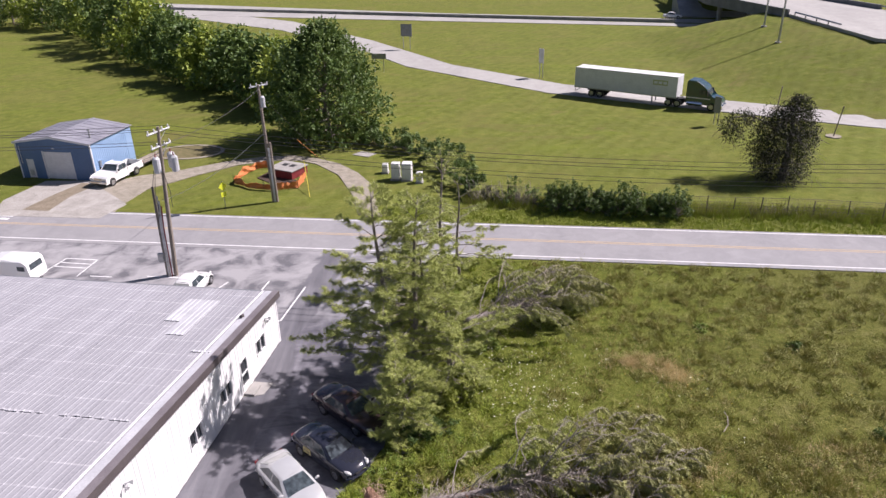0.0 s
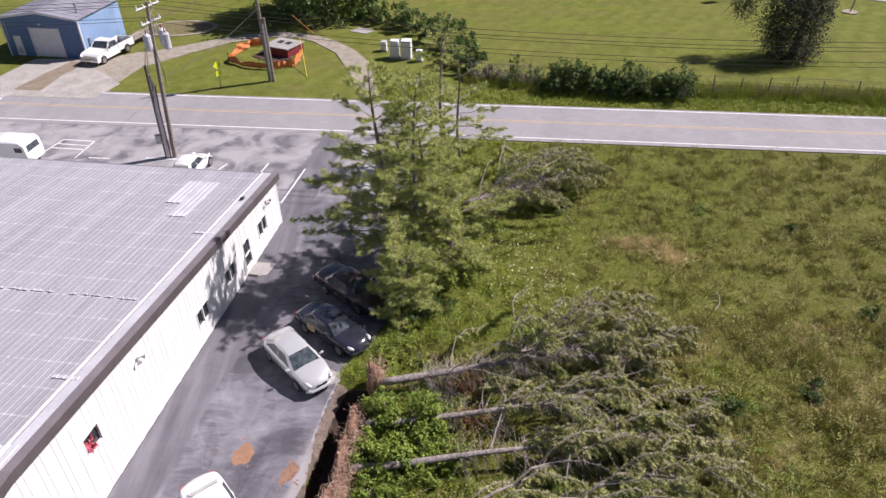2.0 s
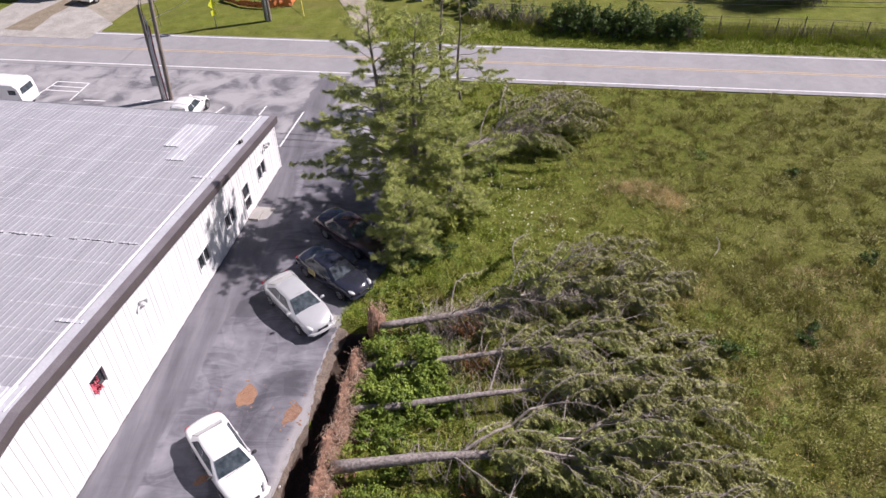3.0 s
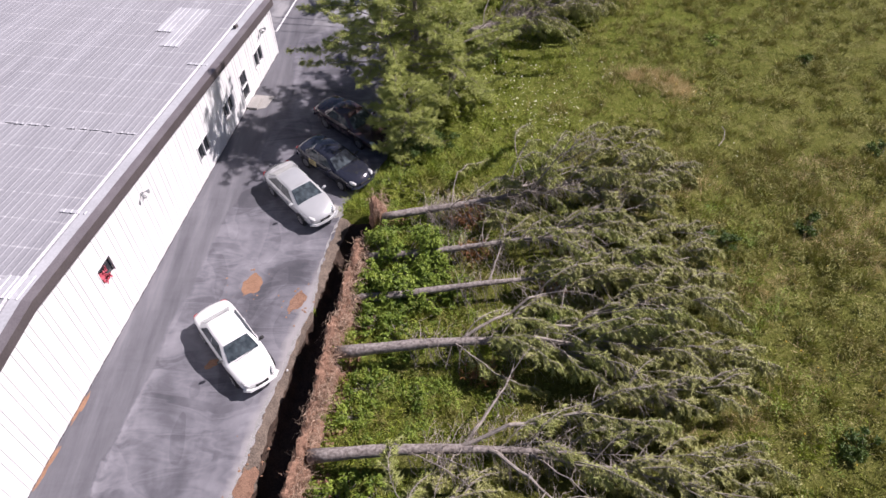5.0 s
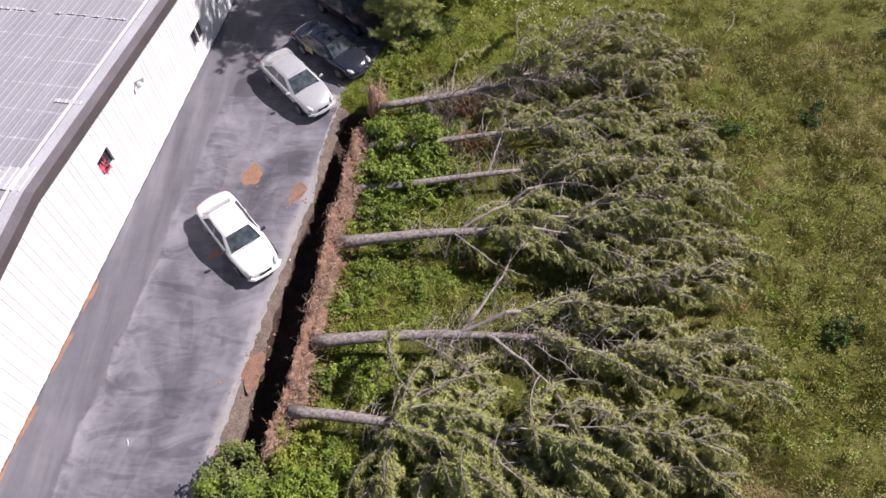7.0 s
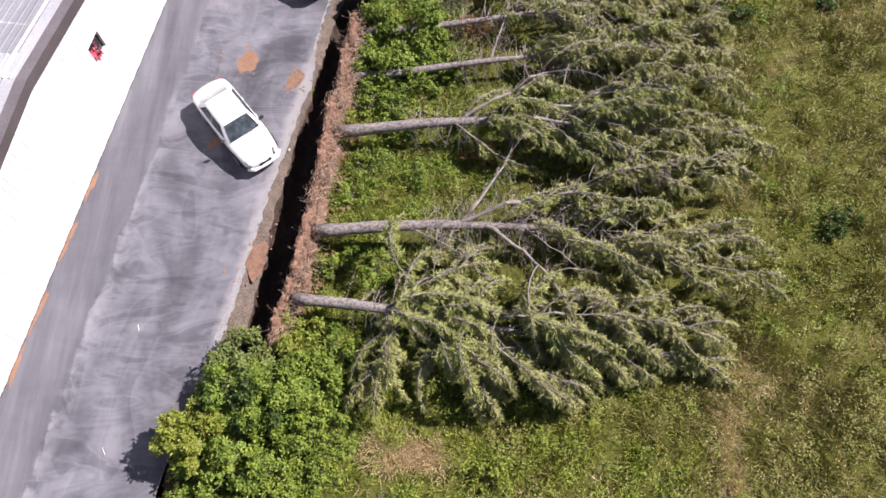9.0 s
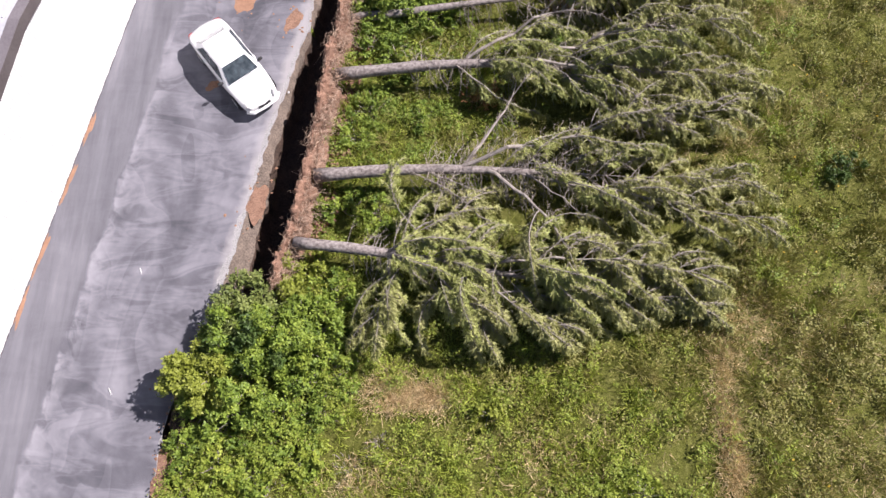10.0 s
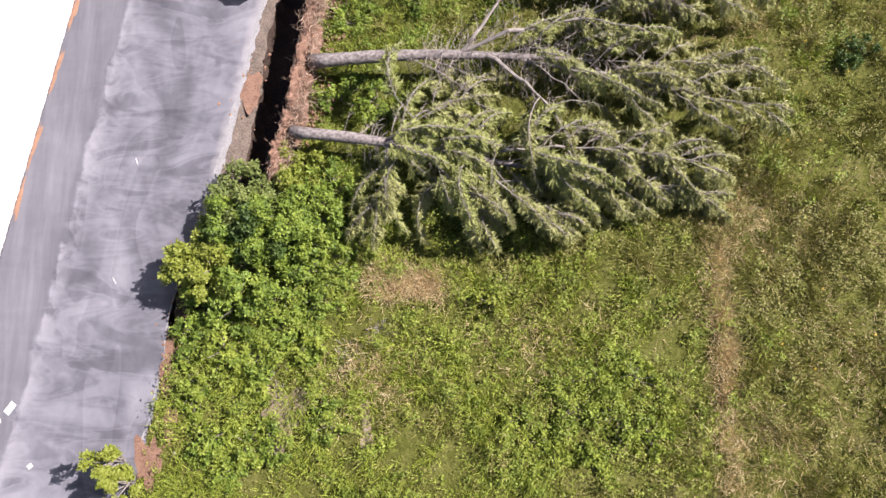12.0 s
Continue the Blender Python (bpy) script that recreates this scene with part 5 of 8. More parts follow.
M_CAR_WHITE = car_paint("white_car_paint", (0.80, 0.80, 0.79))
M_CAR_SILVER = car_paint("silver_car_paint", (0.57, 0.58, 0.585), 0.24, 0.3)
M_CAR_NAVY = car_paint("navy_car_paint", (0.022, 0.024, 0.036), 0.12)
M_CAR_MAROON = car_paint("dark_maroon_car_paint", (0.062, 0.038, 0.040), 0.14)
# dark glass; its paler blue-grey tone puts reflected sky into the colour
M_CAR_GLASS = surface("car_glass_sky_tint", (0.022, 0.030, 0.036), (0.080, 0.100, 0.112), 2.4, 0.04, fine=5, fine_amount=0.3, coat=0.0)
M_REAR_GLASS = surface("car_rear_glass", (0.26, 0.27, 0.26), (0.36, 0.37, 0.36), 1.2, 0.1, fine=3, fine_amount=0.2, coat=0.5)
M_LAMP_CLEAR = surface("headlamp", (0.55, 0.55, 0.54), (0.70, 0.70, 0.69), 6, 0.12, coat=0.8)
M_LAMP_RED = surface("tail_lamp", (0.30, 0.012, 0.012), (0.42, 0.03, 0.03), 6, 0.15, coat=0.8)
M_RIM = surface("alloy_rim", (0.42, 0.42, 0.43), (0.58, 0.58, 0.59), 6, 0.3, 0.8)
M_CHROME = surface("chrome", (0.60, 0.60, 0.61), (0.72, 0.72, 0.73), 6, 0.12, 1.0)
M_SIGN_PALE = surface("pale_yellow_placard", (0.62, 0.52, 0.22), (0.70, 0.60, 0.30), 6, 0.6)
M_BAR = surface("dark_print", (0.08, 0.07, 0.06), (0.12, 0.10, 0.09), 6, 0.7)


def bevelled(ob, width=0.04, segments=2):
    b = ob.modifiers.new("bevel", "BEVEL")
    b.width, b.segments, b.limit_method = width, segments, "ANGLE"
    return ob


def wheel(parent, x, y, radius, width, side):
    w = part("wheel", Geo().tube([(x, y - width / 2, radius), (x, y - width / 2 + 0.02, radius), (x, y + width / 2 - 0.02, radius), (x, y + width / 2, radius)], [radius * 0.93, radius, radius, radius * 0.93], 22), M_BLACK, parent, "black rubber tyre", True)
    o = y + side * width / 2
    part("rim", Geo().tube([(x, o - side * 0.01, radius), (x, o + side * 0.012, radius), (x, o + side * 0.018, radius)], [radius * 0.68, radius * 0.66, radius * 0.2], 14), M_RIM, w, "grey alloy rim")
    for k in range(5):
        a = k * 2 * math.pi / 5 + 0.3
        cx, cz = x + math.cos(a) * radius * 0.45, radius + math.sin(a) * radius * 0.45
        part("rim_hole", Geo().tube([(cx, o + side * 0.014, cz), (cx, o + side * 0.022, cz)], radius * 0.11, 6), M_BLACK, w)


def panel_on(name, quad, out, material, parent, label="", inset=0.0):
    """A thin pane laid just proud of a four-sided face."""
    q = np.array(quad, float)
    c = q.mean(0)
    q = c + (q - c) * (1 - inset)
    n = unit(np.cross(q[1] - q[0], q[3] - q[0]))
    g = Geo()
    g.put(np.vstack([q + n * out, q - n * 0.01]), quads=[(0, 1, 2, 3), (4, 7, 6, 5), (0, 4, 5, 1), (1, 5, 6, 2), (2, 6, 7, 3), (3, 7, 4, 0)])
    return part(name, g, material, parent, label)


def car(name, label, m, paint, length=4.75, width=1.80, height=1.42, hood=0.86, deck=0.95, screen=(1.02, 0.30), tail=(-1.62, -0.98), wheels=(1.38, -1.34), wheel_r=0.32, rear_glass=None, trunk_nose=0.0, placard=False, spoiler=False, group="parked cars"):
    """A saloon facing plus x. screen: foot and head of the windscreen; tail: foot and head of the rear window."""
    c = thing(name, label, "car", m, group)
    L, W = length / 2, width / 2
    # shell: sections from tail to nose
    xs = [-L, -L + 0.06, -L + 0.28, tail[0] - 0.05, tail[0] + 0.35, -0.4, 0.4, screen[0] - 0.25, screen[0] + 0.1, L - 0.75, L - 0.32, L - 0.08, L]
    tops = [deck - 0.22, deck - 0.08, deck, deck + 0.03, deck + 0.02, 0.93, 0.92, 0.93, hood + 0.06, hood, hood - 0.10, hood - 0.24, hood - 0.36]
    wide = [0.82, 0.90, 0.955, 0.985, 1, 1, 1, 1, 0.985, 0.955, 0.90, 0.82, 0.72]
    lows = [0.42, 0.30, 0.24, 0.20, 0.18, 0.18, 0.18, 0.18, 0.18, 0.20, 0.22, 0.26, 0.34]
    g = Geo()
    v = []
    for x, t, w, lo in zip(xs, tops, wide, lows):
        hw, mid = W * w, (t + lo) / 2
        half = [(0, lo), (hw * 0.78, lo), (hw * 0.95, lo + 0.07), (hw * 1.0, mid), (hw * 0.985, t - 0.14), (hw * 0.93, t - 0.045), (hw * 0.82, t - 0.012), (hw * 0.45, t + 0.012), (0, t + 0.02)]
        ring = half + [(-a, b) for a, b in half[-2:0:-1]]
        end = min(1.0, max(0.0, (abs(x) - (L - 0.9)) / 0.9))
        v += [(x - math.copysign(0.26 if x > 0 else 0.17, x) * end * (a / W) ** 2, a, b) for a, b in ring]
    k = 16
    q = [(i * k + j, (i + 1) * k + j, (i + 1) * k + (j + 1) % k, i * k + (j + 1) % k) for i in range(len(xs) - 1) for j in range(k)]
    v += [(-L - 0.01, 0, 0.6), (L + 0.01, 0, 0.5)]
    a, b = len(v) - 2, (len(xs) - 1) * k
    g.put(v, tris=[(a, j, (j + 1) % k) for j in range(k)] + [(a + 1, b + (j + 1) % k, b + j) for j in range(k)], quads=q)
    body = part("body", g, paint, c, smooth=True)
    # cabin
    z0, z1 = 0.905, height
    wb, wt = W * 0.93, W * 0.66
    xm = (tail[1] + screen[1]) / 2
    base = [(tail[0], wb * 0.86), (tail[0] + 0.30, wb), (xm, wb * 1.01), (screen[0] - 0.25, wb), (screen[0], wb * 0.88)]
    roof = [(tail[1], wt * 0.90), (tail[1] + 0.22, wt), (xm, wt * 1.03), (screen[1] - 0.22, wt), (screen[1], wt * 0.92)]
    lift = [-0.05, -0.012, 0.0, -0.012, -0.05]
    bs = [(x, y, z0) for x, y in base] + [(x, -y, z0) for x, y in base[::-1]]
    rs = [(x, y, z1 + d) for (x, y), d in zip(roof, lift)] + [(x, -y, z1 + d) for (x, y), d in zip(roof[::-1], lift[::-1])]
    crown = [(x, 0, z1 + d + 0.035) for (x, _), d in zip(roof, lift)]
    g = Geo()
    n = 10
    quads = [(j, (j + 1) % n, n + (j + 1) % n, n + j) for j in range(n)]
    quads += [(n + i, n + i + 1, 2 * n + i + 1, 2 * n + i) for i in range(4)] + [(2 * n + i, 2 * n + i + 1, 2 * n - 2 - i, 2 * n - 1 - i) for i in range(4)]
    g.put(bs + rs + crown, quads=quads)
    cabin = bevelled(part("cabin", g, paint, c, smooth=True), 0.10, 4)
    P = [np.array(p) for p in bs + rs]

    def lerp(i, j, f):
        return P[i] + (P[j] - P[i]) * f

    panel_on("windscreen", [lerp(5, 15, 0.06), lerp(4, 14, 0.06), lerp(4, 14, 0.92), lerp(5, 15, 0.92)], 0.012, M_CAR_GLASS, cabin, "dark tinted windscreen", 0.03)
    panel_on("rear_window", [lerp(0, 10, 0.08), lerp(9, 19, 0.08), lerp(9, 19, 0.9), lerp(0, 10, 0.9)], 0.012, rear_glass or M_CAR_GLASS, cabin, "rear window", 0.04)
    for s in (1, -1):
        b0 = {1: (1, 2, 3, 4), -1: (8, 7, 6, 5)}[s]
        for f, r in ((b0[0], b0[1]), (b0[1], b0[2])):
            quad = [lerp(f, f + 10, 0.10), lerp(r, r + 10, 0.10), lerp(r, r + 10, 0.86), lerp(f, f + 10, 0.86)]
            panel_on("side_window", quad if s < 0 else [quad[1], quad[0], quad[3], quad[2]], 0.010, M_CAR_GLASS, cabin, "dark side window", 0.05)
        for k2, x in enumerate(wheels):
            arch = Geo().tube([(x, s * (W - 0.20), wheel_r + 0.02), (x, s * (W - 0.008), wheel_r + 0.02)], wheel_r + 0.055, 20)
            part("wheel_arch", arch, M_BLACK, c)
            wheel(c, x, s * (W - 0.085), wheel_r, 0.20, s)
        mirror = Geo().tube([(screen[0] - 0.28, s * (W * 0.93), 0.98), (screen[0] - 0.30, s * (W + 0.06), 1.0), (screen[0] - 0.31, s * (W + 0.16), 1.0)], [0.03, 0.075, 0.06], 8)
        part("mirror", mirror, paint if not spoiler else M_BLACK, c)
        hl = Geo().tube([(L - 0.42, s * W * 0.74, hood - 0.15), (L - 0.22, s * W * 0.70, hood - 0.17), (L - 0.10, s * W * 0.60, hood - 0.24)], [0.05, 0.10, 0.06], 8)
        part("headlight", hl, M_LAMP_CLEAR, body, "clear headlamp")
        tl = Geo().tube([(-L + 0.22, s * W * 0.86, deck - 0.17), (-L + 0.10, s * W * 0.78, deck - 0.19), (-L + 0.03, s * W * 0.62, deck - 0.20)], [0.04, 0.06, 0.04], 8)
        part("taillight", tl, M_LAMP_RED, body, "red tail lamp")
        for x in (0.35, -0.72):
            part("door_handle", Geo().box(x - 0.09, x + 0.09, s * (W - 0.002) - 0.012, s * (W - 0.002) + 0.012, 0.80, 0.825), paint, body)
    part("grille", Geo().box(L - 0.10, L + 0.012, -0.27, 0.27, hood - 0.37, hood - 0.29), M_BLACK, body, "dark grille")
    part("bumper", Geo().tube([(L - 0.22, -W * 0.86, 0.42), (L - 0.02, -W * 0.62, 0.42), (L + 0.03, 0, 0.42), (L - 0.02, W * 0.62, 0.42), (L - 0.22, W * 0.86, 0.42)], 0.075, 6), paint, body)
    part("bumper", Geo().tube([(-L + 0.18, -W * 0.9, 0.46), (-L - 0.01, -W * 0.72, 0.46), (-L - 0.04, 0, 0.46), (-L - 0.01, W * 0.72, 0.46), (-L + 0.18, W * 0.9, 0.46)], 0.075, 6), paint, body)
    part("number_plate", Geo().box(-L - 0.13, -L - 0.112, -0.15, 0.15, 0.52, 0.67), M_FRAME, body)
    part("wiper", Geo().tube([(screen[0] + 0.04, -0.45, 0.945), (screen[0] - 0.02, 0.35, 0.955)], 0.012, 4), M_BLACK, cabin)
    if placard:
        p = part("placard", Geo().box(-1.0, -0.45, -W - 0.012, -W + 0.01, 0.52, 0.86), M_SIGN_PALE, body, "pale yellow door placard")
        for z in (0.60, 0.67, 0.75):
            part("print_bar", Geo().box(-0.95, -0.52, -W - 0.016, -W - 0.012, z, z + 0.035), M_BAR, p)
    return c


car("white_saloon", "white four-door saloon parked askew on the lot", pose(-9.17, 9.33, 0, 0, 0, -51.2), M_CAR_WHITE, 4.68, 1.76, 1.40, rear_glass=M_REAR_GLASS, spoiler=True, tail=(-1.72, -1.08))
car("silver_saloon", "silver four-door saloon parked beside a navy one", pose(-7.72, 18.40, 0, 0, 0, -50), M_CAR_SILVER, 4.68, 1.78, 1.38, rear_glass=M_REAR_GLASS, tail=(-2.0, -1.05), screen=(1.12, 0.22), deck=0.98, hood=0.90)
car("navy_saloon", "dark navy four-door saloon with a placard on its door", pose(-6.22, 20.75, 0, 0, 0, -42), M_CAR_NAVY, 4.6, 1.76, 1.40, placard=True)
car("maroon_saloon", "dark maroon four-door saloon parked under the pines", pose(-5.55, 24.05, 0, 0, 0, -42.5), M_CAR_MAROON, 5.0, 1.84, 1.42, hood=0.82)
car("white_compact", "small white car parked with its tail to the hall", pose(-19.0, 38.9, 0, 0, 0, 83), M_CAR_WHITE, 4.3, 1.76, 1.48, tail=(-1.75, -1.2), deck=0.98, rear_glass=M_REAR_GLASS)
car("distant_car", "white car far off on the highway", pose(57.6, 179.6, 0.05, 0, 0, -18), M_CAR_WHITE, 4.7, 1.8, 1.5)


def van(m):
    c = thing("white_van", "white panel van with a rounded roof parked at the hall", "van", m, "parked cars")
    g = Geo()
    side = [(-2.55, 0.35), (-2.6, 0.9), (-2.5, 1.75), (-2.2, 1.98), (-0.2, 2.02), (0.75, 1.92), (1.55, 1.28), (2.35, 1.08), (2.55, 0.8), (2.55, 0.35)]
    n = len(side)
    v = []
    for y, s in ((-0.97, 0.0), (-0.90, 1.0), (0.90, 1.0), (0.97, 0.0)):
        v += [(x, y * (0.86 if z > 1.5 and s else 1), z + (0.06 if s and z > 1.2 else 0)) for x, z in side]
    q = [(j * n + i, j * n + (i + 1) % n, (j + 1) * n + (i + 1) % n, (j + 1) * n + i) for j in range(3) for i in range(n)]
    g.put(v, quads=q)
    for j in (0, 3):
        ids = [j * n + i for i in range(n)]
        g.f3.append(np.array([(ids[0], ids[i], ids[i + 1]) for i in range(1, n - 1)]))
    body = bevelled(part("body", g, M_CAR_WHITE, c, smooth=False), 0.06)
    panel_on("windscreen", [(1.50, -0.72, 1.38), (1.50, 0.72, 1.38), (0.86, 0.66, 1.90), (0.86, -0.66, 1.90)], 0.03, M_CAR_GLASS, body, "dark windscreen")
    for s in (1, -1):
        part("side_window", Geo().box(0.35, 1.05, s * 0.955 - 0.03, s * 0.955 + 0.02, 1.28, 1.70), M_CAR_GLASS, body)
        part("side_window", Geo().box(-2.3, -1.7, s * 0.955 - 0.03, s * 0.955 + 0.02, 1.28, 1.65), M_CAR_GLASS, body)
        for x in (1.6, -1.55):
            wheel(c, x, s * 0.9, 0.34, 0.22, s)
    panel_on("rear_window", [(-2.56, 0.7, 1.25), (-2.56, -0.7, 1.25), (-2.50, -0.66, 1.70), (-2.50, 0.66, 1.70)], 0.03, M_CAR_GLASS, body, "dark rear window")
    return c


van(pose(-34.0, 41.5, 0, 0, 0, 172))


def pickup(m):
    c = thing("white_pickup", "white extended-cab pickup on the gravel drive by the shed", "pickup truck", m, "parked cars")
    g = Geo().box(-2.95, -0.55, -0.97, -0.90, 0.55, 1.28).box(-2.95, -0.55, 0.90, 0.97, 0.55, 1.28).box(-2.95, -2.88, -0.90, 0.90, 0.55, 1.28).box(-2.88, -0.55, -0.90, 0.90, 0.55, 0.72)
    bevelled(part("load_bed", g, M_CAR_WHITE, c), 0.02)
    part("bed_liner", Geo().box(-2.86, -0.6, -0.88, 0.88, 0.722, 0.735), M_BLACK, c, "dark bed liner")
    side = [(-0.55, 0.45), (-0.55, 1.85), (0.55, 1.88), (1.18, 1.30), (2.55, 1.16), (2.85, 0.98), (2.88, 0.45)]
    n = len(side)
    g = Geo()
    v = []
    for y in (-0.98, 0.98):
        v += [(x, y * (0.80 if z > 1.5 else 1), z) for x, z in side]
    g.put(v, quads=[(i, (i + 1) % n, n + (i + 1) % n, n + i) for i in range(n)])
    for j, flip in ((0, 1), (1, -1)):
        g.f3.append(np.array([(j * n, j * n + i, j * n + i + 1)[::flip] for i in range(1, n - 1)]))
    cab = bevelled(part("cab", g, M_CAR_WHITE, c), 0.06)
    panel_on("windscreen", [(1.12, -0.88, 1.36), (1.12, 0.88, 1.36), (0.62, 0.76, 1.83), (0.62, -0.76, 1.83)], 0.02, M_CAR_GLASS, cab, "dark windscreen")
    panel_on("rear_window", [(-0.56, 0.72, 1.36), (-0.56, -0.72, 1.36), (-0.56, -0.68, 1.76), (-0.56, 0.68, 1.76)], 0.015, M_CAR_GLASS, cab)
    for s in (1, -1):
        for x0, x1 in ((0.12, 0.85), (-0.42, 0.02)):
            q = [(x0, s * 0.975, 1.33), (x1, s * 0.975, 1.33), (x1 - (0.35 if x1 > 0.5 else 0), s * 0.815, 1.78), (x0, s * 0.815, 1.78)]
            panel_on("side_window", q if s < 0 else [q[1], q[0], q[3], q[2]], 0.035, M_CAR_GLASS, cab)
        part("mirror", Geo().box(0.92, 1.02, s * 1.14 - 0.1, s * 1.14 + 0.1, 1.30, 1.52), M_BLACK, cab)
        part("headlight", Geo().box(2.80, 2.90, s * 0.74 - 0.17, s * 0.74 + 0.17, 0.86, 1.03), M_LAMP_CLEAR, cab)
        part("taillight", Geo().box(-2.97, -2.93, s * 0.90 - 0.06, s * 0.90 + 0.06, 0.85, 1.15), M_LAMP_RED, c)
        for x in (1.95, -1.75):
            part("wheel_arch", Geo().tube([(x, s * 0.80, 0.42), (x, s * 0.985, 0.42)], 0.46, 18), M_BLACK, c)
            wheel(c, x, s * 0.90, 0.38, 0.24, s)
    part("grille", Geo().box(2.83, 2.91, -0.5, 0.5, 0.80, 1.04), M_CHROME, cab, "chrome grille")
    part("bumper", Geo().box(2.86, 3.02, -0.98, 0.98, 0.50, 0.70), M_CHROME, c, "chrome front bumper")
    part("bumper", Geo().box(-3.10, -2.95, -0.95, 0.95, 0.50, 0.66), M_CHROME, c, "chrome rear bumper")
    return c


pickup(pose(-35.15, 64.75, 0, 0, 0, -107))

M_WOOD = surface("weathered_wood", (0.20, 0.165, 0.13), (0.36, 0.31, 0.26), 3, 0.9, bump=0.5, fine=22, fine_amount=0.4)


def utility_trailer(m):
    c = thing("utility_trailer", "flat wooden utility trailer behind the pickup", "trailer", m)
    for i in range(8):
        part("plank", Geo().box(-1.8, 1.8, -0.8 + 0.2 * i, -0.61 + 0.2 * i, 0.58, 0.62), M_WOOD, c)
    for y in (-0.82, 0.82):
        part("side_rail", Geo().box(-1.82, 1.82, y - 0.025, y + 0.025, 0.50, 0.58), M_BLACK, c)
        wheel(c, -0.2, y * 1.18, 0.30, 0.18, 1 if y > 0 else -1)
        part("top_rail", Geo().tube([(-1.8, y, 0.95), (1.8, y, 0.95)], 0.02, 5), M_BLACK, c)
        for x in (-1.8, -0.6, 0.6, 1.8):
            part("stake", Geo().tube([(x, y, 0.55), (x, y, 0.96)], 0.018, 5), M_BLACK, c)
    g = Geo()
    for k in range(7):
        g.tube([(-1.85, -0.75 + 0.25 * k, 0.6), (-1.95, -0.75 + 0.25 * k, 1.75)], 0.014, 4)
    g.tube([(-1.95, -0.8, 1.75), (-1.95, 0.8, 1.75)], 0.018, 4).tube([(-1.9, -0.8, 1.2), (-1.9, 0.8, 1.2)], 0.014, 4)
    part("tail_gate", g, M_BLACK, c, "upright black mesh gate")
    part("draw_bar", Geo().tube([(1.8, -0.6, 0.52), (2.7, 0, 0.5), (1.8, 0.6, 0.52)], 0.035, 5), M_BLACK, c)
    return c


utility_trailer(pose(-33.9, 70.0, 0, 0, 0, -107))

M_TRAILER = surface("white_trailer_side", (0.62, 0.63, 0.64), (0.72, 0.73, 0.74), 0.8, 0.5, fine=6, fine_amount=0.15)
M_TRUCK = car_paint("dark_green_truck_paint", (0.012, 0.050, 0.058), 0.2)
M_BADGE = surface("faded_olive_badge", (0.34, 0.36, 0.16), (0.44, 0.46, 0.24), 4, 0.6)


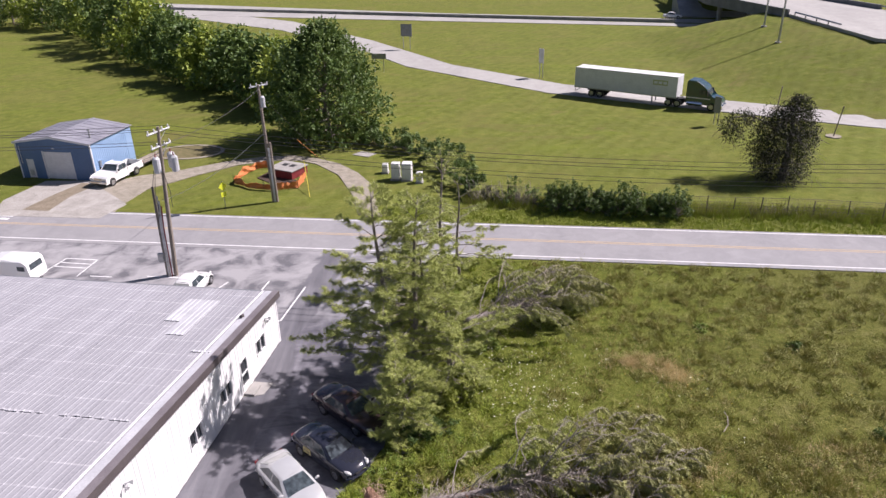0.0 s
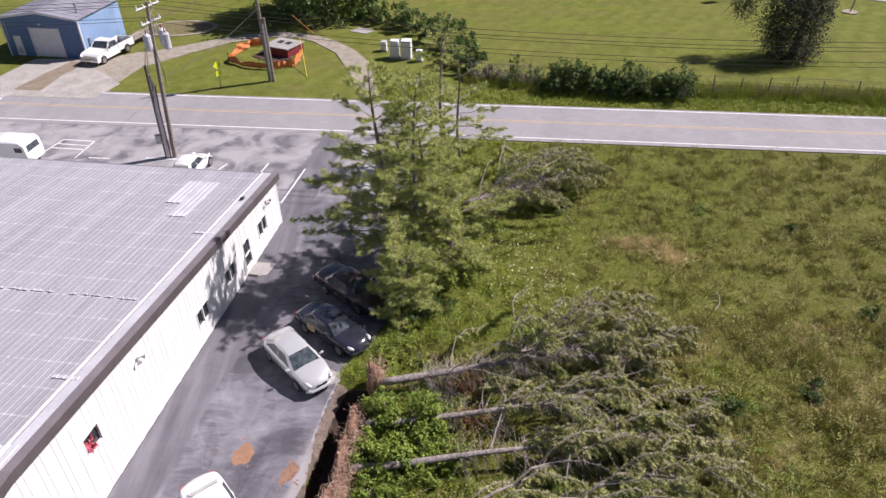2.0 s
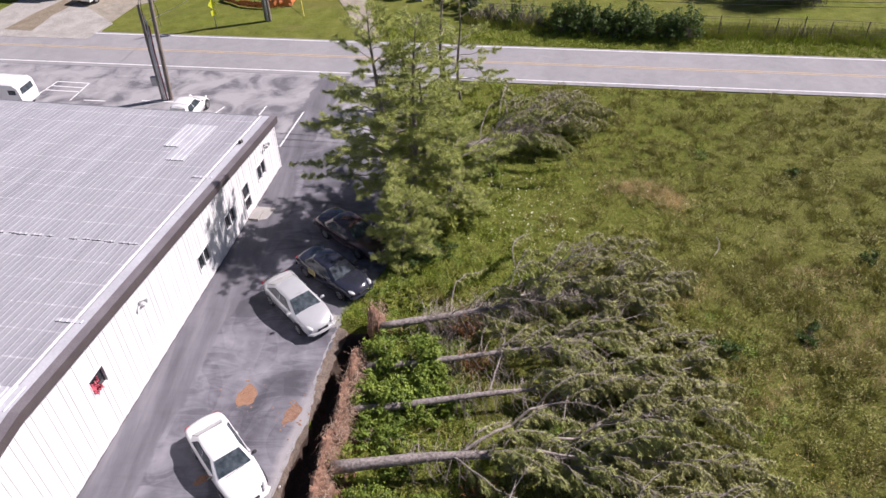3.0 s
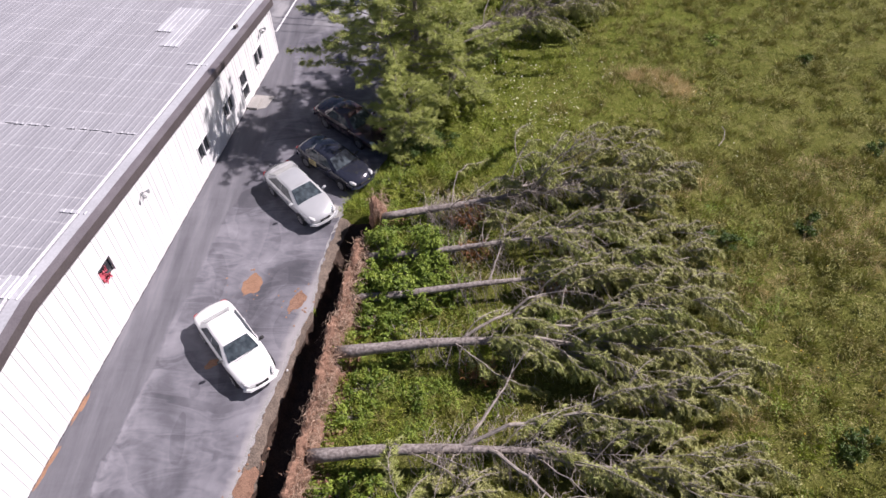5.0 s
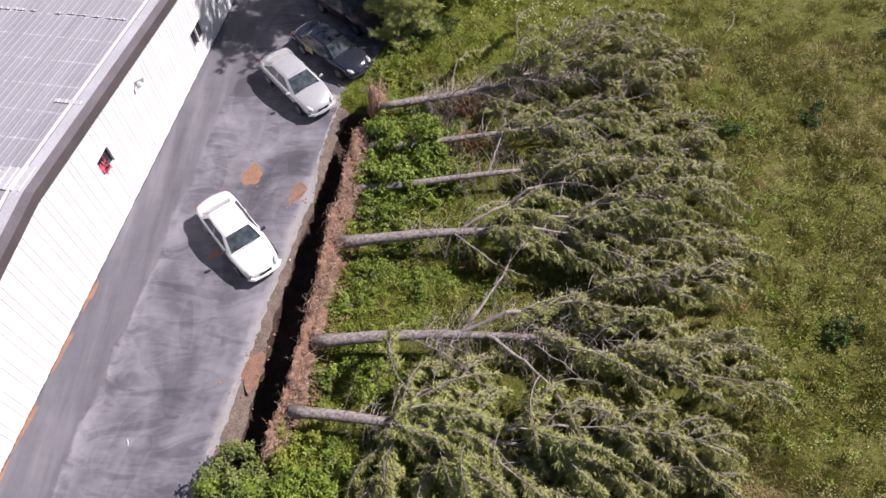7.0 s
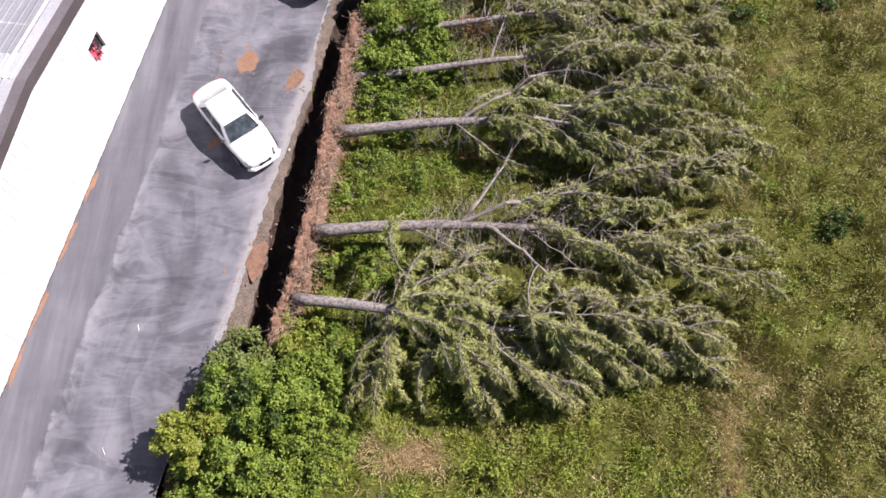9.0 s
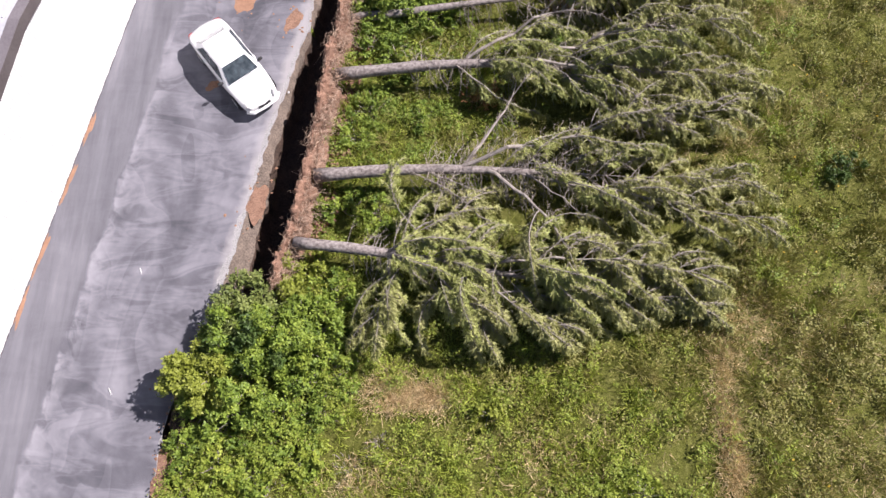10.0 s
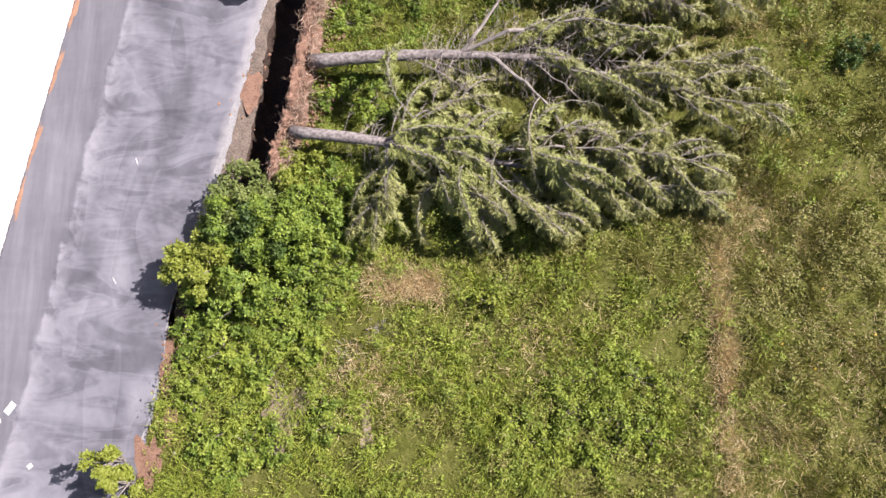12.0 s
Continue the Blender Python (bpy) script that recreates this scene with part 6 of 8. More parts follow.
def lorry(m):
    """Tractor and box trailer; origin at the steer axle, facing plus x."""
    c = thing("semi_tractor", "dark green sleeper-cab semi tractor parked on the slip road", "truck", m)
    side = [(1.25, 0.55), (1.3, 1.15), (1.05, 1.62), (-0.35, 1.92), (-0.75, 2.75), (-1.1, 3.15), (-2.2, 3.75), (-3.3, 3.80), (-3.45, 3.6), (-3.45, 0.75)]
    n = len(side)
    g = Geo()
    v = []
    for y, f in ((-1.2, 0), (-1.02, 1), (1.02, 1), (1.2, 0)):
        v += [(x, y * (0.80 if z < 1.7 and x > -0.4 and x > 0.5 else 1), z + 0.05 * f) for x, z in side]
    g.put(v, quads=[(j * n + i, j * n + (i + 1) % n, (j + 1) * n + (i + 1) % n, (j + 1) * n + i) for j in range(3) for i in range(n)])
    for j, flip in ((0, 1), (3, -1)):
        g.f3.append(np.array([(j * n, j * n + i, j * n + i + 1)[::flip] for i in range(1, n - 1)]))
    cab = bevelled(part("cab", g, M_TRUCK, c), 0.08)
    panel_on("windscreen", [(-0.42, -0.98, 2.08), (-0.42, 0.98, 2.08), (-0.78, 0.94, 2.74), (-0.78, -0.94, 2.74)], 0.06, M_CAR_GLASS, cab, "dark windscreen")
    for s in (1, -1):
        part("side_window", Geo().box(-1.75, -0.85, s * 1.19 - 0.03, s * 1.19 + 0.03, 2.05, 2.65), M_CAR_GLASS, cab)
        part("stripe", Geo().box(-3.4, -0.2, s * 1.20 - 0.02, s * 1.20 + 0.012, 1.48, 1.62), M_TRAILER, cab, "pale side stripe")
        part("fuel_tank", Geo().tube([(-3.3, s * 0.95, 0.75), (-1.2, s * 0.95, 0.75)], 0.33, 12), M_CHROME, c, "chrome fuel tank")
        part("mirror", Geo().box(-0.62, -0.52, s * 1.42 - 0.12, s * 1.42 + 0.12, 1.95, 2.65), M_BLACK, cab)
        part("headlight", Geo().box(1.18, 1.34, s * 0.80 - 0.15, s * 0.80 + 0.15, 0.95, 1.15), M_LAMP_CLEAR, cab)
        wheel(c, 0.0, s * 1.08, 0.50, 0.28, s)
        for x in (-4.6, -5.85):
            wheel(c, x, s * 0.98, 0.50, 0.50, s)
    part("bumper", Geo().box(1.22, 1.42, -1.15, 1.15, 0.45, 0.78), M_CHROME, c, "chrome bumper")
    part("chassis", Geo().box(-6.5, -0.6, -0.42, 0.42, 0.75, 1.02), M_BLACK, c)
    t = thing("box_trailer", "long white box trailer coupled to the semi tractor", "trailer", m)
    bevelled(part("box", Geo().box(-20.0, -4.75, -1.30, 1.30, 1.22, 4.08), M_TRAILER, t), 0.03)
    part("roof_rail", Geo().box(-20.02, -4.73, -1.32, -1.28, 4.03, 4.10), M_STEEL, t)
    part("bottom_rail", Geo().box(-20.02, -4.73, -1.325, -1.285, 1.15, 1.30), M_STEEL, t)
    part("badge", Geo().box(-8.2, -6.1, -1.312, -1.30, 2.75, 3.45), M_BADGE, t, "faded olive badge")
    for k in range(3):
        part("badge_mark", Geo().box(-8.05 + 0.66 * k, -7.55 + 0.66 * k, -1.318, -1.312, 2.92, 3.28), M_TRAILER, t)
    for x in (-16.0, -17.3):
        for s in (1, -1):
            wheel(t, x, s * 1.0, 0.50, 0.50, s)
    part("bogie", Geo().box(-18.2, -14.9, -0.55, 0.55, 0.75, 1.2), M_BLACK, t)
    for s in (1, -1):
        part("landing_leg", Geo().box(-8.35, -8.2, s * 0.8 - 0.08, s * 0.8 + 0.08, 0.1, 1.22), M_STEEL, t)
    part("underride_guard", Geo().tube([(-19.9, -1.1, 1.2), (-19.95, -1.1, 0.6), (-19.95, 1.1, 0.6), (-19.9, 1.1, 1.2)], 0.05, 5), M_STEEL, t)


lorry(pose(36.5, 88.75, 0.03, 0, 0, -34.6))

# ---- shed across the road ----
M_BLUE = surface("blue_metal_panel", (0.070, 0.135, 0.27), (0.095, 0.17, 0.32), 0.6, 0.45, fine=10, fine_amount=0.15, by_object=0.05)
M_BLUE_SIDE = surface("pale_blue_metal_panel", (0.22, 0.34, 0.52), (0.28, 0.41, 0.60), 0.6, 0.45, fine=10, fine_amount=0.15, by_object=0.06)
M_SHED_ROOF = surface("grey_shed_roof", (0.24, 0.24, 0.28), (0.34, 0.34, 0.38), 0.6, 0.5, 0.2, fine=10, by_object=0.1)
M_SHED_TRIM = surface("white_shed_trim", (0.58, 0.58, 0.60), (0.70, 0.70, 0.72), 2, 0.5)


def metal_shed(m, wide=8.8, deep=9.0, eave=4.0, peak=4.65):
    """Gable front in the plane y = 0 facing minus y; x from 0 to wide."""
    s = thing("metal_shed", "blue ribbed-metal shed with roller door and grey roof", "shed", m)

    def top(x):
        return eave + (peak - eave) * (1 - abs(x - wide / 2) / (wide / 2))

    holes = [(0.75, 1.70, 0.05, 2.15), (3.05, 6.35, 0.03, 3.05)]
    marks = sorted({0.0, wide, wide / 2, *[v for h in holes for v in h[:2]]})
    g = Geo()
    for a, b in zip(marks, marks[1:]):
        h = next((h for h in holes if h[0] <= a and b <= h[1]), None)
        low = h[3] if h else 0.0
        v = [(a, 0, low), (b, 0, low), (b, 0, top(b)), (a, 0, top(a)), (a, 0.12, low), (b, 0.12, low), (b, 0.12, top(b)), (a, 0.12, top(a))]
        g.put(v, quads=[(0, 1, 2, 3), (7, 6, 5, 4), (0, 4, 5, 1), (3, 2, 6, 7), (0, 3, 7, 4), (1, 5, 6, 2)])
    part("front_wall", g, M_BLUE, s)
    part("rear_wall", Geo().box(0.12, wide - 0.12, deep - 0.12, deep, 0, eave), M_BLUE, s)
    for x0, x1, out, mat in ((0.0, 0.12, -1, M_BLUE), (wide - 0.12, wide, 1, M_BLUE_SIDE)):
        part("side_wall", Geo().box(x0, x1, 0.12, deep, 0, eave), mat, s)
        face = x0 if out < 0 else x1
        k = 0.15
        while k < deep - 0.9:
            g = Geo()
            for r in range(3):
                y = k + 0.305 * r
                g.put([(face + out * e, y + d, z) for e, d in ((0.0, -0.05), (0.03, -0.02), (0.03, 0.02), (0.0, 0.05)) for z in (0.03, eave)], quads=[(0, 2, 3, 1), (2, 4, 5, 3), (4, 6, 7, 5)])
            part("rib_panel", g, mat, s)
            k += 0.915
    k = 0.15
    while k < wide:
        if not any(h[0] - 0.1 < k < h[1] + 0.1 for h in holes):
            part("front_rib", Geo().box(k - 0.02, k + 0.02, -0.022, 0, 0.03, top(k) - 0.02), M_BLUE, s)
        k += 0.305
    for x in (0.0, wide):
        part("corner_trim", Geo().box(x - 0.07, x + 0.07, -0.05, 0.10, 0, eave), M_SHED_TRIM, s, "white corner trim")
    for sgn in (0, 1):
        y = -0.2
        while y < deep + 0.15:
            y1 = min(y + 0.915, deep + 0.2)
            x0, x1 = (-0.2, wide / 2) if sgn == 0 else (wide + 0.2, wide / 2)
            z0 = eave + 0.03
            g = Geo()
            g.put([(x0, y, z0), (x1, y, peak + 0.06), (x1, y1, peak + 0.06), (x0, y1, z0), (x0, y, z0 - 0.03), (x1, y, peak + 0.03), (x1, y1, peak + 0.03), (x0, y1, z0 - 0.03)],
                  quads=[(0, 1, 2, 3), (7, 6, 5, 4), (0, 4, 5, 1), (1, 5, 6, 2), (2, 6, 7, 3), (3, 7, 4, 0)])
            part("roof_sheet", g, M_SHED_ROOF, s)
            g = Geo()
            g.put([(x0, y - 0.025, z0 + 0.002), (x0, y + 0.025, z0 + 0.002), (x0, y, z0 + 0.035), (x1, y - 0.025, peak + 0.062), (x1, y + 0.025, peak + 0.062), (x1, y, peak + 0.095)], quads=[(0, 2, 5, 3), (2, 1, 4, 5)], tris=[(0, 1, 2), (3, 5, 4)])
            part("roof_rib", g, M_SHED_ROOF, s)
            y = y1
    part("ridge_cap", Geo().box(wide / 2 - 0.15, wide / 2 + 0.15, -0.22, deep + 0.22, peak + 0.045, peak + 0.075), M_SHED_ROOF, s)
    for a, b in ((-0.2, wide / 2), (wide / 2, wide + 0.2)):
        za, zb = (eave, peak) if a < 0 else (peak, eave)
        g = Geo().put([(a, -0.22, za - 0.14), (b, -0.22, zb - 0.14), (b, -0.22, zb + 0.05), (a, -0.22, za + 0.05), (a, -0.19, za - 0.14), (b, -0.19, zb - 0.14), (b, -0.19, zb + 0.05), (a, -0.19, za + 0.05)],
                      quads=[(0, 1, 2, 3), (7, 6, 5, 4), (0, 4, 5, 1), (3, 2, 6, 7), (0, 3, 7, 4), (1, 5, 6, 2)])
        part("rake_trim", g, M_SHED_TRIM, s)
    d = part("roller_door", Geo().box(3.1, 6.3, 0.05, 0.08, 0.03, 3.0), M_SHED_TRIM, s, "pale grey roller door")
    for k in range(6):
        part("door_section", Geo().box(3.12, 6.28, 0.035, 0.05, 0.06 + 0.49 * k, 0.52 + 0.49 * k), M_SHED_TRIM, d)
    for x in (3.02, 6.38):
        part("door_jamb", Geo().box(x - 0.06, x + 0.06, -0.03, 0.06, 0, 3.08), M_SHED_TRIM, d)
    e = part("entry_door", Geo().box(0.8, 1.65, 0.03, 0.07, 0.05, 2.1), M_SHED_TRIM, s, "pale entry door with a lower vent")
    part("door_vent", Geo().box(1.0, 1.45, 0.015, 0.03, 0.3, 0.95), M_STEEL, e)
    part("door_handle", Geo().tube([(1.55, 0.0, 1.0), (1.55, 0.03, 1.0)], 0.03, 6), M_STEEL, e)
    part("wall_lamp", Geo().box(4.35, 4.55, -0.16, 0, 3.35, 3.47), M_SHED_TRIM, s)
    part("flue", Geo().tube([(wide - 0.9, 1.6, eave), (wide - 0.9, 1.6, eave + 1.05), (wide - 0.9, 1.6, eave + 1.06), (wide - 0.9, 1.6, eave + 1.2)], [0.09, 0.09, 0.15, 0.13], 8), M_STEEL, s, "grey steel flue")
    part("meter_box", Geo().box(wide, wide + 0.14, 0.9, 1.2, 1.3, 1.9), M_STEEL, s)
    part("conduit", Geo().tube([(0.35, -0.03, 1.6), (0.35, -0.03, 3.6)], 0.03, 5), M_SHED_TRIM, s)
    return s


metal_shed(pose(-45.9, 65.85, 0, 0, 0, -10.4), deep=7.4)

# ---- poles and lines ----
M_POLE = surface("weathered_pole_wood", (0.17, 0.14, 0.115), (0.30, 0.26, 0.22), 2.0, 0.92, bump=0.6, fine=18, fine_amount=0.4)
M_CONDUIT = surface("grey_plastic_conduit", (0.42, 0.43, 0.45), (0.56, 0.57, 0.59), 2, 0.5)
M_WIRE = surface("dark_wire", (0.030, 0.030, 0.032), (0.05, 0.05, 0.052), 2, 0.6)
M_PALE_WIRE = surface("pale_guy_wire", (0.42, 0.42, 0.38), (0.55, 0.55, 0.50), 2, 0.5)
M_ORANGE_ROD = surface("orange_rod", (0.45, 0.16, 0.03), (0.55, 0.22, 0.06), 2, 0.6)
M_RED = surface("dull_red_paint", (0.16, 0.018, 0.022), (0.24, 0.035, 0.04), 1.5, 0.6, fine=12)
M_HIVIS = surface("fluorescent_yellow_sign", (0.62, 0.68, 0.02), (0.72, 0.76, 0.05), 3, 0.5)
M_HIVIS_ROD = surface("yellow_guy_guard", (0.60, 0.50, 0.03), (0.70, 0.58, 0.06), 3, 0.5)

a = thing("utility_pole", "leaning wooden pole with crossarms and transformers on the lot", "utility pole", pose(-21.2, 41.7, 0))
part("mast", Geo().tube([(0, 0, -0.3), (0.35, 0.1, 6), (0.72, 0.22, 11.7)], [0.17, 0.15, 0.11], 10), M_POLE, a)
part("stub_mast", Geo().tube([(-0.62, 0.05, -0.3), (-0.55, 0.02, 3.5), (-0.45, 0.0, 7.3)], [0.13, 0.12, 0.10], 9), M_POLE, a, "shorter grey stub pole")
for k, dx in enumerate((-0.50, -0.36, -0.22)):
    part("conduit", Geo().tube([(dx, -0.16, 0.0), (dx * 0.8 + 0.02, -0.14, 4.0), (dx * 0.6 + 0.1, -0.12, 6.6 - 0.4 * k)], 0.05, 7), M_CONDUIT if k < 2 else M_RED, a, "upright cable conduit")
part("meter_cabinet", Geo().box(-1.0, -0.58, -0.30, -0.02, 1.25, 1.95), M_STEEL, a, "grey meter cabinet")
for z, half in ((11.35, 1.15), (10.3, 1.0)):
    arm = part("crossarm", Geo().tube([(0.68 - half * 0.35, 0.25 - half * 0.94, z), (0.68 + half * 0.35, 0.25 + half * 0.94, z)], 0.075, 4), M_CONDUIT, a, "pale crossarm")
    for u in (-0.9, -0.35, 0.35, 0.9):
        part("insulator", Geo().tube([(0.68 + u * half * 0.35, 0.25 + u * half * 0.94, z + 0.06), (0.68 + u * half * 0.35, 0.25 + u * half * 0.94, z + 0.28)], [0.07, 0.04], 7), M_FRAME, arm)
    part("arm_brace", Geo().tube([(0.62, 0.2, z - 0.8), (0.68 + half * 0.22, 0.25 + half * 0.58, z - 0.06)], 0.025, 5), M_STEEL, a)
for dx, dy in ((-0.20, -0.52), (0.42, 0.78), (0.95, -0.12)):
    can = part("transformer", Geo().tube([(0.55 + dx, 0.2 + dy, 8.45), (0.55 + dx, 0.2 + dy, 8.5), (0.55 + dx, 0.2 + dy, 9.5), (0.55 + dx, 0.2 + dy, 9.62)], [0.22, 0.27, 0.27, 0.16], 12), M_CONDUIT, a, "grey transformer can")
    part("bushing", Geo().tube([(0.55 + dx, 0.2 + dy, 9.6), (0.55 + dx, 0.2 + dy, 9.9)], [0.05, 0.03], 6), M_RED, can)
for k, (dx, dz) in enumerate(((-0.55, 4.6), (-0.35, 5.4), (0.75, 5.8))):
    part("drop_cable", Geo().tube([(0.3 + dx * 0.5, -0.3, 8.6), (0.2 + dx, -0.35, 7.0), (0.15 + dx, -0.32, dz), (-0.05 + dx * 0.3, -0.2, dz + 0.6)], 0.022, 5), M_WIRE, a)

b = thing("utility_pole", "wooden pole with grey stub and guy wires on the lawn", "utility pole", pose(-16.9, 57.25, 0))
part("mast", Geo().tube([(0, 0, -0.3), (-0.05, 0.02, 6), (-0.12, 0.05, 11.3)], [0.18, 0.15, 0.11], 10), M_POLE, b)
part("stub_mast", Geo().tube([(0.34, -0.05, -0.3), (0.30, -0.03, 5.9)], [0.15, 0.12], 9), M_POLE, b, "shorter grey stub pole")
for dx in (0.12, 0.2):
    part("conduit", Geo().tube([(dx, -0.2, 0), (dx - 0.02, -0.18, 5.4)], 0.05, 7), M_CONDUIT, b, "upright cable conduit")
arm = part("crossarm", Geo().tube([(-0.85, -0.35, 11.1), (0.65, 0.45, 11.25)], 0.075, 4), M_CONDUIT, b, "pale crossarm")
for u in (-0.8, -0.2, 0.4, 0.95):
    part("insulator", Geo().tube([(-0.1 + u * 0.75, 0.05 + u * 0.4, 11.2), (-0.1 + u * 0.75, 0.05 + u * 0.4, 11.45)], [0.07, 0.04], 7), M_FRAME, arm)
part("transformer", Geo().tube([(0.2, -0.25, 9.3), (0.2, -0.25, 10.2), (0.2, -0.25, 10.3)], [0.22, 0.22, 0.12], 12), M_CONDUIT, b, "grey transformer can")


def cable(name, p, q, sag, radius, material, label, category="cable", n=24):
    u = np.linspace(0, 1, n)[:, None]
    path = np.array(p) * (1 - u) + np.array(q) * u
    path[:, 2] -= sag * 4 * (u * (1 - u))[:, 0]
    return tagged(part(name, Geo().tube(path, radius, 5), material), label, category, group="overhead lines")


TOP = np.array((-20.5, 41.9, 11.4))
for k, (off, drop) in enumerate(((-0.85, 0.0), (0.0, 0.05), (0.85, 0.0), (0.3, 1.05), (-0.4, 1.1))):
    at = TOP + np.array((0.35 * off, 0.94 * off, 0.2 - drop))
    cable("power_line", at, (48 + 0.35 * off, 30.2 + 0.94 * off, 11.6 - drop), 1.5, 0.016, M_WIRE, "dark overhead power line along the road")
    cable("power_line", at, (-90 + 0.35 * off, 53.4 + 0.94 * off, 11.6 - drop), 1.4, 0.016, M_WIRE, "dark overhead power line along the road")
cable("service_line", (-20.4, 41.9, 10.4), (-16.95, 57.2, 10.9), 0.5, 0.016, M_WIRE, "dark overhead line between the poles")
cable("guy_wire", (-16.95, 57.2, 6.85), (-27.6, 56.9, 0.4), 0.7, 0.022, M_PALE_WIRE, "pale sagging guy wire over the lawn")
cable("guy_wire", (-16.8, 57.3, 10.2), (-12.4, 66.8, 0.1), 0.05, 0.018, M_WIRE, "dark guy wire to the ground")
cable("guy_guard", (-14.9, 61.4, 4.9), (-13.5, 64.4, 2.0), 0.0, 0.035, M_ORANGE_ROD, "orange guard on a guy wire")
cable("guy_guard", (-14.95, 63.8, 2.0), (-13.55, 58.1, 0.0), 0.0, 0.03, M_HIVIS_ROD, "yellow guard on a guy wire at the lawn")

# ---- things on the far lawn ----
s = thing("warning_sign", "fluorescent yellow diamond sign with a plate below on a post", "road sign", pose(-21.2, 55.7, 0, 0, 0, 52))
part("post", Geo().box(-0.03, 0.03, -0.03, 0.03, 0, 2.7), M_STEEL, s)
part("diamond", Geo().put([(0, -0.04, 1.72), (0.45, -0.04, 2.17), (0, -0.04, 2.62), (-0.45, -0.04, 2.17), (0, -0.055, 1.72), (0.45, -0.055, 2.17), (0, -0.055, 2.62), (-0.45, -0.055, 2.17)], quads=[(0, 3, 2, 1), (4, 5, 6, 7), (0, 1, 5, 4), (1, 2, 6, 5), (2, 3, 7, 6), (3, 0, 4, 7)]), M_HIVIS, s)
part("plate", Geo().box(-0.28, 0.28, -0.055, -0.04, 1.15, 1.62), M_HIVIS, s)

k = thing("red_shelter", "low dull red box shelter with pale lid and two dark hatches", "box", pose(-17.0, 65.2, 0, 0, 0, -28))
part("box", Geo().box(-1.5, 1.5, -1.3, 1.3, -0.2, 0.82), M_RED, k)
lid = part("lid", Geo().box(-1.62, 1.62, -1.42, 1.42, 0.82, 0.92), M_CONCRETE, k, "pale flat lid")
for x in (-0.85, 0.15):
    part("hatch", Geo().box(x, x + 0.62, -0.1, 0.62, 0.92, 0.95), M_BLACK, lid, "dark hatch")

M_NET = surface("orange_safety_net", (0.50, 0.14, 0.035), (0.66, 0.24, 0.08), 2.0, 0.7, fine=14, fine_amount=0.35)
net = thing("safety_netting", "sagging orange plastic safety netting round a pit", "netting")
loop = [(-15.1, 64.4), (-15.0, 62.6), (-15.2, 60.9), (-16.9, 60.3), (-18.6, 60.5), (-20.4, 61.2), (-22.2, 62.6), (-21.8, 65.0), (-20.9, 67.2), (-19.3, 67.4)]
pts = ragged(loop, 0.25, 0.06, np.random.default_rng(9))
g = Geo()
rn = np.random.default_rng(10)
hs = np.convolve(rn.uniform(0.15, 1.15, len(pts) + 4), np.ones(5) / 5, "valid")
rows_n = 7
v = [(x + 0.05 * math.sin(j * 1.3 + i), y + 0.05 * math.cos(j + i * 0.7), 0.02 + h * j / (rows_n - 1)) for i, ((x, y), h) in enumerate(zip(pts, hs)) for j in range(rows_n)]
g.put(v, quads=[(i * rows_n + j, (i + 1) * rows_n + j, (i + 1) * rows_n + j + 1, i * rows_n + j + 1) for i in range(len(pts) - 1) for j in range(rows_n - 1)])
ob = part("net", g, M_NET, net)
so = ob.modifiers.new("thick", "SOLIDIFY")
so.thickness = 0.012
for x, y in loop[::2]:
    part("stake", Geo().tube([(x, y, -0.1), (x, y, 1.1)], 0.025, 5), M_BLACK, net)
tagged(part("open_pit", sheet([(-20.2, 64.2), (-18.6, 62.6), (-16.4, 61.9), (-15.7, 63.0), (-18.2, 65.4), (-19.4, 66.0)], -0.3, 0.012), M_DARKSOIL), "dark bare soil inside the netting", "ground patch", kind="structure")
tagged(part("bare_slab", sheet([(-10.9, 71.6), (-9.0, 70.6), (-8.1, 71.8), (-10.0, 72.8)], -0.1, 0.03), M_CONCRETE), "pale concrete slab in the lawn", "slab")

M_TANK = surface("white_cabinet_paint", (0.62, 0.62, 0.62), (0.76, 0.76, 0.75), 2, 0.5)
for x, y, w, h in ((-6.6, 65.1, 0.6, 1.0), (-5.35, 63.0, 0.85, 1.75), (-4.15, 62.7, 1.0, 1.85), (-2.85, 61.8, 0.6, 1.1)):
    cb = thing("utility_cabinet", "white metal utility cabinet on the lawn", "cabinet", pose(x, y, 0, 0, 0, -7), "utility cabinets")
    bevelled(part("housing", Geo().box(-w / 2, w / 2, -w / 2, w / 2, 0.1, h), M_TANK, cb), 0.05)
    part("plinth", Geo().box(-w / 2 - 0.08, w / 2 + 0.08, -w / 2 - 0.08, w / 2 + 0.08, -0.1, 0.1), M_CONCRETE, cb)
    part("cabinet_door", Geo().box(-w / 2 + 0.06, w / 2 - 0.06, -w / 2 - 0.02, -w / 2, 0.2, h - 0.12), M_TANK, cb)


def post_sign(x, y, w, h, z, turn, label, front, legs=2):
    s = thing("road_sign", label, "road sign", pose(x, y, 0, 0, 0, turn), "highway signs")
    part("panel", Geo().box(-w / 2, w / 2, -0.02, 0.02, z, z + h), front, s)
    for k in range(legs):
        px = (k - (legs - 1) / 2) * w * 0.62
        part("post", Geo().box(px - 0.05, px + 0.05, 0.02, 0.12, 0, z + h), M_STEEL, s)


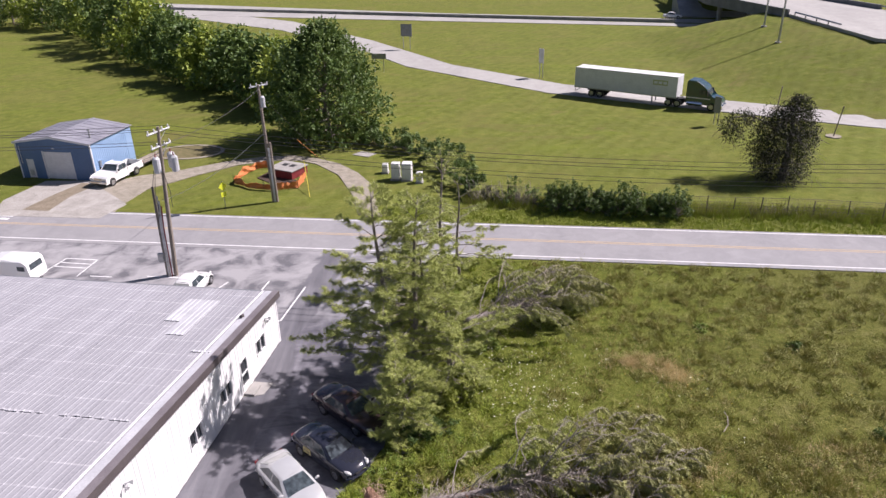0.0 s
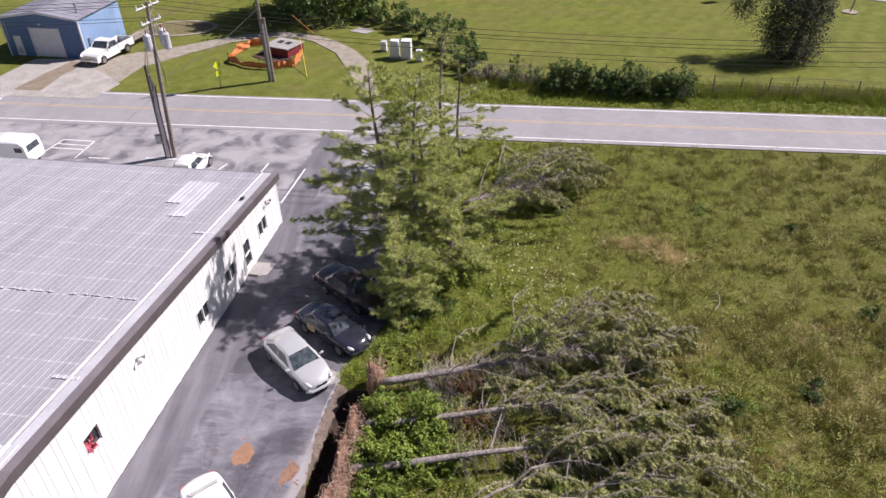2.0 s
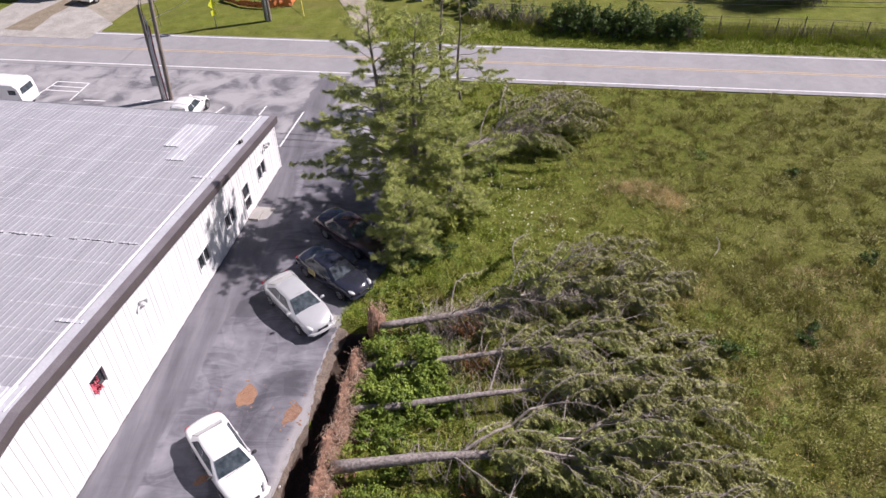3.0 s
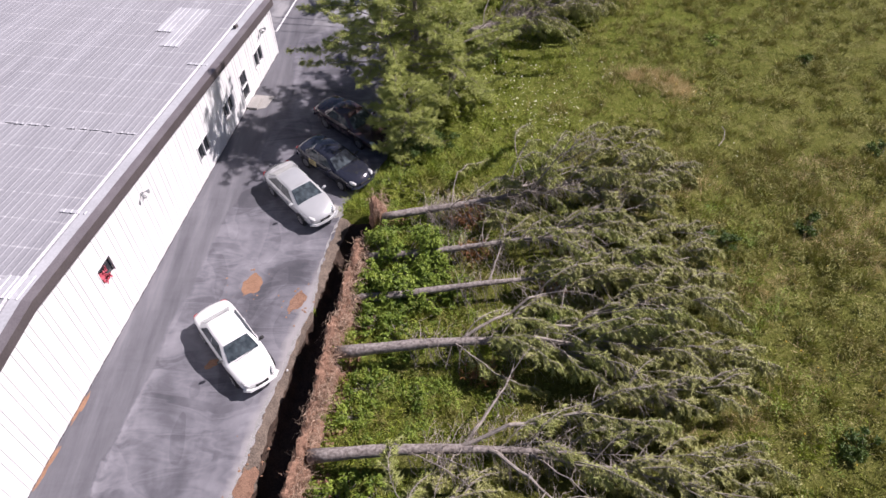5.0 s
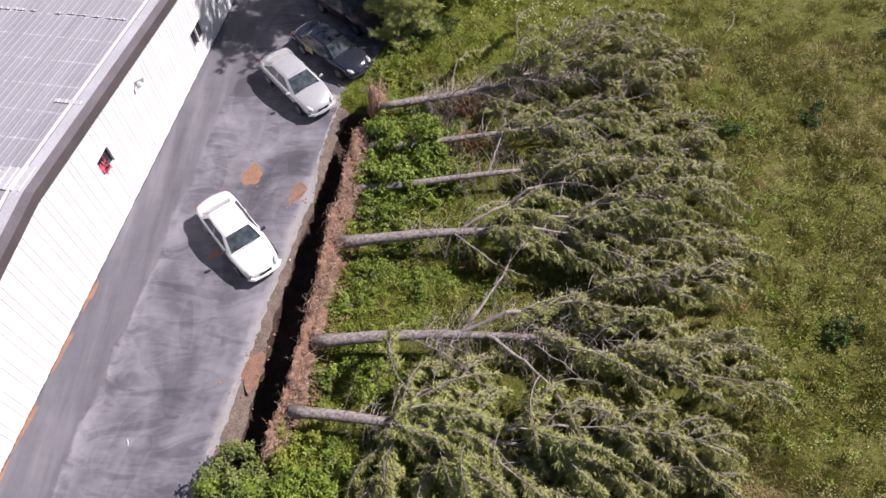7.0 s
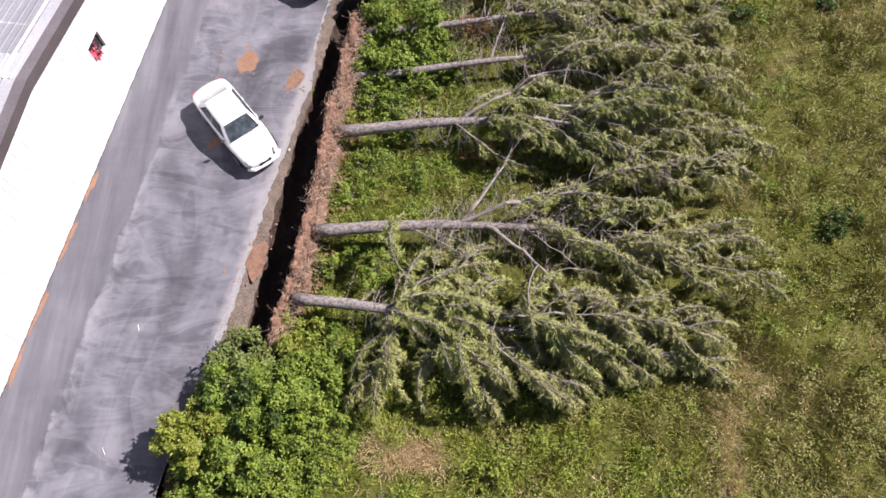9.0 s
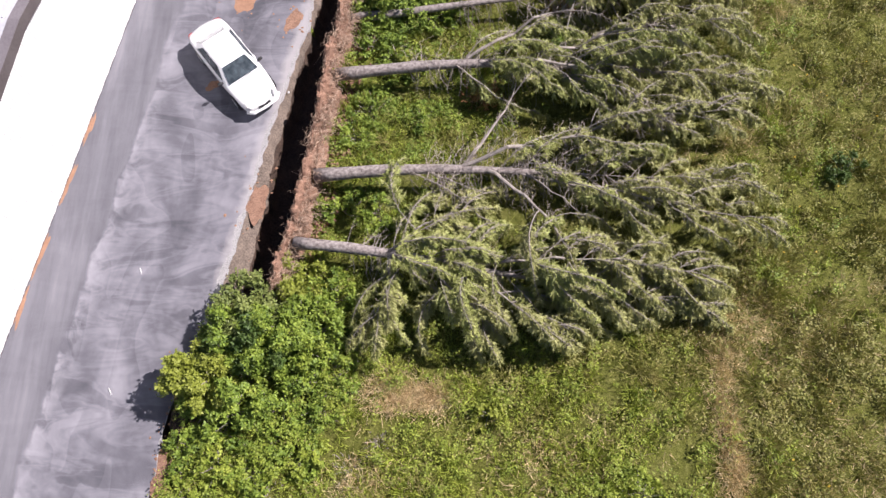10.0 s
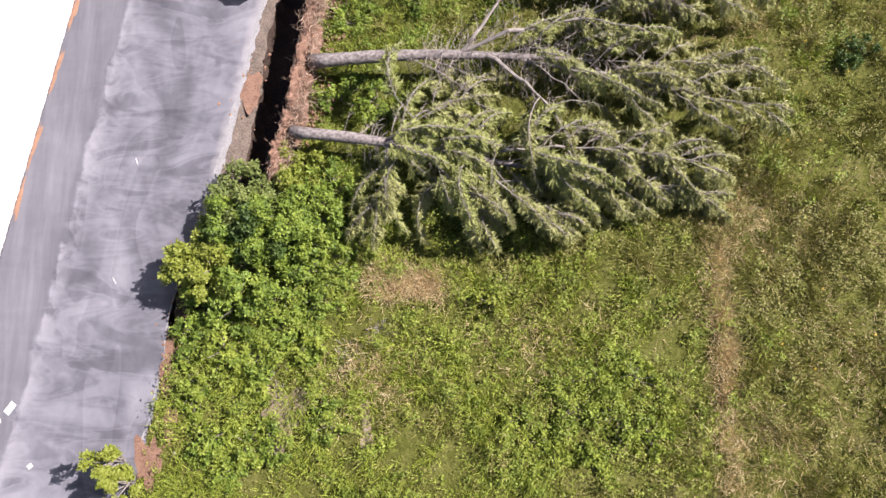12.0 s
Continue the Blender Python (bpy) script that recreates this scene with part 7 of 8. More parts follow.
M_SIGN_BACK = surface("grey_sign_back", (0.20, 0.21, 0.25), (0.30, 0.31, 0.36), 2, 0.5, 0.4)
post_sign(-7.7, 142, 2.4, 2.4, 2.6, -20, "square grey sign back on two posts by the slip road", M_SIGN_BACK)
post_sign(15.9, 111.8, 1.3, 2.3, 2.4, -60, "tall pale sign on two posts by the slip road", M_SHED_TRIM)
post_sign(-11.5, 119.2, 2.6, 0.9, 2.3, -10, "wide low grey sign on two posts by the slip road", M_SIGN_BACK)
post_sign(34.1, 80.9, 1.0, 2.0, 1.6, -60, "narrow grey sign on two posts by the slip road", M_SIGN_BACK)
for x, y, h, lean in ((46.15, 75.0, 3.6, 0.5), (45.2, 88.5, 3.0, 0.2)):
    tagged(part("marker_post", Geo().tube([(x, y, 0), (x + lean, y, h)], 0.07, 6), M_POLE), "dark wooden marker post by the slip road", "post", group="marker posts")
    tagged(part("post_pad", Geo().tube([(x, y, -0.1), (x, y, 0.06)], 0.9, 9), M_GRAVEL), "pale gravel pad round a post", "pad", group="post pads")
for x, y, h in ((57.5, 118.5, 13.0), (60.2, 131.5, 13.0)):
    z = float(ground_height(x, y))
    l = thing("light_mast", "tall grey steel light mast on the embankment", "street lamp", pose(x, y, z), "light masts")
    part("mast", Geo().tube([(0, 0, -0.5), (0.1, 0, h)], [0.20, 0.11], 8), M_STEEL, l)
    part("footing", Geo().tube([(0, 0, -0.4), (0, 0, 0.15)], 0.55, 10), M_CONCRETE, l)
    part("lamp_arm", Geo().tube([(0.1, 0, h - 0.1), (0.9, 0.3, h + 0.4), (2.0, 0.6, h + 0.5)], 0.06, 6), M_STEEL, l)

# ---- overpass ----
over = thing("overpass", "grey concrete overpass with dark underside and guard rails", "bridge")
M_GIRDER = surface("grey_girder_paint", (0.12, 0.125, 0.135), (0.19, 0.195, 0.205), 0.5, 0.8, fine=6)
M_BRIDGE = surface("weathered_bridge_concrete", (0.24, 0.24, 0.24), (0.36, 0.36, 0.35), 0.4, 0.9, fine=6)


def strip_geo(left, right, z0, z1):
    g = Geo()
    n = len(left)
    v = [(x, y, z) for z in (z0, z1) for x, y in left] + [(x, y, z) for z in (z0, z1) for x, y in right]
    q = []
    for i in range(n - 1):
        q += [(n + i, n + i + 1, 3 * n + i + 1, 3 * n + i), (i, 2 * n + i, 2 * n + i + 1, i + 1), (i, i + 1, n + i + 1, n + i), (2 * n + i, 3 * n + i, 3 * n + i + 1, 2 * n + i + 1)]
    q += [(0, n, 3 * n, 2 * n), (n - 1, 3 * n - 1, 4 * n - 1, 2 * n - 1)]
    return g.put(v, quads=q)


near_side = [(68, 212), (61.3, 167), (66.6, 136), (67.0, 106), (90, 89), (148, 80)]
far_side = [(78, 215), (81.5, 170), (86.5, 140), (87.5, 118), (104, 104), (152, 96)]
part("deck", strip_geo(near_side[:3], far_side[:3], 5.2, 6.1), M_BRIDGE, over)
tagged(part("overpass_road", strip_geo(near_side, far_side, 5.6, 6.14), M_HIGHWAY), "pale concrete road over the embankment", "road", kind="structure")
for side_line in (near_side, far_side):
    part("parapet", strip_geo([(x - 0.35, y) for x, y in side_line[:3]], [(x + 0.05, y) for x, y in side_line[:3]], 4.7, 7.0), M_GIRDER, over, "dark grey girder and parapet")
part("slope_paving", Geo().put([(60.2, 181.5, 0.3), (84, 174, 0.3), (87, 190, 5.4), (62.5, 197, 5.4), (60.2, 181.5, -0.4), (84, 174, -0.4), (87, 190, -0.4), (62.5, 197, -0.4)], quads=[(0, 1, 2, 3), (7, 6, 5, 4), (0, 4, 5, 1), (1, 5, 6, 2), (2, 6, 7, 3), (3, 7, 4, 0)]), M_BRIDGE, over, "pale concrete slope paving")
for x, y in ((66.0, 170.8), (72.5, 169.0), (79.0, 167.2)):
    part("pier", Geo().tube([(x, y, 0), (x, y, 5.2)], 0.55, 10), M_BRIDGE, over)
part("pier_cap", Geo().tube([(63.5, 171.5, 4.7), (81.0, 166.7, 4.7)], 0.6, 6), M_BRIDGE, over)
part("abutment", Geo().box(-8, 8, -2.2, 2.2, 0, 5.2).turn(pose(74.5, 196, 0, 0, 0, -16)), M_BRIDGE, over)
for line in ([(66.6, 133.5), (66.9, 117)], far_side[:4]):
    r = part("guard_rail", Geo().tube([(x, y, 6.75) for x, y in line], 0.14, 4), M_STEEL, over)
    for (x0, y0), (x1, y1) in zip(line, line[1:]):
        n = int(math.hypot(x1 - x0, y1 - y0) / 4)
        for i in range(n):
            part("rail_post", Geo().box(x0 + (x1 - x0) * i / n - 0.08, x0 + (x1 - x0) * i / n + 0.08, y0 + (y1 - y0) * i / n - 0.08, y0 + (y1 - y0) * i / n + 0.08, 6.1, 6.8), M_BRIDGE, r)
rail = thing("median_barrier", "long low grey barrier between the carriageways", "barrier")
part("barrier", strip_geo([(-90, 225.4), (-0.3, 192.4), (56, 172.2)], [(-90, 225.0), (-0.3, 192.0), (56, 171.8)], 0, 0.75), M_BRIDGE, rail)


# ---- trees and hedges across the road ----
broad_tree("maple_tree", -14.6, 79.0, 13.2, 7.3, 41, "large round leafy tree with dark green crown on the lawn", M_LEAF_TREE, 30000, 0.23, 0.03, lumps=150, trunk=0.4)
for i, (x, y, h, w) in enumerate(((-22, 93, 8.6, 4.2), (-27, 99, 8.0, 4.0), (-32.5, 106, 8.4, 4.6), (-38, 111, 7.8, 4.4), (-43.5, 116, 8.6, 5.0), (-50, 126, 9.0, 5.2), (-56, 133, 10.5, 5.6), (-63.5, 144, 13.5, 6.4), (-70, 151, 14.0, 6.6), (-77, 160, 13.0, 6.2),
                                  (-86, 172, 11.5, 6.0), (-97, 186, 11.0, 6.2), (-107, 190, 10.5, 6.0), (-117, 194, 11.0, 6.4), (-128, 199, 10.0, 6.4), (-140, 205, 11.0, 6.8))):
    broad_tree("hedgerow_tree", x, y, h, w * 1.25, 50 + i, "leafy green tree in the hedgerow beyond the mown field", M_LEAF_TREE if i % 3 else M_LEAF, 4200, 0.42, 0.02, "hedgerow trees", 40, 0.25)
for i, (x, y, h, w) in enumerate(((-9.9, 77.0, 2.6, 1.9), (-8.0, 75.2, 2.2, 1.7), (-6.1, 73.8, 2.4, 1.8), (-4.2, 71.6, 2.2, 1.7), (-2.2, 69.3, 2.5, 1.8), (-0.6, 67.0, 2.8, 1.8), (0.7, 64.2, 3.2, 1.9), (1.6, 61.2, 3.0, 1.8), (2.4, 58.4, 2.4, 1.5))):
    shrub("brush", x, y, w * 1.25, h * 1.3, 80 + i, "tangled green brush along the lawn edge", M_LEAF_TREE if i % 2 else M_LEAF_DARK, 2600, 0.11, "brush along the lawn", lumps=16)
for i in range(8):
    x, y = 9.9 + 1.48 * i, 53.6 - 0.31 * i
    shrub("hedge_bush", x, y, 1.7, 3.1 + 0.5 * math.sin(i * 1.9), 100 + i, "dense dark green hedge bush at the fence", M_LEAF_DARK, 3600, 0.085, "hedge at the fence", lumps=40)
shrub("grey_bush", 6.7, 55.2, 1.7, 3.6, 121, "grey-brown twiggy bush with green top at the fence", M_LEAF_TREE, 900, 0.10, "brush at the fence", lumps=12)
shrub("grey_bush", 4.0, 56.0, 1.2, 2.2, 122, "grey-brown twiggy bush at the fence", M_VINE, 500, 0.09, "brush at the fence", lumps=9)
shrub("grey_bush", 8.6, 54.4, 1.2, 2.0, 123, "grey-brown twiggy bush at the fence", M_VINE, 500, 0.09, "brush at the fence", lumps=9)


def dead_twigs(name, x, y, size, height, seed, label, n=40, group="", material=None):
    r = np.random.default_rng(seed)
    g = Geo()
    for i in range(n):
        a = r.uniform(0, 6.28)
        s = np.array((math.cos(a), math.sin(a), 0)) * size * 0.5 * r.uniform(0, 1)
        p = limb_path(s, (math.cos(a) * 0.5 + r.normal() * 0.25, math.sin(a) * 0.5 + r.normal() * 0.25, 1), height * r.uniform(0.5, 1), 0.05, r, 6, 0.16)
        g.tube(p, np.linspace(0.022, 0.006, 6), 4, cap=False)
    return solo(name, g, material or M_TWIG, label, "dead bush", "stuff", pose(x, y, -0.05), group)


for i, (x, y) in enumerate(((3.2, 56.2), (5.6, 55.6), (7.4, 55.0))):
    dead_twigs("dead_bush", x, y, 1.6, 2.6, 130 + i, "bare grey-brown thicket at the fence", 60, "dead bushes at the fence")


def vine_tree(x, y, seed):
    r = np.random.default_rng(seed)
    b = thing("vine_covered_tree", "dark dead tree smothered in withered vines on the lawn", "tree", pose(x, y, -0.1))
    u = np.linspace(0, 1, 8)
    part("trunk", Geo().tube(np.c_[0.3 * np.sin(3 * u), 0.2 * u, 7.6 * u], 0.42 * (1 - 0.8 * u) + 0.03, 9), M_BARK, b)
    bough = np.array([(0, 0, 4.2), (-1.8, 0.8, 5.6), (-3.4, 1.4, 6.3), (-4.9, 2.0, 6.0), (-5.3, 2.2, 4.6)])
    part("bough", Geo().tube(bough, [0.16, 0.12, 0.09, 0.06, 0.03], 6), M_BARK, b)
    crown, tips = Geo(), Geo()
    blobs = [((0.1 + 0.5 * math.sin(h * 1.1) - 0.5 * (h < 5), 0.1, h), 2.2 + 0.30 * min(h, 3.0) - 0.62 * max(0.0, h - 4.4)) for h in np.linspace(0.6, 7.8, 16)]
    blobs += [((-1.9, 0.3, 5.2), 1.3), ((-1.9, 0.2, 3.4), 1.4), ((-1.2, 0.2, 6.4), 1.0), ((1.9, -0.2, 5.2), 0.9), ((2.2, -0.2, 4.2), 0.8), ((0.2, 0, 8.2), 0.5), ((-2.0, 0, 1.6), 1.2)]
    blobs += [((-4.4, 1.8, 5.8), 1.25), ((-5.2, 2.1, 5.2), 1.15), ((-4.9, 2.0, 4.2), 1.0), ((-3.6, 1.5, 6.1), 0.7)]
    for c, rad in blobs:
        n = int(430 * rad)
        q = unit(r.normal(size=(n, 3))) * (r.uniform(0.3, 1, (n, 1)) ** 0.5) * r.uniform(0.8, 1.25, (n, 1)) * rad
        v, f = leaves(np.array(c) + q, r.uniform(0.06, 0.12, n), r, 0.0)
        crown.put(v, quads=f)
        for k in range(34):
            d = unit(r.normal(size=3))
            p = limb_path(np.array(c) + d * rad * 0.6, d + np.array((0, 0, 0.1)), rad * r.uniform(0.5, 1.1), 0.4, r, 4, 0.2)
            tips.tube(p, np.linspace(0.022, 0.007, 4), 3, cap=False)
    part("crown", crown, M_VINE, b)
    part("branchwork", tips, M_VINEWOOD, b, "tangled grey-violet vines")


M_VINEWOOD = surface("withered_vine_wood", (0.055, 0.045, 0.048), (0.16, 0.135, 0.135), 2.0, 0.95, fine=12)
vine_tree(33.7, 60.6, 140)

# chain-link fence
M_LINK = surface("rusty_fence_steel", (0.10, 0.085, 0.075), (0.18, 0.155, 0.14), 3, 0.7, 0.4)
fence = thing("fence", "old rusty wire fence with leaning posts along the verge", "fence")
F_LINE = [(2.0, 56.4), (21.0, 52.2), (32.3, 50.7), (37.7, 49.5), (70, 45.2)]
rf = np.random.default_rng(17)
for (x0, y0), (x1, y1) in zip(F_LINE, F_LINE[1:]):
    n = int(math.hypot(x1 - x0, y1 - y0) / 1.9)
    for i in range(n):
        x, y = x0 + (x1 - x0) * i / n, y0 + (y1 - y0) * i / n
        h = rf.uniform(1.45, 1.95)
        part("post", Geo().tube([(x, y, -0.2), (x + rf.normal() * 0.10, y + rf.normal() * 0.06, h)], 0.045, 6), M_LINK, fence)
for z in (0.25, 0.55, 0.85, 1.15, 1.45, 1.62):
    part("strand", Geo().tube([(x, y, z + 0.04 * math.sin(x)) for x, y in F_LINE], 0.012 if z < 1.6 else 0.022, 4), M_LINK, fence)
for i in range(16):
    u = rf.uniform(0, 1)
    x = 21.5 + 16 * u + rf.normal() * 0.3
    y = 52.3 - (x - 21) * 0.155
    dead_twigs("fence_sapling", x, y, 0.7, rf.uniform(1.2, 2.3), 160 + i, "thin dead sapling grown into the fence", 7, "dead saplings at the fence", M_BARK)

# ---- bushes round the fallen pines and the lot ----
bushes = [(5.0, -7.3, 1.1, 0.65, 5), (6.3, -7.2, 0.9, 0.55, 5), (4.1, -8.3, 1.0, 0.6, 5), (5.6, -8.6, 1.2, 0.65, 5), (6.6, -9.2, 0.9, 0.55, 5), (3.4, -9.6, 1.0, 0.5, 5), (4.7, -9.9, 1.0, 0.6, 5), (2.2, -8.7, 0.7, 0.5, 5),
          (-8.2, -6.3, 1.2, 1.0, 5), (-6.7, -6.5, 1.2, 0.9, 5), (-5.2, -6.1, 1.0, 0.7, 5), (-8.8, -7.6, 1.0, 0.8, 5), (-7.3, -8.0, 1.0, 0.8, 5), (-8.3, -9.4, 1.1, 0.8, 5), (-4.7, -3.0, 1.1, 1.2, 5), (-5.3, -2.6, 1.0, 1.6, 5), (-7.0, -9.6, 0.9, 0.7, 5),
          (-2.5, 13.9, 2.2, 2.4, 0), (-3.4, 12.3, 1.4, 1.4, 0), (-1.8, 12.7, 1.4, 1.4, 0), (-3.3, 15.3, 1.0, 1.0, 2), (-2.4, 9.9, 1.3, 0.8, 0), (-3.4, 7.4, 1.2, 0.85, 0), (-4.1, 6.2, 0.9, 0.75, 0), (-1.4, 7.2, 1.0, 0.7, 0), (-4.4, 3.2, 1.1, 0.8, 0), (-3.0, 3.0, 1.1, 0.7, 0), (-2.2, 10.9, 1.0, 0.7, 0), (-1.1, 13.3, 1.2, 1.5, 0), (-2.6, 12.0, 1.2, 1.3, 0), (-3.4, 14.4, 1.3, 1.7, 0), (0.1, 12.5, 0.9, 1.1, 0), (-0.7, 14.8, 0.9, 1.1, 0), (-0.9, 11.9, 1.0, 1.1, 0), (-1.8, 9.7, 0.9, 1.2, 2), (-3.6, 10.7, 0.9, 0.9, 0),
          (-1.7, 22.3, 1.3, 1.4, 1), (-0.7, 22.9, 1.0, 1.1, 1), (-2.6, 21.2, 1.0, 0.8, 2), (-3.0, 19.3, 1.0, 0.7, 2), (-2.0, 18.9, 1.0, 0.7, 2), (4.6, 10.6, 1.0, 1.0, 0), (7.6, 13.4, 1.3, 1.1, 1), (12.6, 15.2, 0.9, 0.9, 1),
          (-8.95, -3.5, 1.25, 3.0, 2), (-9.25, -3.65, 1.0, 2.5, 2), (-8.5, -3.9, 1.1, 2.4, 2), (-8.8, -4.6, 1.0, 1.6, 0), (-7.7, -4.6, 1.3, 1.7, 0), (-7.6, -0.9, 1.5, 2.4, 4), (-6.2, -1.8, 1.6, 2.6, 0), (-7.9, -2.2, 1.3, 2.4, 0), (-6.0, -4.4, 1.3, 1.2, 0), (-4.6, -4.4, 1.1, 0.8, 0), (-7.0, -6.6, 1.2, 0.9, 0), (-5.1, -6.0, 1.0, 0.6, 0), (-9.2, -5.7, 0.9, 0.9, 0), (-8.6, -9.6, 0.9, 0.6, 0), (-7.6, -10.6, 1.0, 0.6, 0), (-5.1, 0.4, 1.0, 1.1, 2), (-4.9, -0.9, 1.0, 1.0, 0), (-7.1, -3.6, 1.6, 2.4, 0), (-5.4, -3.2, 1.3, 1.3, 0), (-4.2, -2.0, 1.0, 0.9, 0), (-8.2, -5.2, 1.1, 1.0, 0), (-6.6, -5.4, 1.2, 1.0, 0), (-8.3, -2.2, 0.9, 1.6, 1), (-5.9, 0.0, 1.2, 1.6, 2), (-4.5, -0.5, 1.1, 1.3, 0), (-5.3, -1.7, 1.4, 1.9, 0), (-6.9, -2.4, 1.2, 2.5, 1), (-4.3, -3.4, 1.1, 0.9, 0),
          (-11.45, -10.1, 0.55, 3.4, 3), (-11.1, -10.9, 0.6, 2.6, 3), (1.15, -4.55, 0.7, 0.8, 2), (14.8, -1.2, 0.5, 0.45, 2), (15.0, 4.7, 0.85, 0.9, 1), (-8.9, -8.0, 0.8, 0.6, 0), (-6.3, -9.6, 1.0, 0.7, 0), (-4.3, -8.8, 0.9, 0.6, 0), (-9.4, -6.6, 0.7, 0.5, 0),
          (21.5, 30.0, 0.7, 0.6, 1), (22.5, 21.5, 0.8, 0.6, 1), (17.0, 16.2, 0.9, 0.7, 1), (16.4, 32.6, 0.7, 0.4, 0), (2.2, 30.8, 1.0, 0.9, 0), (0.6, 33.6, 1.2, 1.2, 0), (0.5, 29.8, 1.2, 0.9, 2), (1.6, 27.0, 1.1, 0.8, 2), (0.6, 25.4, 1.2, 1.0, 2), (-0.2, 36.4, 1.3, 1.4, 0), (1.8, 38.6, 1.2, 1.1, 2)]
for i, (x, y, w, h, k) in enumerate(bushes):
    mat, what = ((M_BUSH, "bright green leafy bush"), (M_LEAF_DARK, "dark green leafy bush"), (M_LEAF_YELLOW, "yellow-green leafy bush"), (M_LEAF_YELLOW, "pale yellow-green sapling"), (M_OLIVE_BUSH, "dull olive-green leafy bush"), (M_LEAF, "low bright green weedy bush"))[k]
    shrub("sapling" if k == 3 else "bush", x, y, w, h, 200 + i, what + (" beside the lot edge" if x < -3 else " in the rough meadow"), mat, int(1600 * w * (0.7 + 0.5 * h) * (1.6 if h > 2.2 else 1)), 0.058 if h > 1.2 else 0.053, "bushes", "bush", lumps=int(9 + 8 * w))

# ---- meadow growth ----
def on_meadow(x, y):
    edge, foot = on_line(LOT_EDGE, y), on_line(ROOT_FOOT, y)
    rd = (x - ROAD_AT.x) * ROAD_Y.x + (y - ROAD_AT.y) * ROAD_Y.y
    trench = (x < foot + 0.5) & (y < 17.4) & (y > -0.4)
    shaded = (x > 1.5) & (x < 10.5) & (y > -0.5) & (y < 17.8) & (np.sin(x * 91.7 + y * 57.3) > -0.35)
    return (x > edge + 0.15) & (rd < -3.9) & ~trench & ~shaded


def trodden(x, y):
    """The strips where the growth lies flat and dry."""
    return ((np.abs(x - 9.35 - 0.25 * np.sin(y * 0.9)) < 0.34) & (y > -10.5) & (y < -2.2)) | (((x + 1.6) / 1.5) ** 2 + ((y + 3.9) / 0.55) ** 2 < 1)


def drift(x, y):
    """Slow waves over the meadow, from thin (minus) to rank growth (plus)."""
    return (np.sin(x * 1.13 + 1.9 * np.sin(y * 0.71) + 0.6) + np.sin(y * 1.37 + 1.6 * np.sin(x * 0.83)) + 0.8 * np.sin(x * 2.9 - y * 2.3 + np.sin(y * 1.9))) / 2.8


def lushness(x, y):
    """How green the growth is: fresh by the lot, the pines and the road, dry further out."""
    z = np.zeros(len(x))
    wob = 1.6 * np.sin(x * 0.55 + 1.7 * np.sin(y * 0.31)) + 1.2 * np.sin(y * 0.83 + x * 0.2)
    z += np.clip((3.5 + wob - x) / 6, 0, 1) * (y < 20)
    z += np.clip((8.5 + 0.15 * (y - 26) + wob - x) / 5, 0, 1) * (y >= 20)
    z += 1.2 * np.exp(-(((x - 6.2) / 3.6) ** 2 + ((y + 7.2) / 3.2) ** 2))
    z += 0.45 * np.exp(-(((x - 12.8) / 1.3) ** 2)) * (y > -1) * (y < 18)
    z += 0.55 * np.clip((8 + wob - np.abs(x)) / 5, 0, 1) * (y < -1.5)
    z += 0.30 * (np.sin(x * 2.3 + 1.9 * np.sin(y * 1.7)) + np.sin(y * 2.9 + 1.3 * np.sin(x * 1.1))) * (z > 0.05)
    return np.clip(z, 0, 1)


rg = np.random.default_rng(77)


def scatter(n, x0, x1, y0, y1):
    """Places on the meadow, two thirds of them gathered in clumps."""
    k = n // 13
    cx, cy, r = rg.uniform(x0, x1, k), rg.uniform(y0, y1, k), rg.uniform(0.08, 0.28, k)
    high = rg.uniform(0.5, 1.75, k)
    i = rg.integers(0, k, n)
    x, y = cx[i] + rg.normal(size=n) * r[i], cy[i] + rg.normal(size=n) * r[i]
    free = rg.uniform(0, 1, n) < 0.24
    x, y = np.where(free, rg.uniform(x0, x1, n), x), np.where(free, rg.uniform(y0, y1, n), y)
    wave = drift(x, y)
    ok = on_meadow(x, y) & ~(trodden(x, y) & (rg.uniform(0, 1, len(x)) < 0.5)) & (rg.uniform(0, 1, len(x)) < 0.80 + 0.75 * wave)
    return x[ok], y[ok], (np.where(free, 0.6, high[i]) * (1 + 0.45 * wave))[ok]


def tuft_mesh(x, y, blades_each, reach, width, lean):
    n = len(x)
    base = np.c_[x, y, ground_height(x, y)]
    at = np.repeat(base, blades_each, 0) + np.c_[rg.normal(size=(n * blades_each, 2)) * 0.10, np.zeros(n * blades_each)]
    out = at - np.repeat(base, blades_each, 0)
    way = unit(np.c_[rg.normal(size=(len(at), 2)) * lean * 0.6 + out[:, :2] * 4.5 * lean, np.ones(len(at))])
    v, t = blades(at, way, np.repeat(reach, blades_each) * rg.uniform(0.6, 1.3, len(at)), np.full(len(at), width), np.zeros(len(at)), rg)
    return Geo().put(v, tris=t)


def weed_mesh(x, y, each, spread, size, tall):
    n = len(x)
    base = np.c_[x, y, ground_height(x, y)]
    q = rg.normal(size=(n * each, 3)) * np.array((0.36, 0.36, 0.30))
    at = np.repeat(base, each, 0) + q * np.repeat(spread, each)[:, None] + np.c_[np.zeros((n * each, 2)), np.repeat(tall, each) * rg.uniform(0.35, 1.0, n * each)]
    at[:, 2] = np.maximum(at[:, 2], 0.0)
    v, f = leaves(at, size * rg.uniform(0.6, 1.5, n * each), rg, 0.6)
    return Geo().put(v, quads=f)


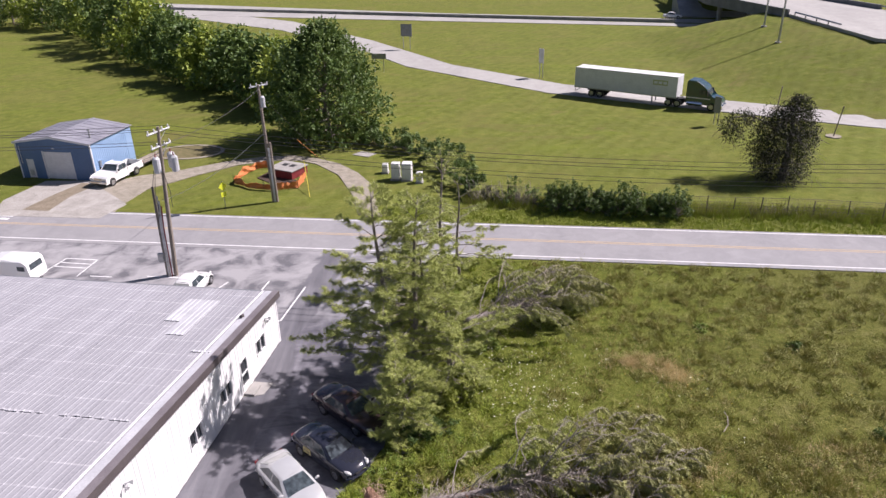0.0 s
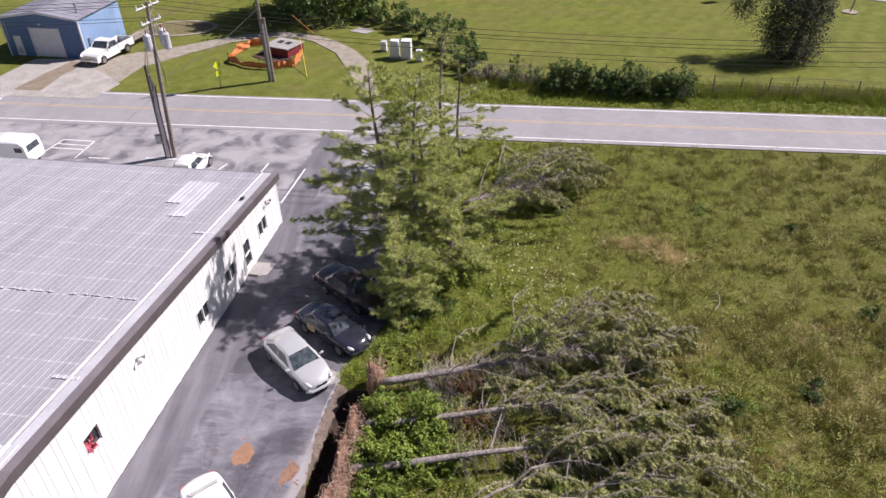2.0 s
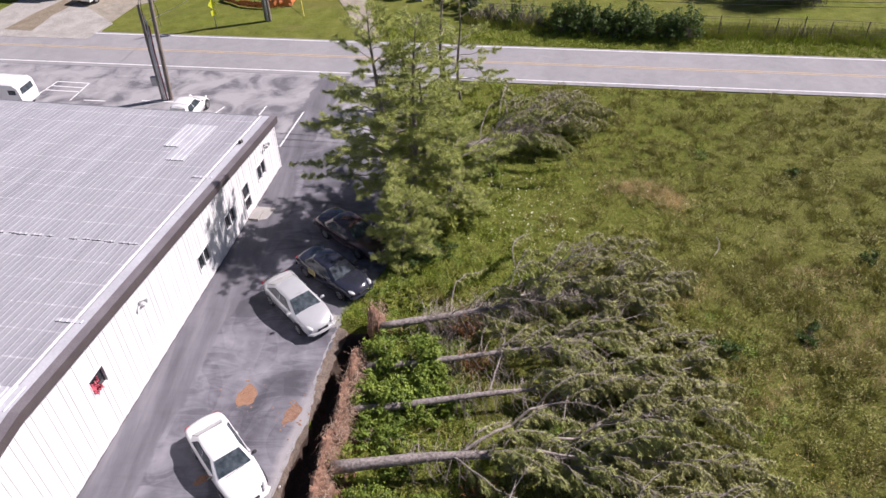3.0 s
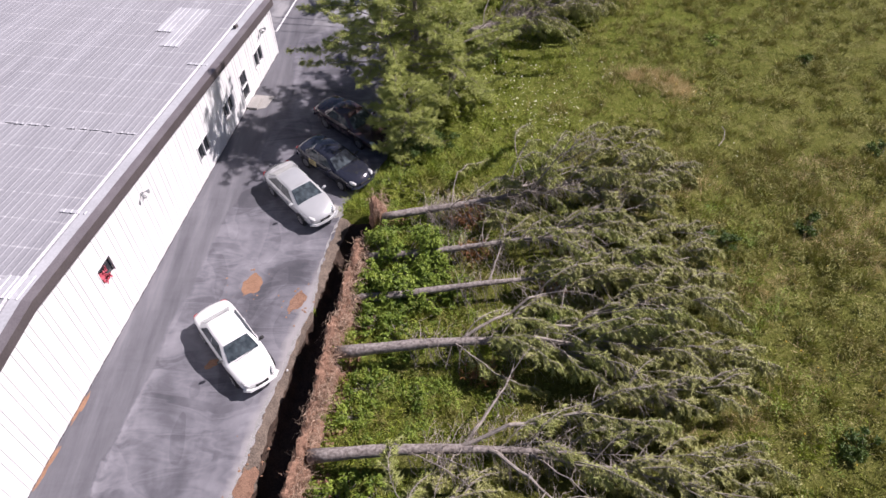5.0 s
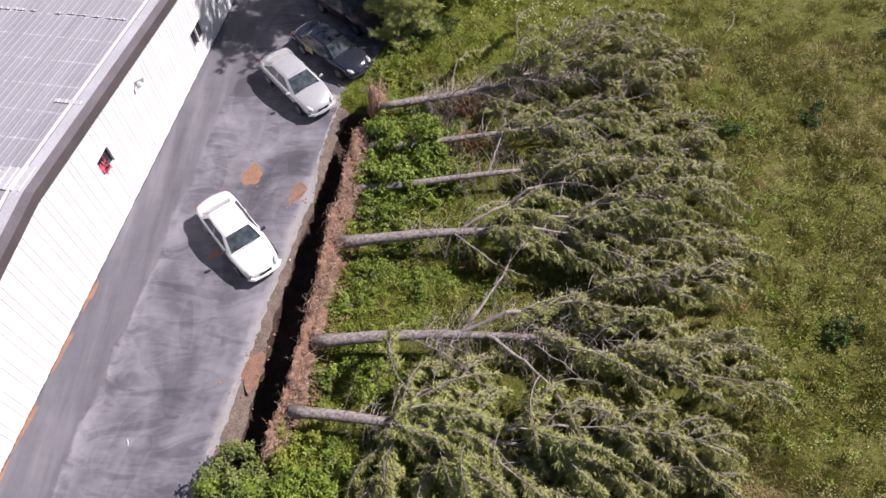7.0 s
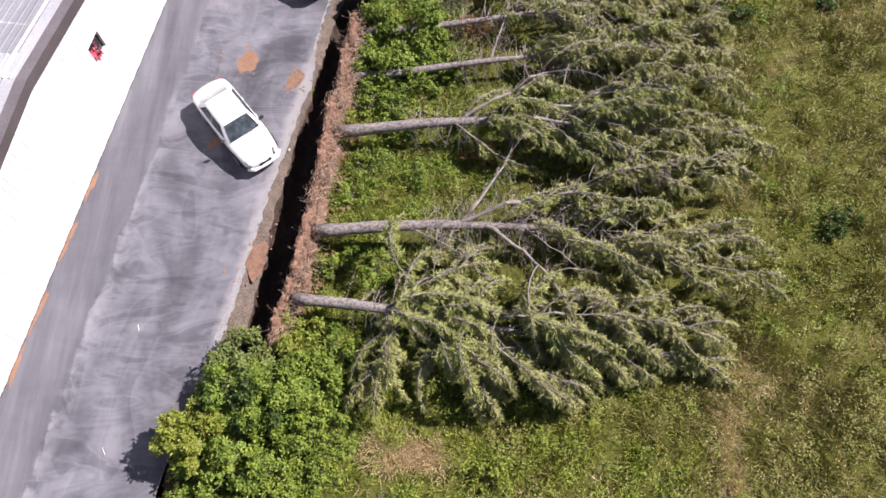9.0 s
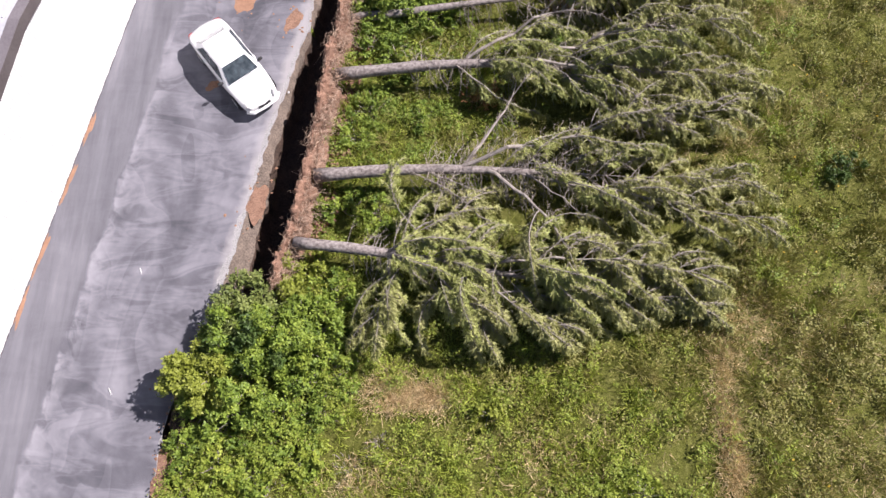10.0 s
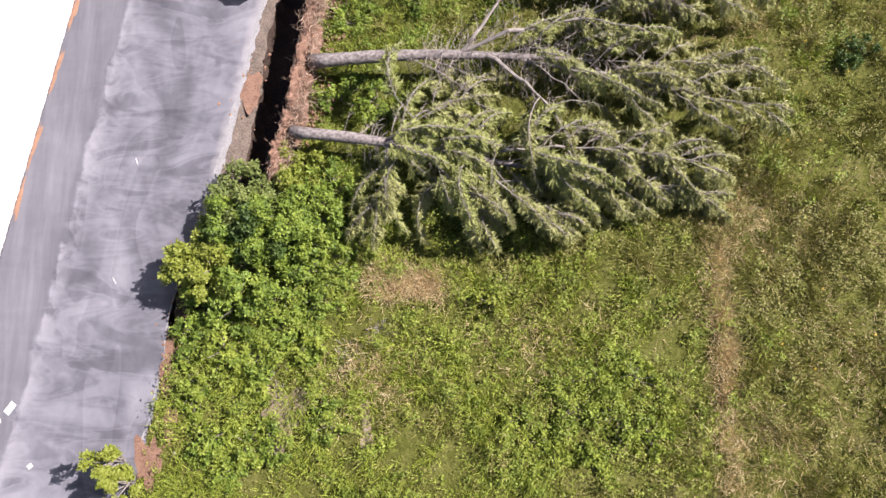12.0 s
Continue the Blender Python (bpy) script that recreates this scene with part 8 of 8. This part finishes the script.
fields = [(15500, -11, 17.5, -13.5, 2, 1.0), (17000, -6, 25, 2, 22, 1.1), (17000, -6, 44, 22, 44, 1.2)]
for n, x0, x1, y0, y1, big in fields:
    x, y, hf = scatter(n, x0, x1, y0, y1)
    hf = np.where(y > 22, 0.45 + 0.25 * hf, np.where(y > 2, 0.45 + 0.5 * hf, hf))
    lush = lushness(x, y)
    pick = rg.uniform(0, 1, len(x)) < lush * 0.92 + 0.04
    solo("dry_grass", tuft_mesh(x[~pick], y[~pick], 8, rg.uniform(0.25, 0.5, (~pick).sum()) * hf[~pick] * big, 0.030 * big, 0.95), M_GRASS, "olive and straw coloured grass tufts of the rough meadow", "grass", "stuff")
    solo("fresh_grass", tuft_mesh(x[pick], y[pick], 8, rg.uniform(0.25, 0.48, pick.sum()) * hf[pick] * big, 0.030 * big, 0.95), M_GRASS_FRESH, "fresh green grass tufts of the meadow", "grass", "stuff")
    x, y, hf = scatter(int(n * 0.9), x0, x1, y0, y1)
    lush = lushness(x, y)
    u = rg.uniform(0, 1, len(x))
    for name, keep, mat, label, tall, each in (("meadow_weeds", u < lush * 0.72, M_WEED if y0 == 2 else M_LEAF, "broad-leaved green weeds of the meadow", 0.50, 13), ("olive_weeds", u >= lush * 0.72, M_FORB, "olive broad-leaved weeds of the meadow", 0.36, 7)):
        m = keep.sum()
        solo(name, weed_mesh(x[keep], y[keep], each, rg.uniform(0.14, 0.36, m) * big, 0.039 if y0 < 2 else 0.036, rg.uniform(0.6, 1.1, m) * hf[keep] * tall), mat, label, "weeds", "stuff")

vx = rg.uniform(-8, 62, 9000)
vy = 56.9 - 0.19 * vx + 0.0006 * vx ** 2 + rg.normal(size=9000) * 0.75 - 0.3
ok = (np.abs((vx - ROAD_AT.x) * ROAD_Y.x + (vy - ROAD_AT.y) * ROAD_Y.y) > 3.8) & (vx > 1.5)
vx, vy = vx[ok], vy[ok]
half = rg.uniform(0, 1, len(vx)) < 0.6
solo("verge_grass", tuft_mesh(vx[half], vy[half], 7, rg.uniform(0.3, 0.8, half.sum()), 0.05, 0.35), M_GRASS_FRESH, "tall unmown grass along the fence", "grass", "stuff")
solo("verge_straw", tuft_mesh(vx[~half], vy[~half], 6, rg.uniform(0.3, 0.9, (~half).sum()), 0.045, 0.35), M_GRASS, "tall dry grass along the fence", "grass", "stuff")
vx = rg.uniform(-8, 60, 6000)
vv = rg.uniform(3.5, 6.6, 6000)
vx, vy = ROAD_AT.x + ROAD_X.x * vx + ROAD_Y.x * vv, ROAD_AT.y + ROAD_X.y * vx + ROAD_Y.y * vv
solo("roadside_grass", tuft_mesh(vx, vy, 6, rg.uniform(0.10, 0.28, len(vx)), 0.05, 0.7), M_GRASS_FRESH, "fresh green grass on the road verge", "grass", "stuff")

# dry straw: trampled strips and clumps
sx, sy = [], []
for cx, cy, rx, ry, n in ((9.4, -7.4, 0.25, 2.4, 420), (9.3, -4.0, 0.25, 1.2, 160), (-2.2, -3.9, 0.7, 0.35, 260), (-0.8, -4.0, 0.6, 0.28, 200), (9.9, -1.2, 0.7, 1.2, 160), (-3.0, -7.3, 0.9, 0.8, 160), (11.6, 28.6, 0.9, 0.5, 180), (13.2, 27.3, 0.6, 0.6, 140), (12.0, -10.5, 2.0, 1.2, 120), (16.0, -6.5, 2.2, 1.8, 140), (14.5, 43.0, 1.2, 0.25, 120), (3.0, -6.0, 1.5, 0.8, 120)):
    sx.append(cx + rg.normal(size=n) * rx)
    sy.append(cy + rg.normal(size=n) * ry)
wx, wy = rg.uniform(7, 26, 9000), rg.uniform(-15, 21, 9000)
keep = np.sin(wx * 0.7 + 1.3 * np.sin(wy * 0.45)) + np.sin(wy * 0.9 - wx * 0.3) + rg.normal(size=9000) * 0.8 + (wx - 12) * 0.12 > 0.9
sx.append(wx[keep])
sy.append(wy[keep])
sx, sy = np.concatenate(sx), np.concatenate(sy)
ok = on_meadow(sx, sy)
solo("dry_straw", tuft_mesh(sx[ok], sy[ok], 8, np.full(ok.sum(), 0.46), 0.022, 1.1), M_STRAW, "dry straw lying in strips through the meadow", "straw", "stuff")


def flowers(name, spots, mat, label, size):
    g = Geo()
    for cx, cy, r, n in spots:
        x, y = cx + rg.normal(size=n) * r, cy + rg.normal(size=n) * r * 0.8
        ok = on_meadow(x, y)
        at = np.c_[x, y, ground_height(x, y) + 0.30][ok]
        v, f = leaves(at, np.full(len(at), size) * rg.uniform(0.7, 1.3, len(at)), rg, 0.8)
        g.put(v, quads=f)
    return solo(name, g, mat, label, "flowers", "stuff")


flowers("white_flowers", ((3.5, 26.5, 1.8, 130), (5.0, 24.5, 1.0, 60), (2.9, 30.0, 1.5, 60), (6.5, 29.0, 2.5, 60), (12, 24, 4, 30)), M_FLOWER, "small pale wild flowers in the meadow", 0.05)
flowers("golden_flowers", ((13.6, 26.6, 1.2, 26), (12.5, 3.0, 3.5, 16), (15.5, 8.5, 1.4, 10), (21, 20, 5, 30), (10.5, -3, 3, 12)), M_FLOWER_GOLD, "small golden wild flowers in the meadow", 0.05)

# ---- soil, stains and litter ----
M_TANCLAY = surface("tan_clay", (0.070, 0.056, 0.046), (0.185, 0.145, 0.115), 2.0, 0.97, bump=0.9, fine=15, fine_amount=0.5)
M_TANSOIL = surface("dry_tan_soil", (0.20, 0.15, 0.10), (0.34, 0.27, 0.20), 1.5, 0.97, bump=0.6, fine=18, fine_amount=0.5)
def blot(name, cx, cy, rx, ry, z, material, label, category, seed, turn=0.0, thick=0.02, wob=0.25):
    r = np.random.default_rng(seed)
    ph = r.uniform(0, 6.28, 4)
    out = []
    for k in range(40):
        a = 2 * math.pi * k / 40
        w = 1 + wob * (math.sin(2 * a + ph[0]) * 0.4 + math.sin(3 * a + ph[1]) * 0.4 + math.sin(5 * a + ph[2]) * 0.35 + math.sin(9 * a + ph[3]) * 0.2)
        x, y = rx * w * math.cos(a), ry * w * math.sin(a)
        out.append((cx + x * math.cos(turn) - y * math.sin(turn), cy + x * math.sin(turn) + y * math.cos(turn)))
    return tagged(part(name, sheet(out, z - thick, z), material), label, category, kind="structure")


blot("clay_stain", -9.25, 13.0, 0.46, 0.58, 0.004, M_RUST, "orange clay stain on the asphalt", "stain", 4, wob=0.2)
blot("clay_stain", -7.05, 12.0, 0.30, 0.60, 0.004, M_ROOTSOIL, "brown clay stain on the asphalt", "stain", 3, -0.3)
blot("clay_stain", -10.15, 8.75, 0.35, 0.18, 0.004, M_RUST, "brown clay stain on the asphalt beside a car", "stain", 4, 0.5)
blot("spilled_clay", -7.75, 3.4, 0.40, 0.75, 0.006, M_ROOTSOIL, "spilled brown clay at the trench edge", "soil", 5, -0.1)
blot("bare_soil", -9.95, -7.6, 0.32, 1.6, 0.006, M_SOIL, "strip of bare red soil at the lot edge", "soil", 7, 0.05, 0.1, 0.5)
blot("bare_soil", -10.5, -10.2, 0.4, 0.9, 0.006, M_SOIL, "strip of bare red soil at the lot edge", "soil", 8, 0.05, 0.1, 0.5)
blot("bare_soil", -9.6, -4.6, 0.45, 0.7, 0.006, M_DARKSOIL, "strip of dark bare soil at the lot edge", "soil", 9, 0.1, 0.1, 0.5)
blot("bare_soil", -5.9, -8.6, 0.8, 1.0, -0.03, M_TANSOIL, "bare pale ground among the weeds", "soil", 10, 0.2, 0.1, 0.5)
blot("bare_soil", -2.9, -9.6, 0.22, 1.6, -0.03, M_TANSOIL, "bare pale track among the weeds", "soil", 11, 0.15, 0.1, 0.5)
blot("bare_soil", 11.3, 28.4, 0.7, 0.35, -0.03, M_TANSOIL, "bare tan patch in the meadow", "soil", 12, 0.2, 0.1, 0.5)
blot("crushed_edge", -6.05, 17.6, 0.55, 0.5, 0.006, M_CONCRETE, "pale crumbled asphalt at the lot corner", "stain", 14)

def flecks(cx, cy, rx, ry, n, seed, material, label):
    """Crumbs and specks that a spill leaves round itself."""
    r = np.random.default_rng(seed)
    g = Geo()
    for i in range(n):
        x, y, s = cx + r.normal() * rx, cy + r.normal() * ry, r.uniform(0.015, 0.075)
        a = r.uniform(0, 6.28)
        k = [(x + s * math.cos(a + q) * r.uniform(0.5, 1.2), y + s * math.sin(a + q) * r.uniform(0.5, 1.2), 0.007) for q in (0, 1.25, 2.5, 3.8, 5.0)]
        g.put(k + [(x, y, 0.007 + s * 0.25)], tris=[(0, 1, 5), (1, 2, 5), (2, 3, 5), (3, 4, 5), (4, 0, 5)])
    return solo("spilled_crumbs", g, material, label, "soil", "stuff")


flecks(-9.25, 13.0, 0.5, 0.6, 26, 61, M_RUST, "clay crumbs round a stain on the asphalt")
flecks(-7.05, 12.0, 0.35, 0.6, 24, 62, M_RUST, "clay crumbs round a stain on the asphalt")
flecks(-7.9, 3.3, 0.35, 1.0, 30, 63, M_RUST, "clay crumbs spilled at the trench edge")
flecks(-9.95, -6.5, 0.35, 2.2, 110, 65, M_SOIL, "soil crumbs strewn on the lot edge")
for s0 in (25.5, 28.0, 31.0, 33.2):
    q = HALL + HALL_S * s0 - HALL_F * 0.10
    blot("clay_stain", q.x, q.y, 0.10, 0.75, 0.005, M_RUST, "brown dirt washed along the wall foot", "stain", int(s0), -0.157, 0.02, 0.5)

# trench: a tan bank beside the lot, then the pit under the roots, its shade put into the soil colour
ty = np.linspace(-0.6, 17.2, 120)
for name, mat, label, lines in (("trench_bank", M_TANCLAY, "tan clay bank between the lot and the trench", (0, 10)), ("trench_soil", M_DARKSOIL, "soil in the trench left by the roots, coloured dark as in shade", (1, 14))):
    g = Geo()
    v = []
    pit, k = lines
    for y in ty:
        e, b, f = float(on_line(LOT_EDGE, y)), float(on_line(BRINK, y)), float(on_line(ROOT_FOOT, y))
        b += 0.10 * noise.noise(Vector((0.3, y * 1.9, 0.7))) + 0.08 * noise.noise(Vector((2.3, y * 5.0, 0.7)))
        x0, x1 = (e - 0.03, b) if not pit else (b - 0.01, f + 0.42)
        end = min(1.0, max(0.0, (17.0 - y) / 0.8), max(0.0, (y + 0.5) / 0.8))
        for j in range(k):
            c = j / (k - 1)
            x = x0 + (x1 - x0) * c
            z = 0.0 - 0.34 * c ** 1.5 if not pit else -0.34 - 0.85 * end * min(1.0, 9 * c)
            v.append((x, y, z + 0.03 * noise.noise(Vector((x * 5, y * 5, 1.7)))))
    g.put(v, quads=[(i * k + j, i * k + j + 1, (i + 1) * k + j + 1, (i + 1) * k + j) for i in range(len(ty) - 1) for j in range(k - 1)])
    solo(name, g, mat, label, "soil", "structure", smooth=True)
rc = np.random.default_rng(31)
cl = Geo()
for i in range(420):
    y = rc.uniform(-0.3, 17)
    x = on_line(ROOT_FOOT, y) + 0.95 + abs(rc.normal()) * 0.3
    s = rc.uniform(0.03, 0.12)
    z = float(ground_height(x, y)) + s * 0.4
    cl.tube([(x - s, y, z), (x, y + rc.normal() * s * 0.4, z + s * 0.5), (x + s, y, z)], [s * 0.4, s, s * 0.35], 5)
solo("soil_clods", cl, M_SOIL, "red soil clods strewn along the torn roots", "soil", "stuff")
M_LITTER = surface("white_litter", (0.45, 0.45, 0.45), (0.62, 0.62, 0.62), 8, 0.6)
for i, (x, y, sx, sy, turn) in enumerate(((-11.9, 0.62, 0.05, 0.26, 20), (-12.3, -3.9, 0.05, 0.28, 30), (-15.55, -8.45, 0.26, 0.45, -35), (-15.9, -8.9, 0.18, 0.14, 10), (-14.6, -10.4, 0.2, 0.16, 40), (-6.95, 8.4, 0.08, 0.1, 0), (-9.3, -8.0, 0.09, 0.09, 0), (-9.6, -9.9, 0.10, 0.09, 20), (-8.4, -9.4, 0.08, 0.09, 40))):
    tagged(part("litter", Geo().put([(-sx / 2, -sy / 2, 0), (sx / 2, -sy / 2, 0.01), (sx / 2, sy / 2, 0.03), (-sx / 2, sy / 2, 0.01), (0, 0, 0.05)], tris=[(0, 1, 4), (1, 2, 4), (2, 3, 4), (3, 0, 4)]).turn(pose(x, y, 0.004, 0, 0, turn)), M_LITTER), "crumpled scrap of white litter on the ground", "litter", group="litter scraps")
# long pale curved stick in the meadow
tagged(part("fallen_stick", Geo().tube([(14.1, 22.0, 0.2), (14.5, 22.5, 0.28), (14.7, 23.1, 0.3), (14.7, 23.6, 0.25)], 0.025, 5), M_TWIG), "pale curved stick lying in the meadow", "stick")
for i, (x, y, s, h) in enumerate(((-0.9, 15.8, 1.6, 1.5), (-2.6, -5.6, 1.2, 0.35), (-3.6, -6.5, 1.4, 0.3), (-6.4, -7.2, 1.2, 0.3))):
    dead_twigs("dead_twigs", x, y, s, h, 300 + i, "heap of bare grey twigs on the ground", 46, "twig heaps")
for i, (x, y, s, n, h) in enumerate(((0.6, 16.9, 0.5, 260, 0.8), (0.9, 14.5, 0.4, 160, 0.7), (1.1, 8.0, 0.4, 160, 0.6), (4.5, 12.5, 0.35, 90, 0.5), (4.9, 1.6, 0.4, 100, 0.35))):
    at = np.c_[x + rg.normal(size=n) * s, y + rg.normal(size=n) * s * 0.7, np.abs(rg.normal(size=n)) * h * 0.5 + 0.1]
    gg = Geo()
    brush(gg, at, unit(rg.normal(size=at.shape)), rg, 5, 0.24, 0.03)
    solo("dead_needles", gg, M_DEAD, "clump of dead rust-brown needles", "dead branch", "stuff")
